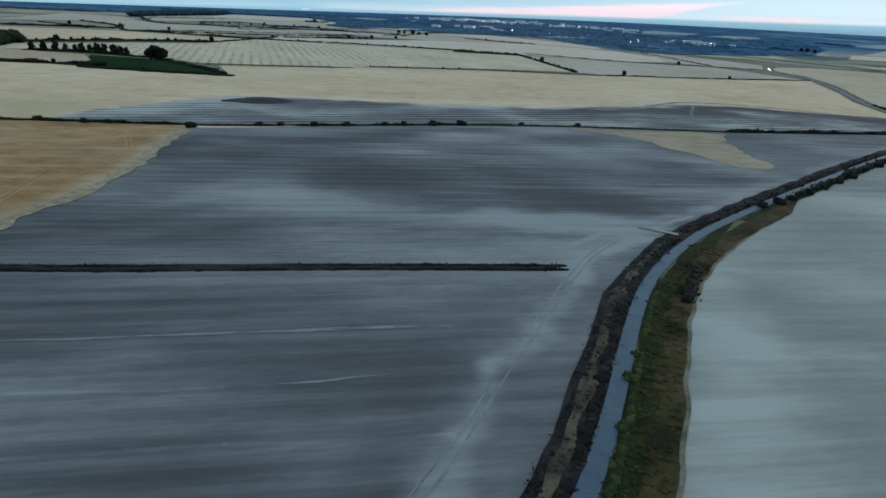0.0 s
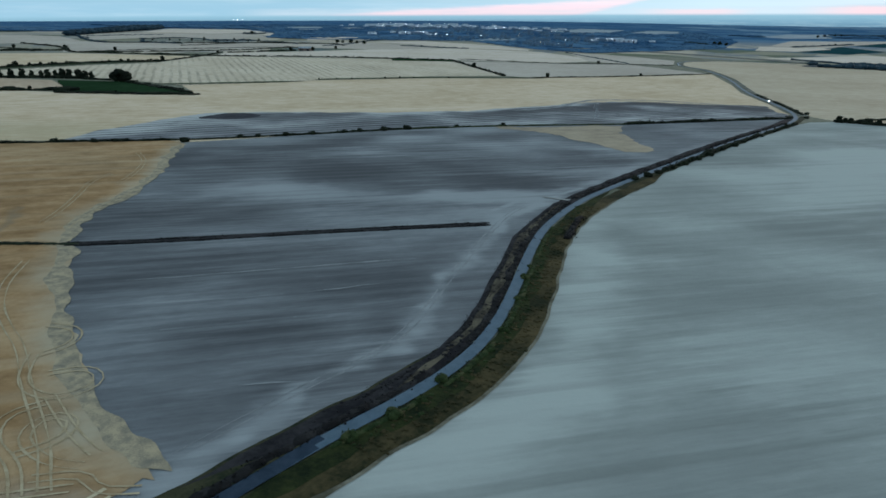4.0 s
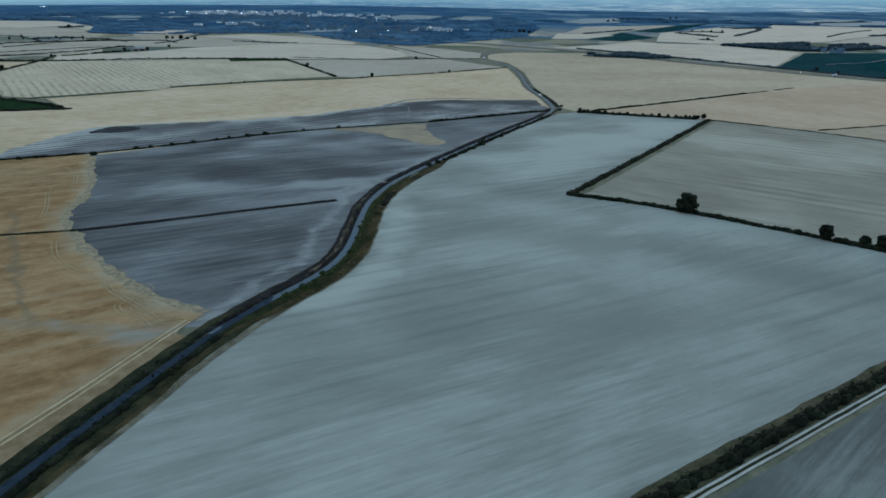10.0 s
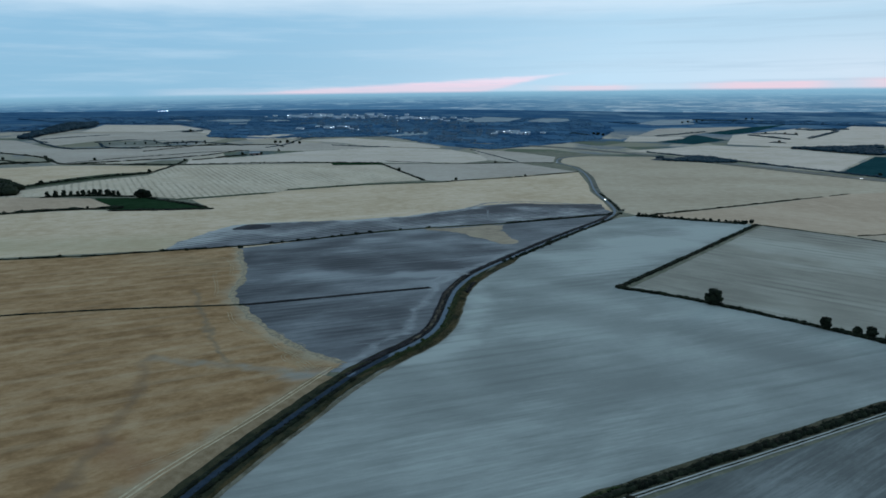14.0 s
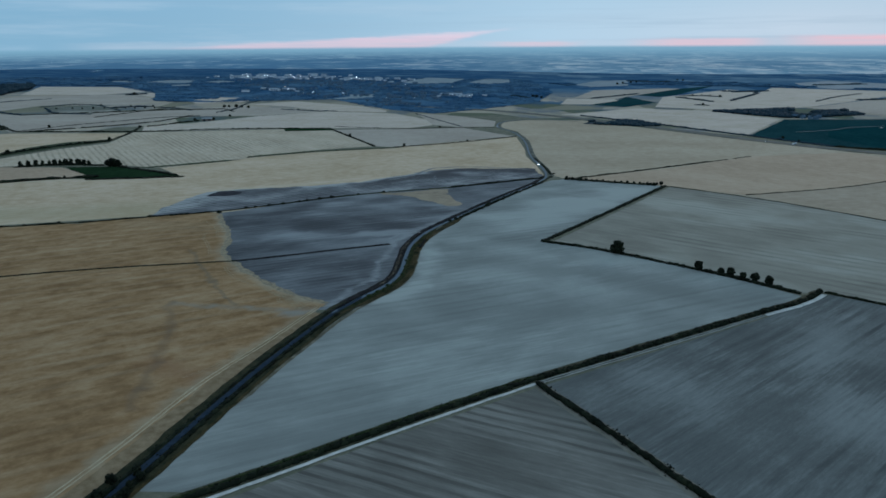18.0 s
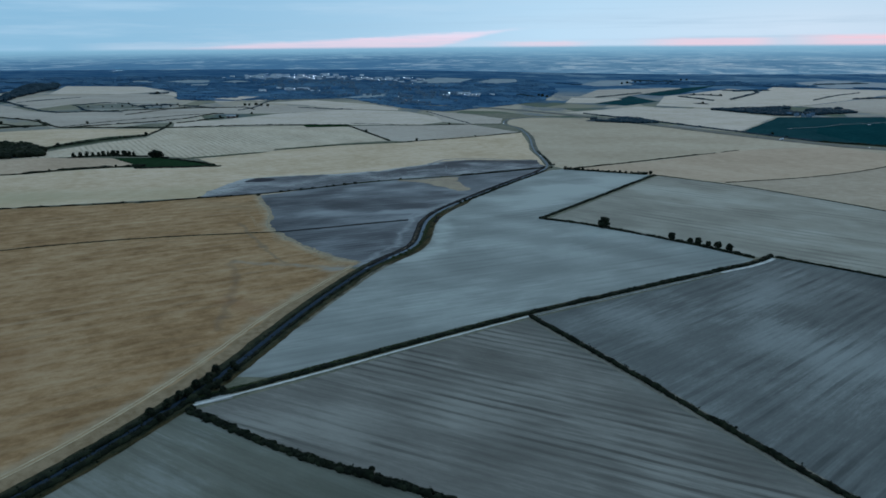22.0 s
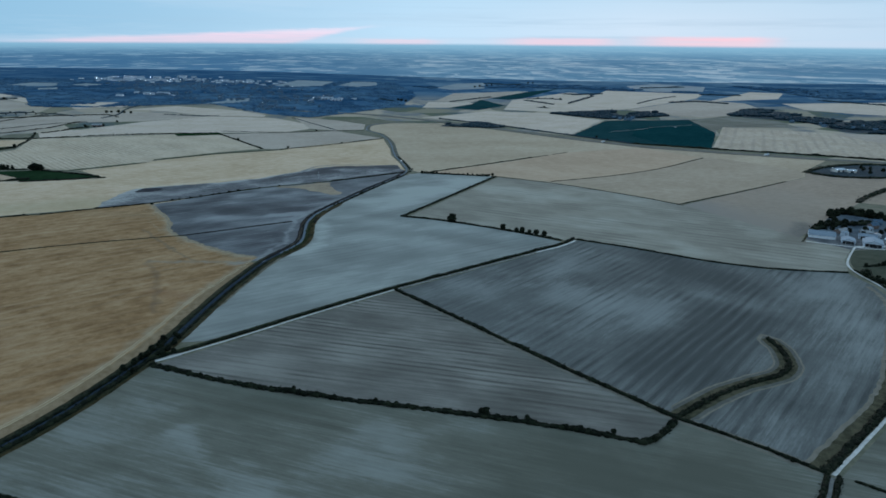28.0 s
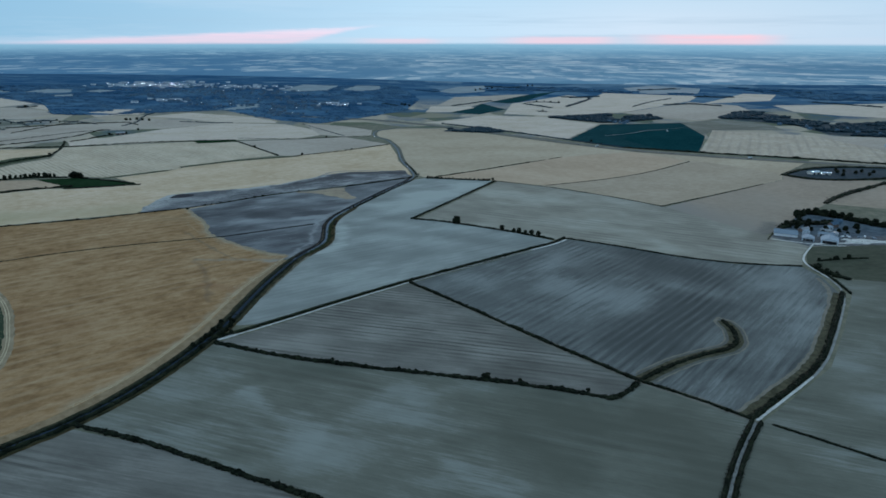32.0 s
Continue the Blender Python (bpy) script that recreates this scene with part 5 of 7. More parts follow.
def bush(size, seed, label, mat=None):
    c = Clumps(seed)
    for k in range(7):
        a = c.rng.uniform(0, 6.283)
        d = size * c.rng.uniform(0.0, 0.55)
        s = size * c.rng.uniform(0.4, 0.65)
        c.clump(math.cos(a) * d, math.sin(a) * d, s * 0.7, s, s, s * c.rng.uniform(0.7, 1.0), 10)
    return tagged(new("bush", c.mesh("bush", mat or LEAF)), label, "bush", "bushes by hedge and road")


OAK = tree(11.5, 6.4, 0.5, 1, "broad dark oak standing in the field hedge", "tree")
ROUND = tree(8.5, 3.9, 0.34, 2, "round dark tree in the field hedge", "tree")
SLIM = tree(8.5, 2.9, 0.25, 3, "slim dark poplar in a row", "tree", True)
YARD = tree(10.5, 5.2, 0.42, 4, "dense dark tree by the farmyard", "tree")
BUSH_A = bush(2.2, 7, "dark rounded bush in the long hedge")
BUSH_B = bush(1.5, 8, "green roadside bush on the verge", LEAF_DRY)


def put(model, x, y, size=1.0, turn=0.0, label="", group=""):
    """Sets a copy of the model on the land."""
    ob = copy_thing(model, Matrix.Translation((x, y, hill(x, y))) @ Matrix.Rotation(turn, 4, "Z") @ Matrix.Scale(size, 4))
    return tagged(ob, label, "", group)


def settle(model, x, y, turn=0.0, group=""):
    model.matrix_basis = Matrix.Translation((x, y, hill(x, y))) @ Matrix.Rotation(turn, 4, "Z")
    return tagged(model, "", "", group)


settle(OAK, 20, 971, 0.3, "hedgerow trees")
settle(ROUND, 84, 935, 0.0, "hedgerow trees")
for x, y, s, t in ((100, 928, 0.72, 1.0), (107, 924, 0.95, 2.2), (115, 919, 0.74, 3.0), (123, 914, 0.92, 4.1), (132, 909, 0.90, 5.0)):
    put(ROUND, x, y, s, t, "small round tree in a row over the hedge", "hedgerow trees")
settle(SLIM, -720, 1247, 0.0, "poplar row")
for k, (x, y) in enumerate(((-796, 1203), (-789, 1210), (-784, 1219), (-778, 1225), (-772, 1231), (-767, 1234), (-759, 1237), (-751, 1239), (-746, 1243), (-733, 1245), (-764, 1232), (-738, 1246), (-755, 1240), (-727, 1246))):
    put(SLIM, x, y, rng.uniform(0.9, 1.3), k * 1.1, "", "poplar row")
settle(tree(11.0, 10.5, 0.6, 9, "large broad dark tree beside a green strip", "tree"), -684, 1250, 0.0, "trees")
put(YARD, -671, 1246, 1.05, 2.0, "dark tree beside a green strip", "trees")
settle(YARD, 558, 1040, 0.0, "farm trees")
for k, (x, y, s) in enumerate(((590, 1072, 1.0), (601, 1070, 1.2), (612, 1062, 1.1), (618, 1052, 1.25), (628, 1043, 1.1), (636, 1034, 1.2), (646, 1010, 1.0), (655, 1000, 1.1), (664, 992, 0.9), (675, 985, 1.1),
                               (690, 975, 1.0), (545, 1010, 0.9), (532, 1002, 0.8), (520, 996, 0.7), (556, 1004, 0.9), (566, 998, 0.75), (548, 990, 0.6), (508, 985, 0.6))):
    put(YARD, x, y, s, k * 0.8, "", "farm trees")
for k, (x, y, s) in enumerate(((-376, 1049, 1), (-315, 1116, 1.2), (-304, 1128, 1.3), (-393, 1022, 1.2), (-368, 1056, 0.9), (-357, 1068, 1.0), (-346, 1080, 1.0), (-333, 1096, 0.9), (-326, 1104, 1.0), (-433, 996, 1.0),
                               (-425, 1003, 0.9), (-254, 1178, 1.0), (-280, 1156, 0.8), (-452, 986, 1.0), (-520, 938, 1.0), (-545, 922, 0.8), (-590, 896, 1.0))):
    (settle(BUSH_A, x, y) if not k else put(BUSH_A, x, y, s * 1.12, k * 0.9))
for k, (x, y, s) in enumerate(((-153.5, 866, 1.0), (-154.5, 876, 0.8), (-156, 886, 0.9), (-158.5, 902, 1.1), (-160, 912, 0.7), (-158, 838, 1.1), (-161, 822, 1.3), (-158.5, 829, 0.9), (-165, 812, 1.2), (-153, 855, 0.8), (-161.8, 932, 0.7))):
    (settle(BUSH_B, x + 0.9, y) if not k else put(BUSH_B, x + 0.9, y, s, k * 0.9))
for k, (x, y, s) in enumerate(((-147, 1050, 1.2), (-142, 1060, 1.4), (-138, 1070, 1.2), (-133, 1086, 1.3), (-128, 1100, 1.3), (-122, 1118, 1.2), (-117, 1134, 1.4), (-111, 1156, 1.2), (-104, 1176, 1.4), (-99, 1194, 1.0), (-88, 1226, 1.0),
                               (-80, 1252, 0.8), (-181, 727, 0.9), (-52, 1350, 1.2), (-50, 1380, 1.2), (-56, 1400, 1.0), (-62, 1422, 0.9))):
    put(BUSH_A, x, y, s * 0.85, k * 1.3, "dark bush beside the country road")
for k, (x, y, s) in enumerate(((-211, 527, 0.45), (-194, 576, 0.36), (-203, 549, 0.5), (-207, 536, 0.5), (-193, 560, 0.42), (-203, 524, 0.42), (-193, 551, 0.42), (-199, 563, 0.42), (-188, 557, 0.38), (-203, 577, 0.48), (-201, 566, 0.55), (-204, 558, 0.5), (-197, 585, 0.42), (-193, 582, 0.40), (-206, 545, 0.5), (-192, 570, 0.45))):
    put(YARD, x, y, s, k * 1.7, "dense dark roadside tree at the track's end", "roadside trees")
for k, (x, y, s) in enumerate(((-30, 1338, 0.5), (-22, 1340, 0.4), (88, 1326, 0.45), (98, 1330, 0.55), (80, 1330, 0.4), (-10, 1337, 0.35), (45, 1332, 0.35), (62, 1330, 0.38), (12, 1335, 0.33), (28, 1333, 0.3), (-26, 1339, 0.38), (-16, 1339, 0.33), (-3, 1337, 0.4), (5, 1336, 0.3), (20, 1334, 0.38), (36, 1333, 0.34), (53, 1331, 0.42), (70, 1330, 0.36), (75, 1329, 0.3), (92, 1328, 0.42), (84, 1329, 0.36))):
    put(ROUND, x, y, s * 1.3, k * 1.2, "small dark tree along the field end", "field end trees")
for k, (x, y, s) in enumerate(((35, 480, 0.7), (32, 482, 0.5), (60, 475, 0.5), (110, 462, 0.45), (-35, 493, 0.4), (133, 455, 0.5), (205, 437, 0.4), (-90, 506, 0.4), (118, 521, 0.4), (448, 775, 0.7), (455, 765, 0.7), (462, 757, 0.6))):
    put(ROUND, x, y, s, k * 1.2, "small bushy tree grown up in the hedge", "hedgerow trees")

# ---- hedges and lines further out ----
FAR_HEDGES = (
    ([(-800, 1200), (-772, 1229), (-740, 1244), (-700, 1250)], 5, 3.0, 0.0), ([(-665, 1244), (-608, 1228), (-560, 1210)], 6, 3.2, 0.0),
    ([(-31, 1340), (91, 1327)], 5, 3.0, 0.0), ([(-27, 1342), (119, 1493), (200, 1580)], 3, 2.0, 0.3), ([(200, 1580), (293, 1678)], 2, 1.2, 0.3), ([(103, 1328), (214, 1268), (315, 1178), (372, 1114)], 2.0, 1.0, 0.0),
    ([(201, 1290), (340, 1375), (454, 1474), (596, 1639)], 2.2, 1.1, 0.0), ([(366, 1118), (537, 1256), (640, 1344)], 2.2, 1.2, 0.15),
    ([(-897, 1644), (-785, 1740), (-659, 1806), (-561, 1845)], 4, 2.4, 0.3), ([(-548, 1819), (-464, 1700), (-386, 1590)], 4, 2.6, 0.15),
    ([(-908, 1262), (-905, 1327), (-899, 1408), (-864, 1486)], 6, 3.5, 0.1), ([(-862, 1484), (-908, 1625), (-962, 1739)], 4, 2.2, 0.0), ([(-470, 2300), (-370, 2134), (-287, 1999)], 3, 2.0, 0.0),
    ([(-565, 1885), (-405, 1901), (-285, 1984), (-215, 2020)], 3, 1.6, 0.0), ([(-351, 1587), (-251, 1692), (-145, 1846)], 3, 1.5, 0.0), ([(-905, 1640), (-1097, 1560), (-1130, 1560), (-1250, 1660), (-1445, 1715)], 5, 3.0, 0.0),
    ([(-1100, 1572), (-986, 1788), (-992, 2000)], 4, 2.5, 0.2), ([(-1373, 1859), (-1034, 2230), (-951, 2146)], 5, 3.0, 0.25), ([(-1826, 2170), (-1501, 1917), (-1373, 1859)], 6, 4.0, 0.0), ([(-1466, 2056), (-1334, 1919), (-1241, 1938)], 6, 3.5, 0.2),
    ([(-1121, 1578), (-1106, 1704), (-1074, 1803), (-1034, 1932), (-970, 1999)], 3.5, 1.6, 0.15), ([(-1290, 1400), (-1242, 1461), (-1214, 1523), (-1172, 1583)], 9, 4.0, 0.0), ([(-1347, 1572), (-1277, 1579), (-1178, 1535)], 5, 2.4, 0.2), ([(-1287, 1688), (-1178, 1591)], 5, 2.6, 0.1),
    ([(-1841, 2160), (-1608, 2022)], 5, 2.6, 0.2), ([(-1742, 2134), (-1743, 2273), (-1719, 2382)], 5, 2.4, 0.2), ([(-1505, 2087), (-1501, 2195), (-1436, 2220), (-1241, 2061)], 5, 2.6, 0.1), ([(-1179, 1872), (-1178, 2040), (-1172, 2217)], 4, 2.0, 0.2), ([(-981, 2106), (-982, 2219), (-1045, 2401), (-1062, 2575)], 5, 2.6, 0.1),
    ([(1100, 3427), (1254, 3510), (1350, 3392)], 16, 7.0, 0.1), ([(1447, 3970), (1647, 3950)], 22, 8.0, 0.0), ([(2057, 4428), (2276, 4301)], 20, 8.0, 0.1), ([(1254, 4491), (1554, 4633)], 22, 8.0, 0.1), ([(288, 4629), (653, 4580)], 22, 8.0, 0.1), ([(1932, 3640), (2115, 3365)], 20, 8.0, 0.1), ([(699, 3811), (878, 3929)], 16, 7.0, 0.2), ([(46, 3191), (251, 3546)], 10, 5.0, 0.2),
    ([(668, 1164), (716, 1216), (798, 1285), (902, 1368)], 9, 5.0, 0.0), ([(-1, 2425), (120, 2319), (212, 2232), (372, 2040), (500, 1880)], 8, 4.0, 0.0), ([(500, 1880), (683, 1798), (869, 1728), (1063, 1627), (1200, 1570)], 7, 4.5, 0.0),
    ([(665, 3856), (853, 3888), (579, 3263)], 12, 6.0, 0.1), ([(390, 3387), (497, 3186)], 12, 6.0, 0.1), ([(470, 812), (500, 820)], 3.5, 2.5, 0.1), ([(508, 822), (540, 828)], 3.5, 2.5, 0.1),
    ([(-944, 1737), (-928, 1784), (-927, 1834), (-909, 1888)], 5, 3.0, 0.25), ([(-1314, 2130), (-1282, 2177), (-1235, 2207)], 6, 4.0, 0.3), ([(-1605, 2618), (-1573, 2682)], 8, 6.0, 0.2), ([(-1222, 2200), (-1118, 2168), (-1072, 2132)], 5, 3.0, 0.1),
    ([(-862, 2268), (-757, 2252), (-696, 2276)], 6, 3.0, 0.1), ([(420, 3469), (512, 3512), (580, 3465)], 8, 5.0, 0.3), ([(405, 3001), (446, 2991)], 7, 5.0, 0.2), ([(909, 3323), (1067, 3602), (1251, 3835)], 8, 4.0, 0.2), ([(-270, 3170), (-233, 3137), (-200, 3084)], 12, 7.0, 0.1),
    ([(-1000, 885), (-900, 945), (-820, 1010), (-791, 1036), (-758, 1063)], 4, 1.6, 0.2), ([(-758, 1063), (-727, 1107), (-684, 1144), (-650, 1166)], 7, 3.6, 0.05), ([(-647, 1148), (-597, 1171), (-545, 1203)], 6, 2.6, 0.0))
for line in ([(-640, 1246), (-612, 1272), (-581, 1314), (-540, 1366)], [(-545, 1392), (-472, 1481), (-427, 1520), (-352, 1580), (-330, 1592)]):
    ribbon("grass_margin", line, 6.0, 6.0, mottle("green_field_margin", (0.024, 0.040, 0.020), (0.058, 0.074, 0.040), 0.05, bump=0.3), 0.50, "dull green grass margin below the striped straw", "verge", wobble=1.5, taper=25.0)
for k, (line, w, h, gap) in enumerate(FAR_HEDGES):
    # hedges starting past 2000 m take the haze-tinted leaf
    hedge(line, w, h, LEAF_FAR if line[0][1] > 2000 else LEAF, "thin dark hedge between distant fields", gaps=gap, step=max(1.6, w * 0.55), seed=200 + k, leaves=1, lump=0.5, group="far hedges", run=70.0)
for k in range(46):
    line = FAR_HEDGES[rng.randrange(8, len(FAR_HEDGES))][0]
    i = rng.randrange(len(line) - 1)
    f = rng.random()
    put(ROUND, line[i][0] + (line[i + 1][0] - line[i][0]) * f, line[i][1] + (line[i + 1][1] - line[i][1]) * f, rng.uniform(0.4, 0.9), k * 1.0, "dark tree in a distant hedge", "far trees")
for line, gap, small, large in (([(-897, 1644), (-785, 1740), (-659, 1806), (-561, 1845)], 13.0, 0.22, 0.42), ([(-548, 1819), (-464, 1700), (-386, 1590)], 12.0, 0.25, 0.45),
                                ([(-908, 1262), (-905, 1327), (-899, 1408), (-864, 1486)], 11.0, 0.30, 0.62), ([(-545, 1385), (-472, 1474), (-427, 1513)], 20.0, 0.18, 0.30),
                                ([(-758, 1063), (-727, 1107), (-684, 1144), (-650, 1166)], 10.0, 0.25, 0.50), ([(-1418, 2030), (-1300, 2110), (-1180, 2160)], 24.0, 0.4, 0.8)):
    for (x0, y0), (x1, y1) in zip(line, line[1:]):
        count = max(1, int(math.hypot(x1 - x0, y1 - y0) / gap))
        for k in range(count):
            f = (k + rng.uniform(0.0, 0.9)) / count
            put(ROUND, x0 + (x1 - x0) * f, y0 + (y1 - y0) * f, rng.uniform(small, large), k * 1.1, "small dark tree grown up in a field hedge", "far hedgerow trees")
for k, (x, y, s) in enumerate(((-882, 1906, 1.1), (-894, 2013, 0.8), (-918, 1885, 0.9), (-905, 1868, 0.7), (-1039, 2260, 1.2), (-1028, 2268, 1.0), (-1011, 2278, 1.3), (-990, 2272, 1.0), (-966, 2266, 1.1), (-1590, 2640, 1.3), (-188, 3149, 1.4), (-172, 3122, 1.6), (-152, 3098, 1.3),
                               (195, 4237, 1.5), (229, 4323, 1.6), (276, 4386, 1.5), (310, 4440, 1.5), (433, 2000, 0.9), (577, 4790, 1.5), (610, 4800, 1.5), (468, 3492, 1.2), (540, 3490, 1.2), (575, 3468, 1.3), (430, 2994, 1.2))):
    put(OAK, x, y, s * 0.65, k * 0.9, "dark spreading tree among distant fields", "far trees")

# ---- distant fields ----
FAR_FIELDS = (
    ([(-877, 1159), (-882, 1240), (-872, 1373), (-847, 1462), (-905, 1626), (-650, 1795), (-554, 1824), (-389, 1588), (-459, 1517), (-540, 1403), (-540, 1365), (-611, 1256), (-708, 1262), (-816, 1203)], STRIPED, "field of pale straw laid in curving swaths"),
    ([(-902, 1649), (-957, 1741), (-898, 1828), (-832, 2057), (-719, 2264), (-522, 2271), (-385, 2126), (-361, 2007), (-405, 1905), (-560, 1853), (-656, 1808)], BEIGE_PALE, "long pale straw field on the rise"),
    ([(-664, 1812), (-565, 1858), (-544, 1813), (-632, 1757)], DARK_CROP, "small dark green strip of crop"),
    ([(-550, 1826), (-405, 1895), (-285, 1980), (-150, 1850), (-254, 1716), (-350, 1589), (-383, 1591)], TAN_HAZED, "greyish tan stubble field"),
    ([(-400, 2120), (-360, 2010), (-285, 1988), (-215, 2030), (-225, 2170), (-335, 2274), (-468, 2305)], TAN_HAZED, "tan stubble field by the bending road"),
    ([(-1236, 1353), (-1172, 1436), (-1107, 1527), (-905, 1613), (-865, 1501), (-905, 1417), (-916, 1277), (-1025, 1280), (-1128, 1252)], BEIGE, "straw stubble field below a hedge"),
    ([(-1447, 1552), (-1445, 1727), (-1260, 1659), (-1124, 1547), (-1097, 1572), (-986, 1788), (-992, 2000), (-951, 2146), (-1034, 2230), (-1373, 1859), (-1464, 1875), (-1769, 2071), (-1991, 2064)], TAN_HAZED, "straw field on the hillside"),
    ([(-1120, 2175), (-1020, 2333), (-858, 2306), (-732, 2245), (-840, 2060), (-960, 1990)], TAN_HAZED, "grey straw field before the town"),
    ([(-1466, 2056), (-1450, 2202), (-1261, 2083), (-1241, 1938), (-1334, 1919)], GREY_STUBBLE, "small grey field"),
    ([(-1952, 2513), (-2268, 2986), (-1932, 3044), (-1645, 2798), (-1702, 2588)], BEIGE_PALE, "pale straw field below woods"),
    ([(-1630, 2678), (-1596, 2754), (-1401, 2584), (-1397, 2514)], BEIGE_PALE, "sliver of pale straw field"),
    ([(-1826, 2170), (-1889, 2439), (-1630, 2638), (-1373, 2473), (-1347, 2247), (-1543, 2133), (-1501, 1917)], TAN_HAZED, "tan stubble field on the far slope"),
    ([(-1236, 2422), (-1238, 2537), (-1171, 2623), (-1086, 2496), (-1186, 2353)], BEIGE_PALE, "sliver of pale straw field"),
    ([(-1030, 2401), (-942, 2571), (-680, 2469), (-569, 2355), (-559, 2299), (-739, 2266), (-881, 2363)], BEIGE_PALE, "pale straw field before the town"),
    ([(-925, 2750), (-893, 2841), (-776, 2944), (-769, 2765)], BEIGE_PALE, "sliver of pale straw field by the town"),
    ([(-647, 1148), (-737, 1221), (-664, 1252), (-608, 1230), (-545, 1205), (-597, 1173)], DARK_CROP, "dark green triangle of crop"),
    ([(-900, 1145), (-842, 1188), (-740, 1218), (-659, 1168), (-690, 1142), (-727, 1105), (-760, 1062), (-820, 1010), (-1000, 888), (-1000, 1060)], TAN_R, "reddish stubble field below the poplars"),
    ([(370, 2033), (575, 2518), (900, 2611), (837, 2190), (679, 1805), (505, 1890)], GREEN_CROP, "dark green crop beyond the main road"),
    ([(684, 1810), (927, 2368), (1203, 2219), (1216, 1872), (1116, 1640), (875, 1745)], STREAKED, "striped pale straw field beyond the main road"),
    ([(201, 2240), (60, 2370), (-64, 2450), (177, 2765), (403, 2765), (564, 2516), (370, 2053)], BEIGE_PALE, "pale straw field beyond the main road"),
    ([(30, 2867), (132, 3102), (185, 3353), (275, 3065), (144, 2806)], GREEN_CROP, "small dark green field"),
    ([(235, 3452), (494, 4014), (693, 4295), (406, 3530), (317, 3387)], GREEN_CROP, "long dark green field"),
    ([(-74, 2838), (-55, 3125), (128, 3177), (138, 3104), (36, 2881)], BEIGE_PALE, "pale straw field"),
    ([(331, 3373), (717, 4016), (814, 3820), (969, 4220), (1481, 4043), (1305, 3683), (773, 3004), (411, 2815), (251, 2856)], BEIGE_PALE, "broad pale straw field on the far rise"),
    ([(-30, 3180), (60, 3700), (420, 4000), (490, 4010), (230, 3450), (190, 3355), (130, 3180)], TAN_HAZED, "tan field on the far rise"),
    ([(770, 2990), (1285, 3626), (1453, 3430), (1381, 3064), (1111, 2777), (991, 2708), (896, 2815)], TAN_HAZED, "tan stubble field between woods"),
    ([(1309, 3521), (1827, 4249), (1986, 4163), (1753, 3732)], BEIGE_PALE, "pale straw field between woods"),
    ([(1634, 3441), (2272, 3571), (1920, 2787), (1685, 2948), (1578, 3117)], BEIGE_PALE, "pale straw field on the far rise"),
    ([(900, 2611), (1106, 2765), (1226, 2608), (1188, 2389), (927, 2368), (841, 2206)], MID_SOIL, "mauve-grey bare field beside woods"),
    ([(1116, 1640), (1216, 1872), (1203, 2219), (1415, 2191), (1700, 1900), (1500, 1480)], TAN_HAZED, "tan stubble field by the village"))
sheet("grass_slope", [(-897, 1255), (-884, 1375), (-861, 1484), (-876, 1520), (-920, 1452), (-929, 1378), (-921, 1287)], mottle("green_field_margin", (0.024, 0.040, 0.020), (0.058, 0.074, 0.040), 0.05, bump=0.3), 0.62, "dull green grass slope beside the striped straw", "ground", cell=60.0, edge=3.0, step=20.0, seed=5)
sheet("far_field", [(-1374, 1965), (-1269, 2078), (-1421, 2226), (-1470, 2070)], MID_SOIL, 0.66, "grey tilled field among pale stubble", "field", cell=60.0, edge=2.0, step=40.0, seed=6)
sheet("far_field", [(-1274, 2484), (-1247, 2626), (-1100, 2662), (-1079, 2444)], BEIGE_PALE, 0.67, "pale straw field before the town", "field", cell=60.0, edge=2.0, step=40.0, seed=7)
for k, (outline, mat, label) in enumerate(FAR_FIELDS):
    sheet("far_field", outline, mat, 0.30 + 0.01 * k, label, "field", cell=60.0, edge=2.0, step=40.0, seed=k)

sheet("far_field", [(585, 1850), (548, 2062), (606, 2246), (700, 2330), (836, 2436), (860, 2330), (832, 2188), (676, 1808)], stubble("dark_teal_crop", (0.005, 0.029, 0.034), (0.008, 0.040, 0.046), (0.012, 0.052, 0.058), 60, 18.0, 0.3, 8.0, spec=0.0), 0.64, "darker end of the green crop", "field", cell=60.0, edge=2.0, step=40.0, seed=77)
ribbon("crop_track", [(505, 2160), (573, 2212), (629, 2252), (677, 2324), (760, 2372), (850, 2430)], 1.1, 1.1, LANE_PALE, 0.70, "pale track through the green crop", "track", step=8.0, wobble=0.4)

# ---- main road beyond the tan fields ----
DUAL = [(-700, 2560), (-359, 2519), (-215, 2483), (-1, 2339), (186, 2153), (358, 1962), (508, 1819), (682, 1733), (870, 1653), (1039, 1590), (1155, 1544), (1500, 1400)]
ribbon("dual_verge", DUAL, 19.0, 19.0, FAR_VERGE, 0.72, "weathered verge of the main road", "verge", step=20.0, wobble=3.0)
for off in (6.5, -6.5):
    ribbon("main_road", side_points(DUAL, off), 3.8, 3.8, mottle("main_road_tarmac", (0.10, 0.105, 0.115), (0.15, 0.155, 0.165), 0.2), 0.86, "grey carriageway of the main road", "road", step=20.0)


# ---- woods ----
def inside(p, poly):
    hit, n = False, len(poly)
    for i in range(n):
        (x0, y0), (x1, y1) = poly[i], poly[(i + 1) % n]
        if (y0 > p[1]) != (y1 > p[1]) and p[0] < (x1 - x0) * (p[1] - y0) / (y1 - y0) + x0:
            hit = not hit
    return hit


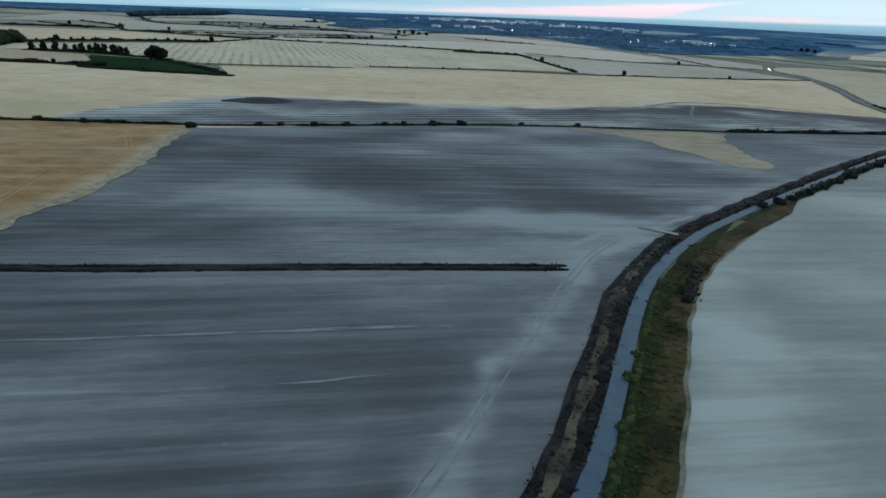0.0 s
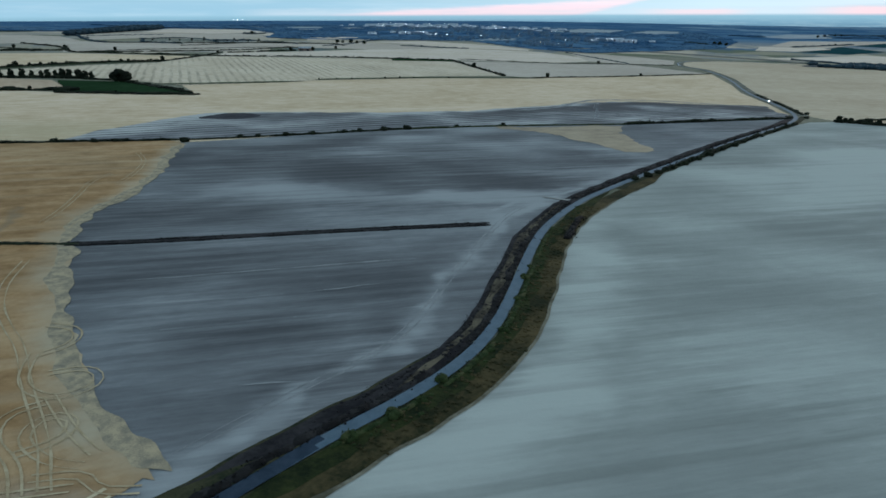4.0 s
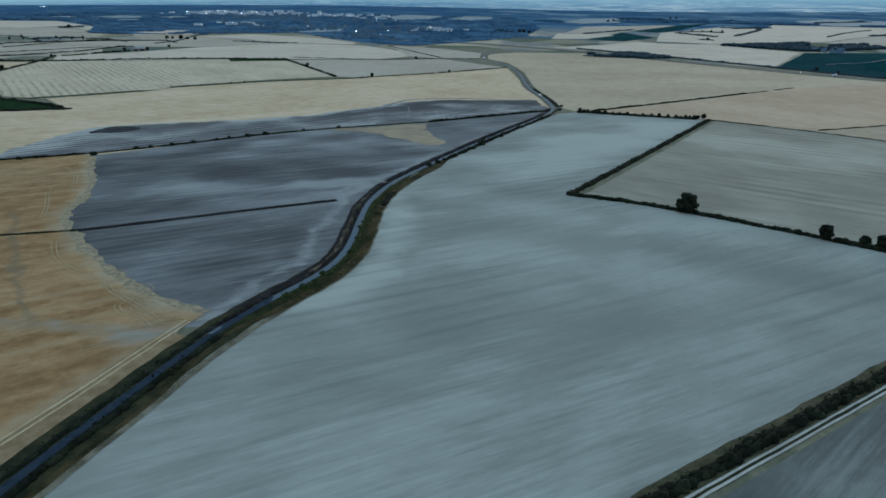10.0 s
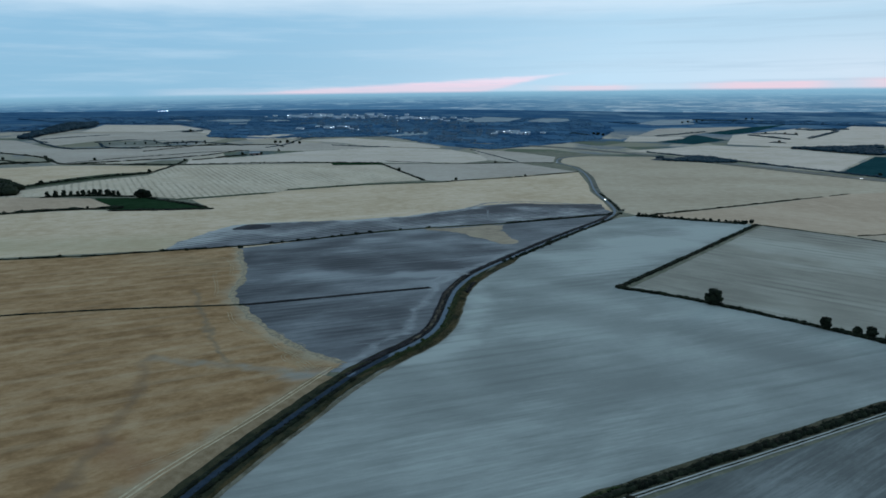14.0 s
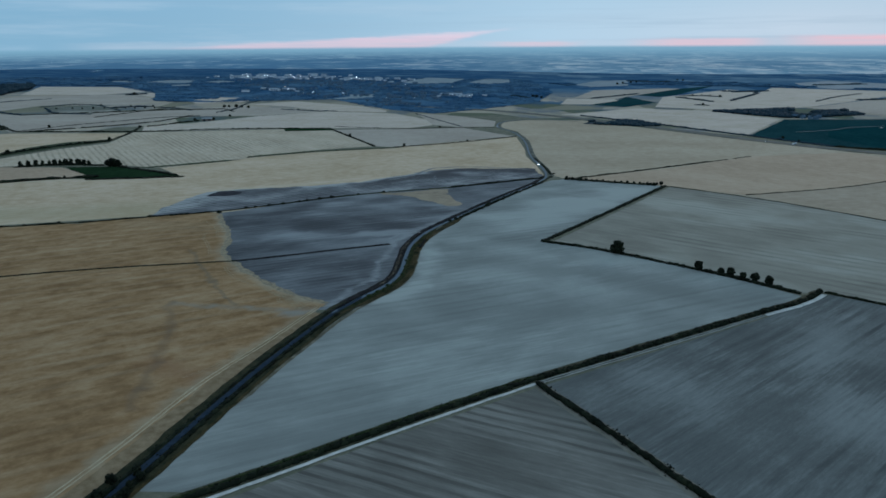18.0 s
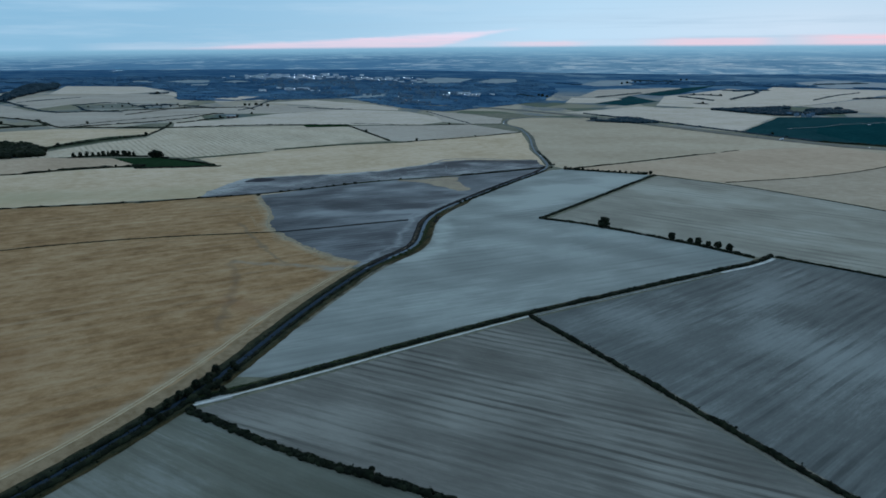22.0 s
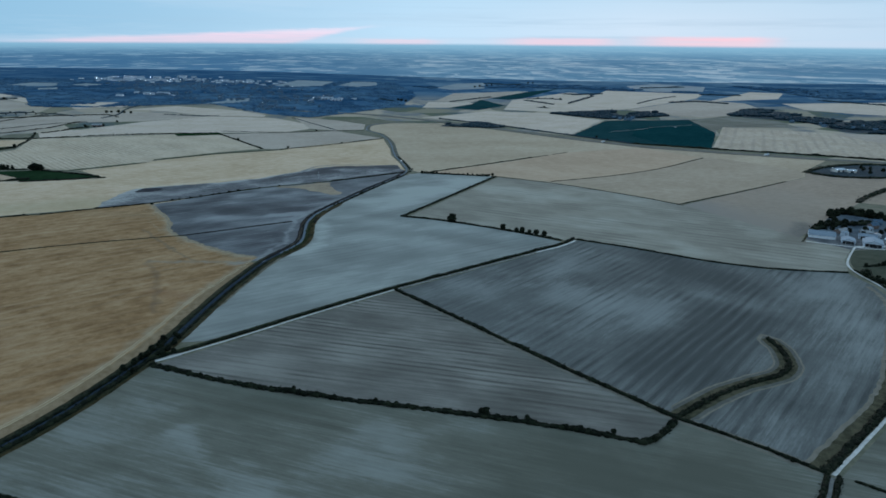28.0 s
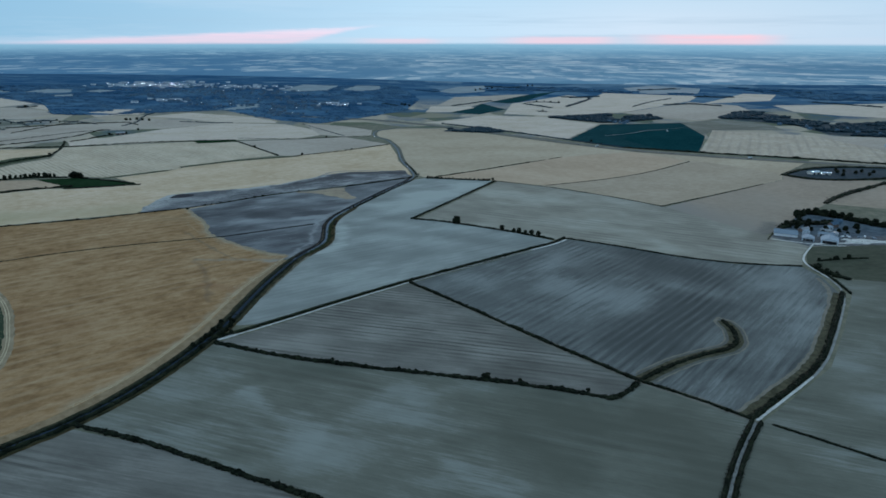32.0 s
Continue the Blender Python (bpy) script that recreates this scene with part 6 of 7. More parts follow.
def woods(poly, spacing, height, label, seed, mat=None, gaps=-0.6, floor=True, clear=(), leaf=None):
    """A wood as one canopy of many crowns with an uneven top."""
    c = Clumps(seed, ROUGH_CLUMPS if mat else None)
    wild = 1.0 if mat else 0.7
    xs, ys = [p[0] for p in poly], [p[1] for p in poly]
    y = min(ys)
    while y < max(ys):
        x = min(xs)
        while x < max(xs):
            px, py = x + c.rng.uniform(-wild, wild) * spacing, y + c.rng.uniform(-wild, wild) * spacing
            if inside((px, py), poly) and not any(inside((px, py), field) for field in clear) and noise.noise((px / 90, py / 90, seed)) > gaps:
                s = spacing * (c.rng.uniform(0.45, 1.1) if mat else c.rng.uniform(0.55, 0.85))
                h = height * (c.rng.uniform(0.45, 0.8) if mat else c.rng.uniform(0.7, 1.15))
                c.clump(px, py, hill(px, py) + h * (0.4 if mat else 0.55), s, s, h * (0.32 if mat else 0.5), 0 if mat else 2)
            x += spacing
        y += spacing
    o = (sum(xs) / len(xs), sum(ys) / len(ys), hill(sum(xs) / len(xs), sum(ys) / len(ys)))
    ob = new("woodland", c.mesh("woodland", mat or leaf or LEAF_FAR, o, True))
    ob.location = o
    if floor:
        # floor colour carries painted haze like the crowns above it
        sheet("woodland_floor", poly, HAZE_FLOOR if mat == LEAF_HAZE else WOOD_FLOOR, 0.66, "dark shaded floor of a wood, haze in its colour", "ground", cell=60.0, edge=6.0, step=40.0, seed=seed)
    return tagged(ob, label, "woodland", "", "stuff")


VALLEY_FIELDS = [[(-2257, 3401), (-2245, 3528), (-2124, 3440), (-2102, 3311)], [(-2060, 3420), (-2057, 3626), (-1919, 3629), (-1830, 3419), (-1928, 3367)], [(-1793, 3490), (-1798, 3651), (-1683, 3591), (-1687, 3434)],
                 [(-1820, 3240), (-1760, 3333), (-1697, 3199), (-1761, 3159)], [(-894, 3849), (-872, 4373), (-652, 4338), (-651, 3949), (-783, 3776)], [(-579, 4032), (-542, 4407), (-398, 4426), (-368, 4117), (-470, 3939)],
                 [(-34, 4108), (99, 4554), (281, 4740), (248, 4154), (54, 3970)], [(1202, 4677), (1473, 4958), (1720, 4681), (1547, 4243), (1241, 4179), (1169, 4410)], [(-881, 2690), (-850, 2860), (-880, 2950), (-800, 3000), (-755, 2870), (-800, 2740)]]
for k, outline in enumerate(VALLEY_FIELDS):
    sheet("valley_field", outline, HAZED_STRAW, 0.9 + 0.01 * k, "pale field among the valley woods, greyed by painted haze", "field", cell=60.0, edge=6.0, step=30.0, seed=k)
woods([(-1032, 1287), (-968, 1289), (-897, 1262), (-850, 1200), (-898, 1145), (-1060, 1120)], 8, 9, "dark wood beside the poplar row", 61, leaf=LEAF)
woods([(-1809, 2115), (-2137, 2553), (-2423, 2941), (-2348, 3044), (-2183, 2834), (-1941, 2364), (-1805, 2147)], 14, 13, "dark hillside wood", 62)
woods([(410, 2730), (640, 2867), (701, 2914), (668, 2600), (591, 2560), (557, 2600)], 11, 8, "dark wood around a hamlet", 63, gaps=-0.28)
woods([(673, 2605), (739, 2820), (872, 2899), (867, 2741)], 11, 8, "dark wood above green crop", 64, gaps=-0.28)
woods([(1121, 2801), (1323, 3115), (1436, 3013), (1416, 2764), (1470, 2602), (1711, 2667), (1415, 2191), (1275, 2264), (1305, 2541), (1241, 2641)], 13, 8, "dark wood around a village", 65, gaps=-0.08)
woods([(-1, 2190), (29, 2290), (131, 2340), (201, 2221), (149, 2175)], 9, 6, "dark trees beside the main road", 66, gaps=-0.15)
woods([(1957, 4853), (2000, 4118), (2029, 3803), (2546, 3725), (2723, 3991), (2337, 4581)], 34, 13, "dark far wood", 67, LEAF_HAZE, gaps=-0.2)
woods([(-179, 4154), (760, 4720), (1186, 4503), (1523, 4159), (986, 4295), (368, 4344), (-2, 3981)], 34, 13, "dark far wood belt", 68, LEAF_HAZE, gaps=-0.2, clear=VALLEY_FIELDS)
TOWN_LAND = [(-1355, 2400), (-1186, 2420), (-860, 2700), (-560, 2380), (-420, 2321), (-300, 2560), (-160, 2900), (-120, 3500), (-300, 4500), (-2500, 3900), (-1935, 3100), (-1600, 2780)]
woods(TOWN_LAND, 15, 6, "dark tree cover in and round the town", 69, LEAF_HAZE, gaps=-0.05, clear=VALLEY_FIELDS)
woods([(-2450, 3050), (-1940, 3110), (-2400, 3900), (-3300, 3500)], 34, 12, "dark far woods west of town", 70, LEAF_HAZE, gaps=-0.3, clear=VALLEY_FIELDS)
woods([(-3100, 2300), (-2450, 2960), (-2150, 2500), (-2500, 2100)], 30, 12, "dark far hillside woods", 71, LEAF_HAZE, gaps=-0.1)


# ---- buildings ----
def box_bm(sx, sy, sz, z0=0.0, bevel=0.0, at=(0, 0)):
    bm = bmesh.new()
    bmesh.ops.create_cube(bm, size=1.0)
    for v in bm.verts:
        v.co = (v.co.x * sx + at[0], v.co.y * sy + at[1], (v.co.z + 0.5) * sz + z0)
    if bevel:
        bmesh.ops.bevel(bm, geom=bm.edges[:], offset=bevel, segments=2, affect="EDGES")
    return bm


def gable_walls(lx, ly, eaves, ridge, thick=0.3):
    """Four walls with pointed gable ends, open inside."""
    bm = bmesh.new()
    def shell(hx, hy, dz):
        pts = [(-hx, -hy, 0), (hx, -hy, 0), (hx, hy, 0), (-hx, hy, 0), (-hx, -hy, eaves - dz), (hx, -hy, eaves - dz), (hx, hy, eaves - dz), (-hx, hy, eaves - dz), (-hx, 0, ridge - dz), (hx, 0, ridge - dz)]
        return [bm.verts.new(p) for p in pts]
    a, b = shell(lx / 2, ly / 2, 0.0), shell(lx / 2 - thick, ly / 2 - thick, 0.15)
    for v, flip in ((a, False), (b, True)):
        for f in ((0, 1, 5, 4), (2, 3, 7, 6), (1, 2, 6, 9, 5), (3, 0, 4, 8, 7)):
            bm.faces.new([v[i] for i in (f[::-1] if flip else f)])
    for i, j in ((4, 5), (6, 7)):
        bm.faces.new((a[i], a[j], b[j], b[i]))
    return bm


def roof_slopes(lx, ly, eaves, ridge, over=0.5, thick=0.25):
    """Two thick roof slopes meeting at the ridge."""
    bm = bmesh.new()
    hx, hy = lx / 2 + over, ly / 2 + over
    drop = (ridge - eaves) / (ly / 2) * over
    for s in (-1, 1):
        lo = [(-hx, s * hy, eaves - drop), (hx, s * hy, eaves - drop), (hx, s * 0.01, ridge), (-hx, s * 0.01, ridge)]
        low = [bm.verts.new(p) for p in lo]
        top = [bm.verts.new((p[0], p[1], p[2] + thick)) for p in lo]
        bm.faces.new(top if s < 0 else top[::-1])
        bm.faces.new(low[::-1] if s < 0 else low)
        for k in range(4):
            j = (k + 1) % 4
            bm.faces.new((low[k], low[j], top[j], top[k]))
    bmesh.ops.recalc_face_normals(bm, faces=bm.faces[:])
    return bm


SHEET_ROOF = mottle("weathered_roof_sheet", (0.15, 0.195, 0.25), (0.22, 0.27, 0.325), 0.12, 0.75, 0.2, 0.0, 0.0, (1, 6, 1))
SHEET_DARK = mottle("grey_roof_sheet", (0.16, 0.18, 0.20), (0.26, 0.28, 0.30), 0.15, 0.6, 0.4)
SHEET_WALL = mottle("pale_wall_sheet", (0.34, 0.41, 0.49), (0.48, 0.55, 0.62), 0.2, 0.6, 0.4)
SHEET_WHITE = mottle("white_wall_sheet", (0.56, 0.62, 0.68), (0.70, 0.74, 0.78), 0.2, 0.6, 0.4)
SHEET_PALE = mottle("pale_roof_sheet", (0.21, 0.265, 0.325), (0.30, 0.355, 0.415), 0.12, 0.75, 0.2, 0.0, 0.0, (1, 6, 1))
BRICK = mottle("brick_wall", (0.13, 0.10, 0.09), (0.20, 0.155, 0.135), 0.6)
RENDER_WALL = mottle("pale_render", (0.50, 0.49, 0.46), (0.66, 0.65, 0.62), 0.4)
# render and slate pushed bluer to match the haze painted round the town
HAZED_RENDER = mottle("hazed_render", (0.07, 0.125, 0.19), (0.13, 0.20, 0.27), 0.3)
HAZED_SLATE = mottle("hazed_blue_slate_roof", (0.045, 0.085, 0.135), (0.085, 0.13, 0.185), 0.5)
DOOR_DARK = mottle("dark_doorway", (0.015, 0.016, 0.018), (0.03, 0.032, 0.035), 0.5)
GLASS = mottle("dark_window_glass", (0.02, 0.025, 0.03), (0.04, 0.045, 0.05), 0.5, 0.1, 0.6)
STEEL = mottle("galvanised_steel", (0.30, 0.32, 0.34), (0.42, 0.44, 0.46), 1.0, 0.5, 0.5, 0.6)
LAMP_WHITE = mottle("lit_white_lamp", (0.9, 0.95, 1.0), (1.0, 1.0, 1.0), 1.0, emit=((0.80, 0.92, 1.0), 14.0))
LAMP_WARM = mottle("lit_warm_lamp", (1.0, 0.8, 0.5), (1.0, 0.85, 0.6), 1.0, emit=((1.0, 0.72, 0.46), 2.5))


def barn(lx, ly, eaves, ridge, label, wall=None, roof=None, doors=1, open_end=False):
    root = tagged(new("barn"), label, "barn", "farm buildings")
    part("wall", bm_data("wall", gable_walls(lx, ly, eaves, ridge), wall or SHEET_WALL), root)
    top = part("roof", bm_data("roof", roof_slopes(lx, ly, eaves, ridge), roof or SHEET_ROOF), root)
    part("ridge_cap", bm_data("ridge_cap", box_bm(lx + 1.1, 0.6, 0.22, ridge + 0.2, 0.05), roof or SHEET_ROOF), top)
    for k in range(doors):
        x = (k - (doors - 1) / 2) * lx / max(doors, 1)
        door = part("door", bm_data("door", box_bm(min(5.0, lx * 0.7 / doors), 0.12, eaves * 0.82, 0.0, 0.02, (x, -ly / 2 - 0.07)), DOOR_DARK), root)
        part("door_rail", bm_data("door_rail", box_bm(min(5.4, lx * 0.74 / doors), 0.16, 0.18, eaves * 0.84, 0.02, (x, -ly / 2 - 0.1)), STEEL), door)
    if open_end:
        mouth = part("doorway", bm_data("doorway", box_bm(0.14, ly * 0.82, eaves * 0.92, 0.0, 0.02, (-lx / 2 - 0.08, 0)), DOOR_DARK), root, "dark open barn front")
        for y in (-0.2, 0.2):
            part("post", bm_data("post", box_bm(0.3, 0.35, eaves * 0.92, 0.0, 0.03, (-lx / 2 - 0.22, y * ly)), STEEL), mouth)
    for sx in (-1, 1):
        part("gutter", bm_data("gutter", box_bm(lx + 0.8, 0.22, 0.16, eaves - 0.35, 0.03, (0, sx * (ly / 2 + 0.5))), STEEL), root)
    return root


def house(lx, ly, eaves, ridge, label, wall, roof, seed=0):
    root = tagged(new("house"), label, "house", "houses")
    part("wall", bm_data("wall", gable_walls(lx, ly, eaves, ridge), wall), root)
    top = part("roof", bm_data("roof", roof_slopes(lx, ly, eaves, ridge, 0.4, 0.2), roof), root)
    part("chimney", bm_data("chimney", box_bm(0.7, 0.7, 1.6, ridge - 0.4, 0.03, (lx * 0.36, 0)), BRICK), top)
    for k in (-1, 1):
        for z in (0.9, 3.2):
            part("window", bm_data("window", box_bm(1.3, 0.1, 1.2, z, 0.0, (k * lx * 0.27, -ly / 2 - 0.04)), GLASS), root)
    part("door", bm_data("door", box_bm(0.95, 0.1, 2.05, 0.0, 0.0, (0, -ly / 2 - 0.04)), DOOR_DARK), root)
    return root


def stand(ob, x, y, turn, lift=0.15):
    ob.matrix_basis = Matrix.Translation((x, y, hill(x, y) + lift)) @ Matrix.Rotation(radians(turn), 4, "Z")
    return ob


stand(barn(30, 21, 4.0, 7.8, "large pale sheet-roofed barn in the farmyard", SHEET_WHITE, SHEET_ROOF, 0), 490, 940, -24)
stand(barn(16, 15, 3.8, 6.4, "small barn with an arched dark front", SHEET_WALL, SHEET_PALE, 0, True), 509, 914, 63)
stand(barn(24, 21, 4.6, 8.0, "open-fronted pale barn beside the lane", SHEET_WALL, SHEET_PALE, 0, True), 533, 903, 62)
stand(barn(18, 10, 4.0, 6.0, "low grey-roofed cattle shed", BRICK, SHEET_DARK), 528, 962, 30)
stand(barn(15, 9, 3.6, 5.6, "low store with a grey sheet roof", BRICK, SHEET_DARK), 556, 955, -20)
stand(barn(14, 9, 3.6, 5.4, "small grey shed behind the barns", SHEET_WALL, SHEET_ROOF), 570, 975, 40)
HOUSE_A = house(13, 8.5, 5.0, 8.4, "dark farmhouse with a slate roof among trees", BRICK, HAZED_SLATE)
HOUSE_B = house(11, 8.0, 4.9, 8.0, "grey rendered house with a slate roof", HAZED_RENDER, HAZED_SLATE)
stand(barn(24, 12, 5.0, 7.5, "long dark-roofed barn among straw fields", BRICK, SHEET_DARK, 2), -893, 1898, 20, 0.3)
stand(HOUSE_A, 586, 990, 25)
stand(HOUSE_B, 604, 1010, -15)


def trailer(label, paint):
    """A farm trailer: a tub on a frame with four wheels and a drawbar."""
    root = tagged(new("trailer"), label, "trailer", "yard machinery")
    bm = box_bm(2.4, 6.2, 1.5, 0.95, 0.06)
    for v in bm.verts:
        if v.co.z > 2.0:
            v.co.x *= 1.12
    part("tub", bm_data("tub", bm, paint), root)
    part("chassis", bm_data("chassis", box_bm(1.0, 6.6, 0.25, 0.7, 0.02), STEEL), root)
    part("drawbar", bm_data("drawbar", box_bm(0.18, 2.0, 0.18, 0.68, 0.02, (0, -4.2)), STEEL), root)
    for sx in (-1, 1):
        for y in (0.9, 2.1):
            bm = bmesh.new()
            bmesh.ops.create_cone(bm, cap_ends=True, segments=12, radius1=0.5, radius2=0.5, depth=0.35, matrix=Matrix.Translation((sx * 1.05, y, 0.5)) @ Matrix.Rotation(radians(90), 4, "Y"))
            part("wheel", bm_data("wheel", bm, DOOR_DARK), root)
    return root


def silo(label):
    """A round sheet-steel grain bin with a cone roof."""
    root = tagged(new("grain_bin"), label, "silo", "farm buildings")
    for name, r0, r1, z0, z1, mat in (("shell", 2.6, 2.6, 0.0, 5.2, SHEET_WALL), ("roof", 2.8, 0.35, 5.2, 6.7, SHEET_PALE)):
        bm = bmesh.new()
        bmesh.ops.create_cone(bm, cap_ends=True, segments=24, radius1=r0, radius2=r1, depth=z1 - z0, matrix=Matrix.Translation((0, 0, (z0 + z1) / 2)))
        part(name, bm_data(name, bm, mat), root)
    part("hatch", bm_data("hatch", box_bm(0.8, 0.12, 1.4, 0.3, 0.02, (0, -2.62)), STEEL), root)
    return root


stand(barn(20, 11, 4.2, 6.4, "blue-grey lean-to shed behind the barns", SHEET_WALL, SHEET_ROOF, 2), 545, 934, -28)
stand(barn(12, 8, 3.4, 5.0, "small blue-grey implement shed", SHEET_WALL, SHEET_DARK, 1), 561, 940, 55)
stand(silo("pale steel grain bin beside the sheds"), 519, 944, 0)
stand(silo("pale steel grain bin beside the sheds"), 525.5, 946.5, 40)
for k, (x, y, a) in enumerate(((549, 915, 30), (556, 922, 75), (574, 929, 10), (588, 925, 50), (598, 930, -30), (577, 940, 80), (566, 929, -50), (606, 921, 15))):
    stand(trailer("faded blue farm trailer parked in the yard" if k % 2 else "pale grey farm trailer parked in the yard", SHEET_ROOF if k % 2 else SHEET_WHITE), x, y, a)


def heap(x, y, size, seed):
    """A spread mound of crushed chalk."""
    bm = bmesh.new()
    bmesh.ops.create_icosphere(bm, subdivisions=4, radius=1.0)
    for v in bm.verts:
        w = 1.0 + 0.3 * noise.noise(v.co * 1.6 + Vector((seed, 0, 0))) + 0.12 * noise.noise(v.co * 5.0)
        v.co = (v.co.x * size * 1.8 * w, v.co.y * size * w, max(v.co.z, -0.1) * size * 0.28 * w)
    ob = new("chalk_mound", bm_data("chalk_mound", bm, CHALK))
    ob.location = (x, y, hill(x, y) + 0.15)
    return tagged(ob, "low pale heap of crushed chalk in the yard", "heap", "yard heaps")


for k, (x, y, s) in enumerate(((570, 906, 6), (582, 912, 7), (596, 910, 6), (580, 898, 4), (610, 906, 5), (565, 918, 3.5))):
    heap(x, y, s, k)
ribbon("yard_road", [(506, 893), (560, 900), (620, 905), (720, 925)], 3.0, 3.0, CHALK, 0.30, "pale yard road by the barns", "track", wobble=0.8)

hedge([(586, 1078), (601, 1074), (620, 1056), (635, 1037), (650, 1008), (665, 990), (690, 975), (760, 950)], 10.0, 9.0, LEAF, "tall dark belt of farm trees", seed=302, step=3.2, lump=0.5, leaves=6, group="farm hedges")
hedge([(505, 982), (525, 1000), (545, 1010), (575, 1010), (600, 1020)], 14.0, 6.0, LEAF, "dark scrub and trees behind the barns", seed=303, step=3.5, lump=0.6, leaves=6, group="farm hedges")
hedge([(455, 790), (450, 768), (457, 752), (468, 742)], 7.0, 5.0, LEAF, "dark thicket at the lane bend", seed=304, step=2.5, lump=0.5, leaves=6, group="farm hedges")
ribbon("yard_edge", [(452, 912), (468, 935), (500, 985), (540, 1030)], 1.2, 1.2, DULL_VERGE, 0.24, "dark rough strip beside the yard", "verge", wobble=1.5)

sheet("farm_garden", [(503, 972), (556, 1050), (596, 1078), (640, 1028), (668, 985), (650, 940), (575, 934), (524, 944)], mottle("yard_hardstanding", (0.045, 0.062, 0.082), (0.115, 0.142, 0.168), 0.07), 0.22, "blue-grey hardstanding behind the barns", "ground", edge=3.0)
ribbon("yard_apron", [(458, 916), (478, 905), (502, 893), (520, 884), (548, 884)], 1.6, 1.6, CHALK, 0.30, "pale apron in front of the barns", "track", wobble=0.6)
for k, (x, y, s) in enumerate(((515, 990, 0.7), (529, 985, 0.75), (541, 980, 0.6), (522, 972, 0.5), (538, 962, 0.5), (548, 948, 0.45), (561, 966, 0.6), (575, 955, 0.5), (590, 965, 0.6), (600, 950, 0.5), (612, 975, 0.7), (562, 1052, 0.9), (572, 1054, 0.8), (582, 945, 0.35), (556, 938, 0.35))):
    put(YARD, x, y, s * 1.35, k * 1.1, "dark tree between the farm sheds", "farm trees")

# lit site on the hedged island
ISLE = [(735, 1459), (819, 1541), (919, 1581), (1060, 1560), (1040, 1440), (941, 1425), (840, 1395), (762, 1406)]
sheet("site_ground", ISLE, WOOD_FLOOR, 0.24, "dark hedged plot beside the main road", "ground", edge=4.0)
ribbon("site_margin", ISLE + ISLE[:1], 4.0, 4.0, STRAW_EDGE, 0.28, "bleached field edge round the hedged plot", "verge")
hedge(ISLE + ISLE[:1], 9.0, 4.0, LEAF, "dark hedge round a lit plot", seed=301, step=4.0, leaves=1)
stand(barn(24, 14, 4.5, 6.5, "white floodlit shed on a hedged plot", RENDER_WALL, SHEET_WALL, 2), 812, 1478, 20, 0.3)
stand(barn(16, 10, 4.0, 5.6, "white floodlit shed on a hedged plot", RENDER_WALL, SHEET_WALL, 1), 834, 1470, -10, 0.3)
for k, (x, y) in enumerate(((870, 1490), (890, 1500), (905, 1480), (930, 1500), (880, 1515), (950, 1490), (860, 1450), (920, 1455))):
    put(YARD, x, y, 0.8, k, "dark tree on the hedged plot", "plot trees")


def lamp_post(height, mat, label, heads=1, size=0.9):
    root = tagged(new("street_lamp"), label, "lamp", "town lamps")
    bm = bmesh.new()
    limb(bm, (0, 0, 0), (0, 0, height), 0.16, 0.09, 8)
    part("pole", bm_data("pole", bm, STEEL), root)
    for k in range(heads):
        x = (k - (heads - 1) / 2) * size * 1.4
        head = part("lamp_head", bm_data("lamp_head", box_bm(size, size * 0.8, 0.25, height, 0.04, (x, -0.4)), STEEL), root)
        part("bulb", bm_data("bulb", box_bm(size * 0.9, size * 0.7, size * 0.6, height - size * 0.62, 0.05, (x, -0.4)), mat), head, "glowing lamp glass")
    return root


POST = lamp_post(9.0, LAMP_WHITE, "tall lit street lamp in the town", 2, 0.85)
POST_WARM = lamp_post(8.0, LAMP_WARM, "warm lit street lamp in the town", 1, 0.9)
FLOOD = lamp_post(20.0, LAMP_WHITE, "tall floodlight mast with bright lamps", 3, 1.2)
SITE = lamp_post(6.0, LAMP_WHITE, "bright site lamp on a pole", 1, 0.7)
stand(FLOOD, -2917, 4198, 30, 0.0)
for k in range(1, 4):
    x, y = -2917 + k * 14, 4198 + k * 10
    copy_thing(FLOOD, Matrix.Translation((x, y, hill(x, y))))
stand(SITE, 803, 1468, 0, 0.25)
for x, y in ((820, 1463), (831, 1459), (842, 1463), (797, 1474)):
    copy_thing(SITE, Matrix.Translation((x, y, hill(x, y) + 0.25)))

# ---- the town ----
WORKS = barn(58, 34, 8.0, 10.5, "long pale lit works shed in the town", SHEET_WALL, SHEET_PALE, 3)
tagged(WORKS, "", "warehouse", "works sheds")
SHEDS = [(-1849, 3953), (-1881, 4139), (-1726, 3902), (-1819, 4200), (-1703, 4067), (-1605, 3932), (-1656, 4192), (-1522, 3954), (-1465, 3868), (-1495, 4041), (-1560, 4330), (-1480, 4300),
         (-1222, 4046), (-1164, 3962), (-1130, 4025), (-1062, 3899), (-1370, 4078), (-985, 4100), (-1215, 3021), (-1180, 3070), (-523, 3060), (-490, 3090), (-440, 3020)]
for k, (x, y) in enumerate(SHEDS):
    m = Matrix.Translation((x, y, hill(x, y) + 0.7)) @ Matrix.Rotation(rng.uniform(-0.5, 0.5), 4, "Z") @ Matrix.Diagonal((rng.uniform(0.6, 1.15), rng.uniform(0.6, 1.0), 1.0, 1.0))
    if k:
        copy_thing(WORKS, m)
    else:
        WORKS.matrix_basis = m
    for j in range(rng.choice((2, 3, 4))):
        px, py = x + rng.uniform(-40, 40), y - rng.uniform(22, 40)
        mm = Matrix.Translation((px, py, hill(px, py) + 0.62))
        if k or j:
            copy_thing(POST, mm)
        else:
            POST.matrix_basis = mm
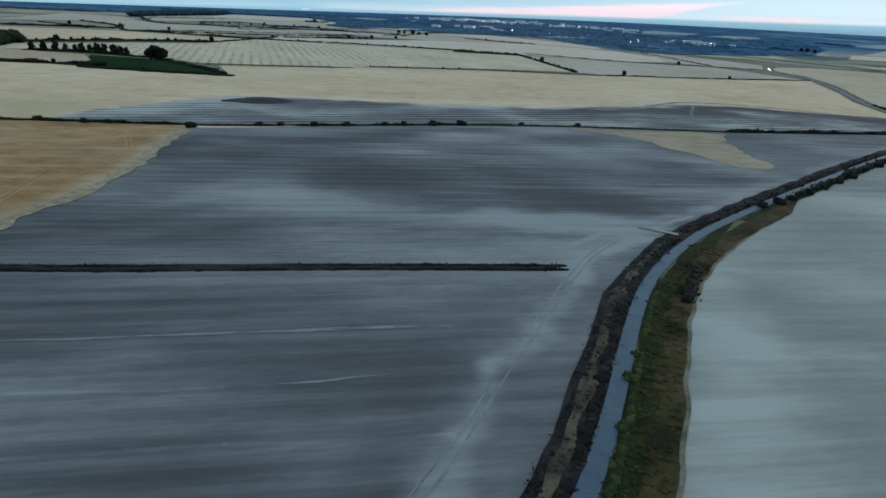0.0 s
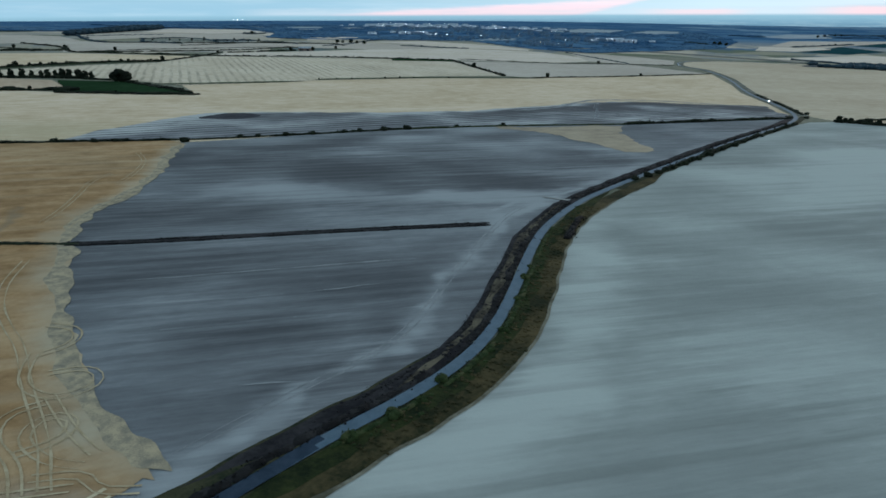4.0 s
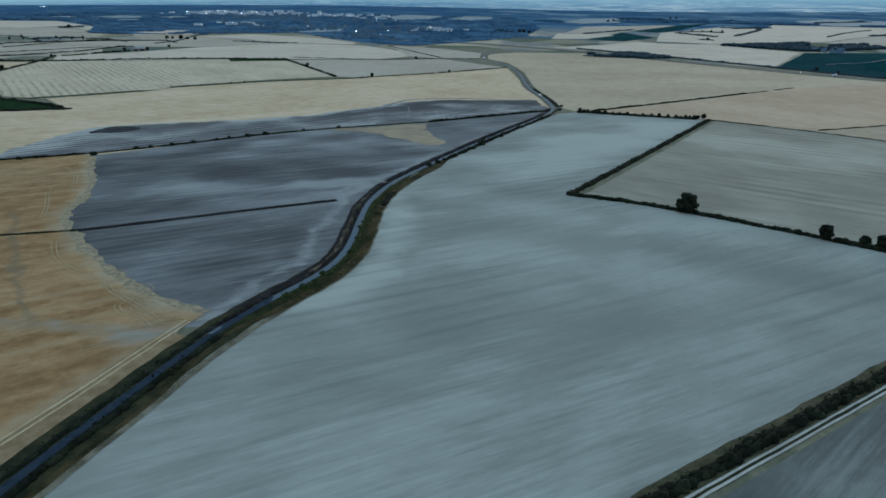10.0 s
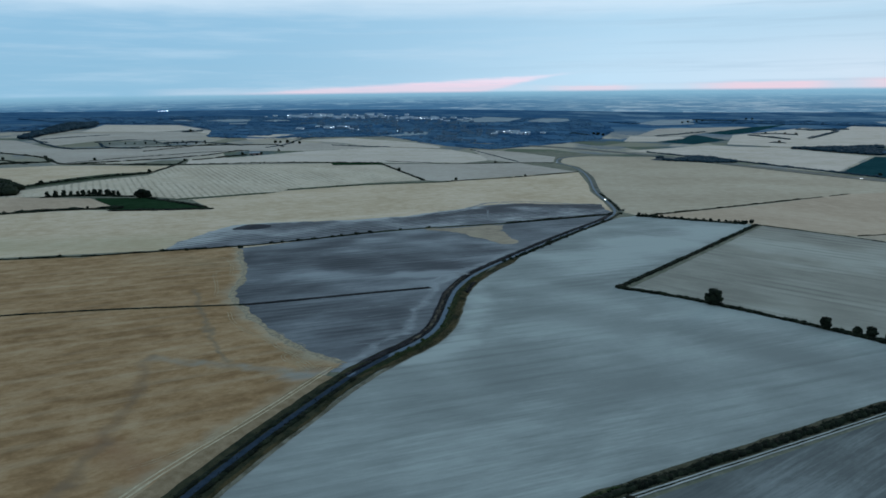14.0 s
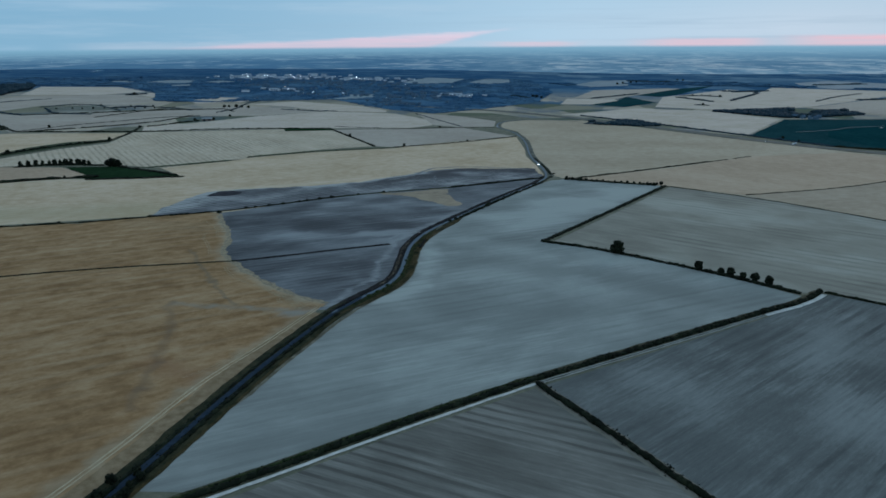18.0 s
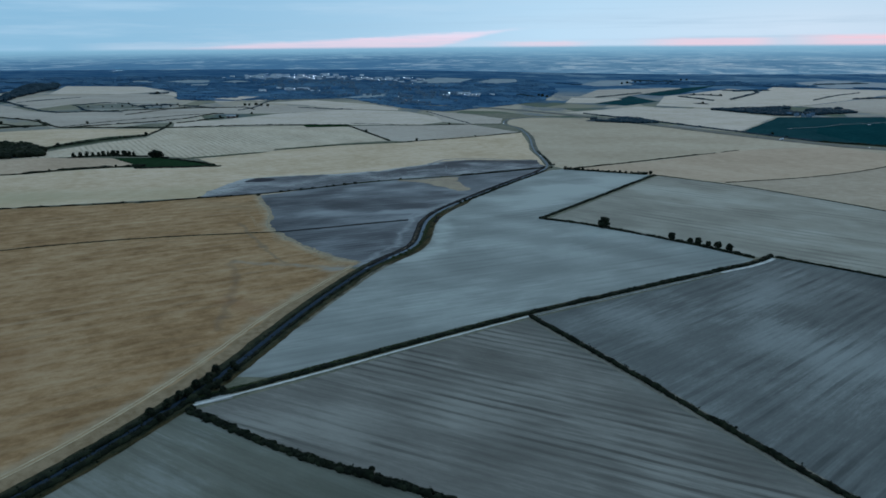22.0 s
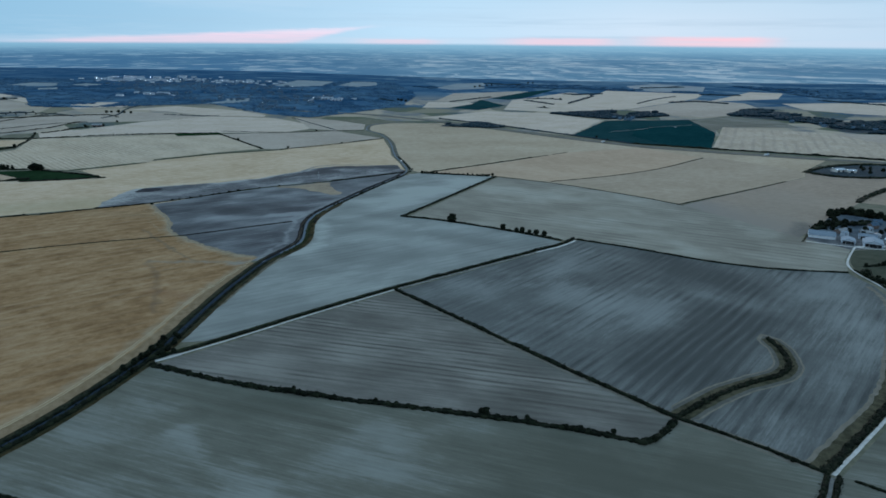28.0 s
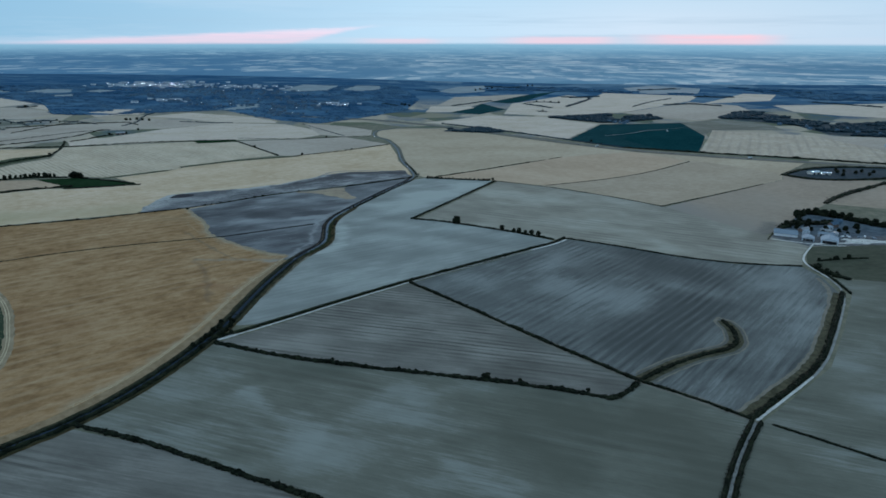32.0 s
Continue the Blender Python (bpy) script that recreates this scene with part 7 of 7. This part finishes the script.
TOWN = [(-1710, 3618), (-1540, 4166), (-992, 3949), (-506, 3482), (-407, 2871), (-500, 2560), (-592, 2500), (-940, 2774), (-1199, 2916)]
town_houses = [house(11, 8, 4.9, 8.0, "town house among trees, dull walls", HAZED_RENDER, HAZED_SLATE), house(12, 8, 5.0, 7.8, "town house among trees, grey walls", HAZED_RENDER, HAZED_SLATE),
               house(20, 8, 5.0, 7.8, "terrace of town houses among trees", HAZED_RENDER, HAZED_SLATE)]
PALE_TOWN = house(22, 10, 4.6, 7.4, "pale-walled building in the town centre", SHEET_WHITE, SHEET_PALE)
for k in range(90):
    sx, sy = SHEDS[rng.choice((0, 0, 1, 2, 3, 4, 5, 6, 7, 8, 9, 10, 11, 12, 12, 13, 14, 15, 16, 16, 17, 18, 19, 20))]
    x, y = sx + rng.gauss(0, 95), sy + rng.gauss(0, 60)
    m = Matrix.Translation((x, y, hill(x, y) + 0.62)) @ Matrix.Rotation(rng.uniform(-0.6, 0.6), 4, "Z") @ Matrix.Scale(rng.uniform(0.7, 1.3), 4)
    if k:
        copy_thing(PALE_TOWN, m)
    else:
        PALE_TOWN.matrix_basis = m
placed = 0
while placed < 210:
    x, y = rng.uniform(-1720, -400), rng.uniform(2450, 4100)
    if not inside((x, y), TOWN) or noise.noise((x / 160, y / 160, 4)) < -0.1:
        continue
    model = town_houses[placed % 3]
    m = Matrix.Translation((x, y, hill(x, y) + 0.62)) @ Matrix.Rotation(rng.uniform(-0.7, 0.7), 4, "Z") @ Matrix.Scale(rng.uniform(0.9, 1.2), 4)
    if placed < 3:
        model.matrix_basis = m
    else:
        copy_thing(model, m)
    placed += 1
lit = 0
while lit < 26:
    x, y = rng.uniform(-1720, -400), rng.uniform(2450, 4100)
    if inside((x, y), TOWN):
        mm = Matrix.Translation((x, y, hill(x, y) + 0.62))
        if lit:
            copy_thing(POST if lit % 3 else POST_WARM, mm)
        else:
            POST_WARM.matrix_basis = mm
        lit += 1
for k, (x, y) in enumerate(((623, 2590), (640, 2570), (655, 2555), (668, 2545), (690, 2590), (1290, 2420), (1320, 2500), (1350, 2350), (1390, 2300), (1250, 2560), (1420, 2420), (1440, 2260))):
    ob = copy_thing(HOUSE_B, Matrix.Translation((x, y, hill(x, y) + 0.3)) @ Matrix.Rotation(k * 0.7, 4, "Z") @ Matrix.Scale(1.25, 4))
    tagged(ob, "pale village house at the edge of a wood", "house", "village houses")
for k, (x, y) in enumerate(((1290, 1960), (1330, 1920), (1310, 1880))):
    copy_thing(WORKS, Matrix.Translation((x, y, hill(x, y) + 0.3)) @ Matrix.Rotation(0.4 * k, 4, "Z") @ Matrix.Scale(0.7, 4))


# ---- pole line, vehicles ----
def pylon(height):
    root = tagged(new("pylon"), "thin grey lattice pylon standing in burnt stubble", "pylon")
    for sx in (-1, 1):
        for sy in (-1, 1):
            bm = bmesh.new()
            limb(bm, (sx * 1.6, sy * 1.6, 0), (sx * 0.3, sy * 0.3, height), 0.09, 0.06, 5)
            part("leg", bm_data("leg", bm, STEEL), root)
    for k in range(6):
        z, w = height * k / 6.5, 1.6 - 1.3 * k / 6.5
        z1, w1 = height * (k + 1) / 6.5, 1.6 - 1.3 * (k + 1) / 6.5
        bm = bmesh.new()
        for a, b in (((-w, -w, z), (w1, -w1, z1)), ((w, -w, z), (-w1, -w1, z1)), ((-w, w, z), (w1, w1, z1)), ((w, w, z), (-w1, w1, z1))):
            limb(bm, a, b, 0.04, 0.04, 4)
        part("bracing", bm_data("bracing", bm, STEEL), root)
    for z, w in ((height * 0.72, 3.2), (height * 0.86, 2.6), (height * 0.98, 2.0)):
        bm = bmesh.new()
        limb(bm, (-w, 0, z), (w, 0, z), 0.06, 0.06, 5)
        part("cross_arm", bm_data("cross_arm", bm, STEEL), root)
    return root


stand(pylon(11.5), -203, 1250, 20, 0.2)

PAINT_WHITE = mottle("white_car_paint", (0.60, 0.62, 0.64), (0.70, 0.72, 0.74), 2.0, 0.3, 0.5)
PAINT_DARK = mottle("dark_car_paint", (0.03, 0.035, 0.045), (0.05, 0.055, 0.065), 2.0, 0.3, 0.5)
RUBBER = mottle("tyre_rubber", (0.012, 0.012, 0.012), (0.025, 0.025, 0.025), 3.0)
HEADLIGHT = mottle("lit_headlight", (1, 1, 0.95), (1, 1, 1), 1.0, emit=((1.0, 0.97, 0.90), 40.0))


def car(paint, label, van=False):
    """A small car, its front towards -y."""
    root = tagged(new("car"), label, "car", "vehicles")
    bm = bmesh.new()
    w, l = 0.88, 2.1
    prof = [(-l, 0.35), (-l, 0.75), (-1.1, 0.95), (-0.55, 1.42), (1.2, 1.45), (1.9, 1.0), (l, 0.9), (l, 0.35)] if not van else [(-l, 0.35), (-l, 0.9), (-1.5, 1.1), (-1.1, 2.0), (l + 0.5, 2.1), (l + 0.5, 0.35)]
    sides = [[bm.verts.new((s * w * (0.86 if z > 1.2 else 1.0), y, z)) for y, z in prof] for s in (-1, 1)]
    bm.faces.new(sides[0])
    bm.faces.new(sides[1][::-1])
    for k in range(len(prof)):
        j = (k + 1) % len(prof)
        bm.faces.new((sides[0][j], sides[0][k], sides[1][k], sides[1][j]))
    bmesh.ops.recalc_face_normals(bm, faces=bm.faces[:])
    bmesh.ops.bevel(bm, geom=bm.edges[:], offset=0.05, segments=2, affect="EDGES")
    body = part("body", bm_data("body", bm, paint), root)
    part("windscreen", bm_data("windscreen", box_bm(1.3, 0.04, 0.55, 0.0), GLASS), body).matrix_basis = Matrix.Translation((0, -0.88, 0.98)) @ Matrix.Rotation(-0.86, 4, "X")
    for sx in (-1, 1):
        for y in (-1.3, 1.3):
            bm = bmesh.new()
            bmesh.ops.create_cone(bm, cap_ends=True, segments=14, radius1=0.32, radius2=0.32, depth=0.2, matrix=Matrix.Translation((sx * 0.82, y, 0.32)) @ Matrix.Rotation(radians(90), 4, "Y"))
            wheel = part("wheel", bm_data("wheel", bm, RUBBER), root)
            bm = bmesh.new()
            bmesh.ops.create_cone(bm, cap_ends=True, segments=10, radius1=0.18, radius2=0.16, depth=0.06, matrix=Matrix.Translation((sx * 0.93, y, 0.32)) @ Matrix.Rotation(radians(90), 4, "Y"))
            part("rim", bm_data("rim", bm, STEEL), wheel)
        part("headlight", bm_data("headlight", box_bm(0.42, 0.12, 0.26, 0.62, 0.03, (sx * 0.6, -2.1)), HEADLIGHT), root, "glowing headlight")
    return root


def lorry(label):
    root = tagged(new("lorry"), label, "lorry", "vehicles")
    part("cab", bm_data("cab", box_bm(2.4, 2.0, 2.7, 0.6, 0.12, (0, -6.0)), PAINT_WHITE), root)
    part("trailer", bm_data("trailer", box_bm(2.5, 11.0, 2.9, 1.0, 0.06, (0, 1.0)), SHEET_WALL), root)
    part("chassis", bm_data("chassis", box_bm(1.2, 12.5, 0.3, 0.6, 0.02, (0, 0)), RUBBER), root)
    for sx in (-1, 1):
        for y in (-6.0, 3.4, 4.6, 5.8):
            bm = bmesh.new()
            bmesh.ops.create_cone(bm, cap_ends=True, segments=14, radius1=0.5, radius2=0.5, depth=0.3, matrix=Matrix.Translation((sx * 1.05, y, 0.5)) @ Matrix.Rotation(radians(90), 4, "Y"))
            part("wheel", bm_data("wheel", bm, RUBBER), root)
    return root


def on_road(ob, x, y, heading, lift):
    ob.matrix_basis = Matrix.Translation((x, y, hill(x, y) + lift)) @ Matrix.Rotation(radians(heading), 4, "Z")


on_road(car(PAINT_WHITE, "white car with headlights on, driving down the road"), -77.0, 1470, 14, 0.49)
on_road(car(PAINT_WHITE, "pale car with headlights on at the road bend"), -206, 2030, 20, 0.49)
on_road(car(PAINT_WHITE, "white van on the field track in green crop", True), 760, 2330, 60, 0.45)
on_road(lorry("pale lorry on the main road"), 426, 1890, -42, 0.88)
on_road(lorry("pale lorry on the main road"), 768, 1700, -65, 0.88)
for k, (x, y) in enumerate(((384, 1935), (568, 1788), (597, 1774))):
    on_road(car(PAINT_DARK, "dark car on the main road"), x, y, -50, 0.88)
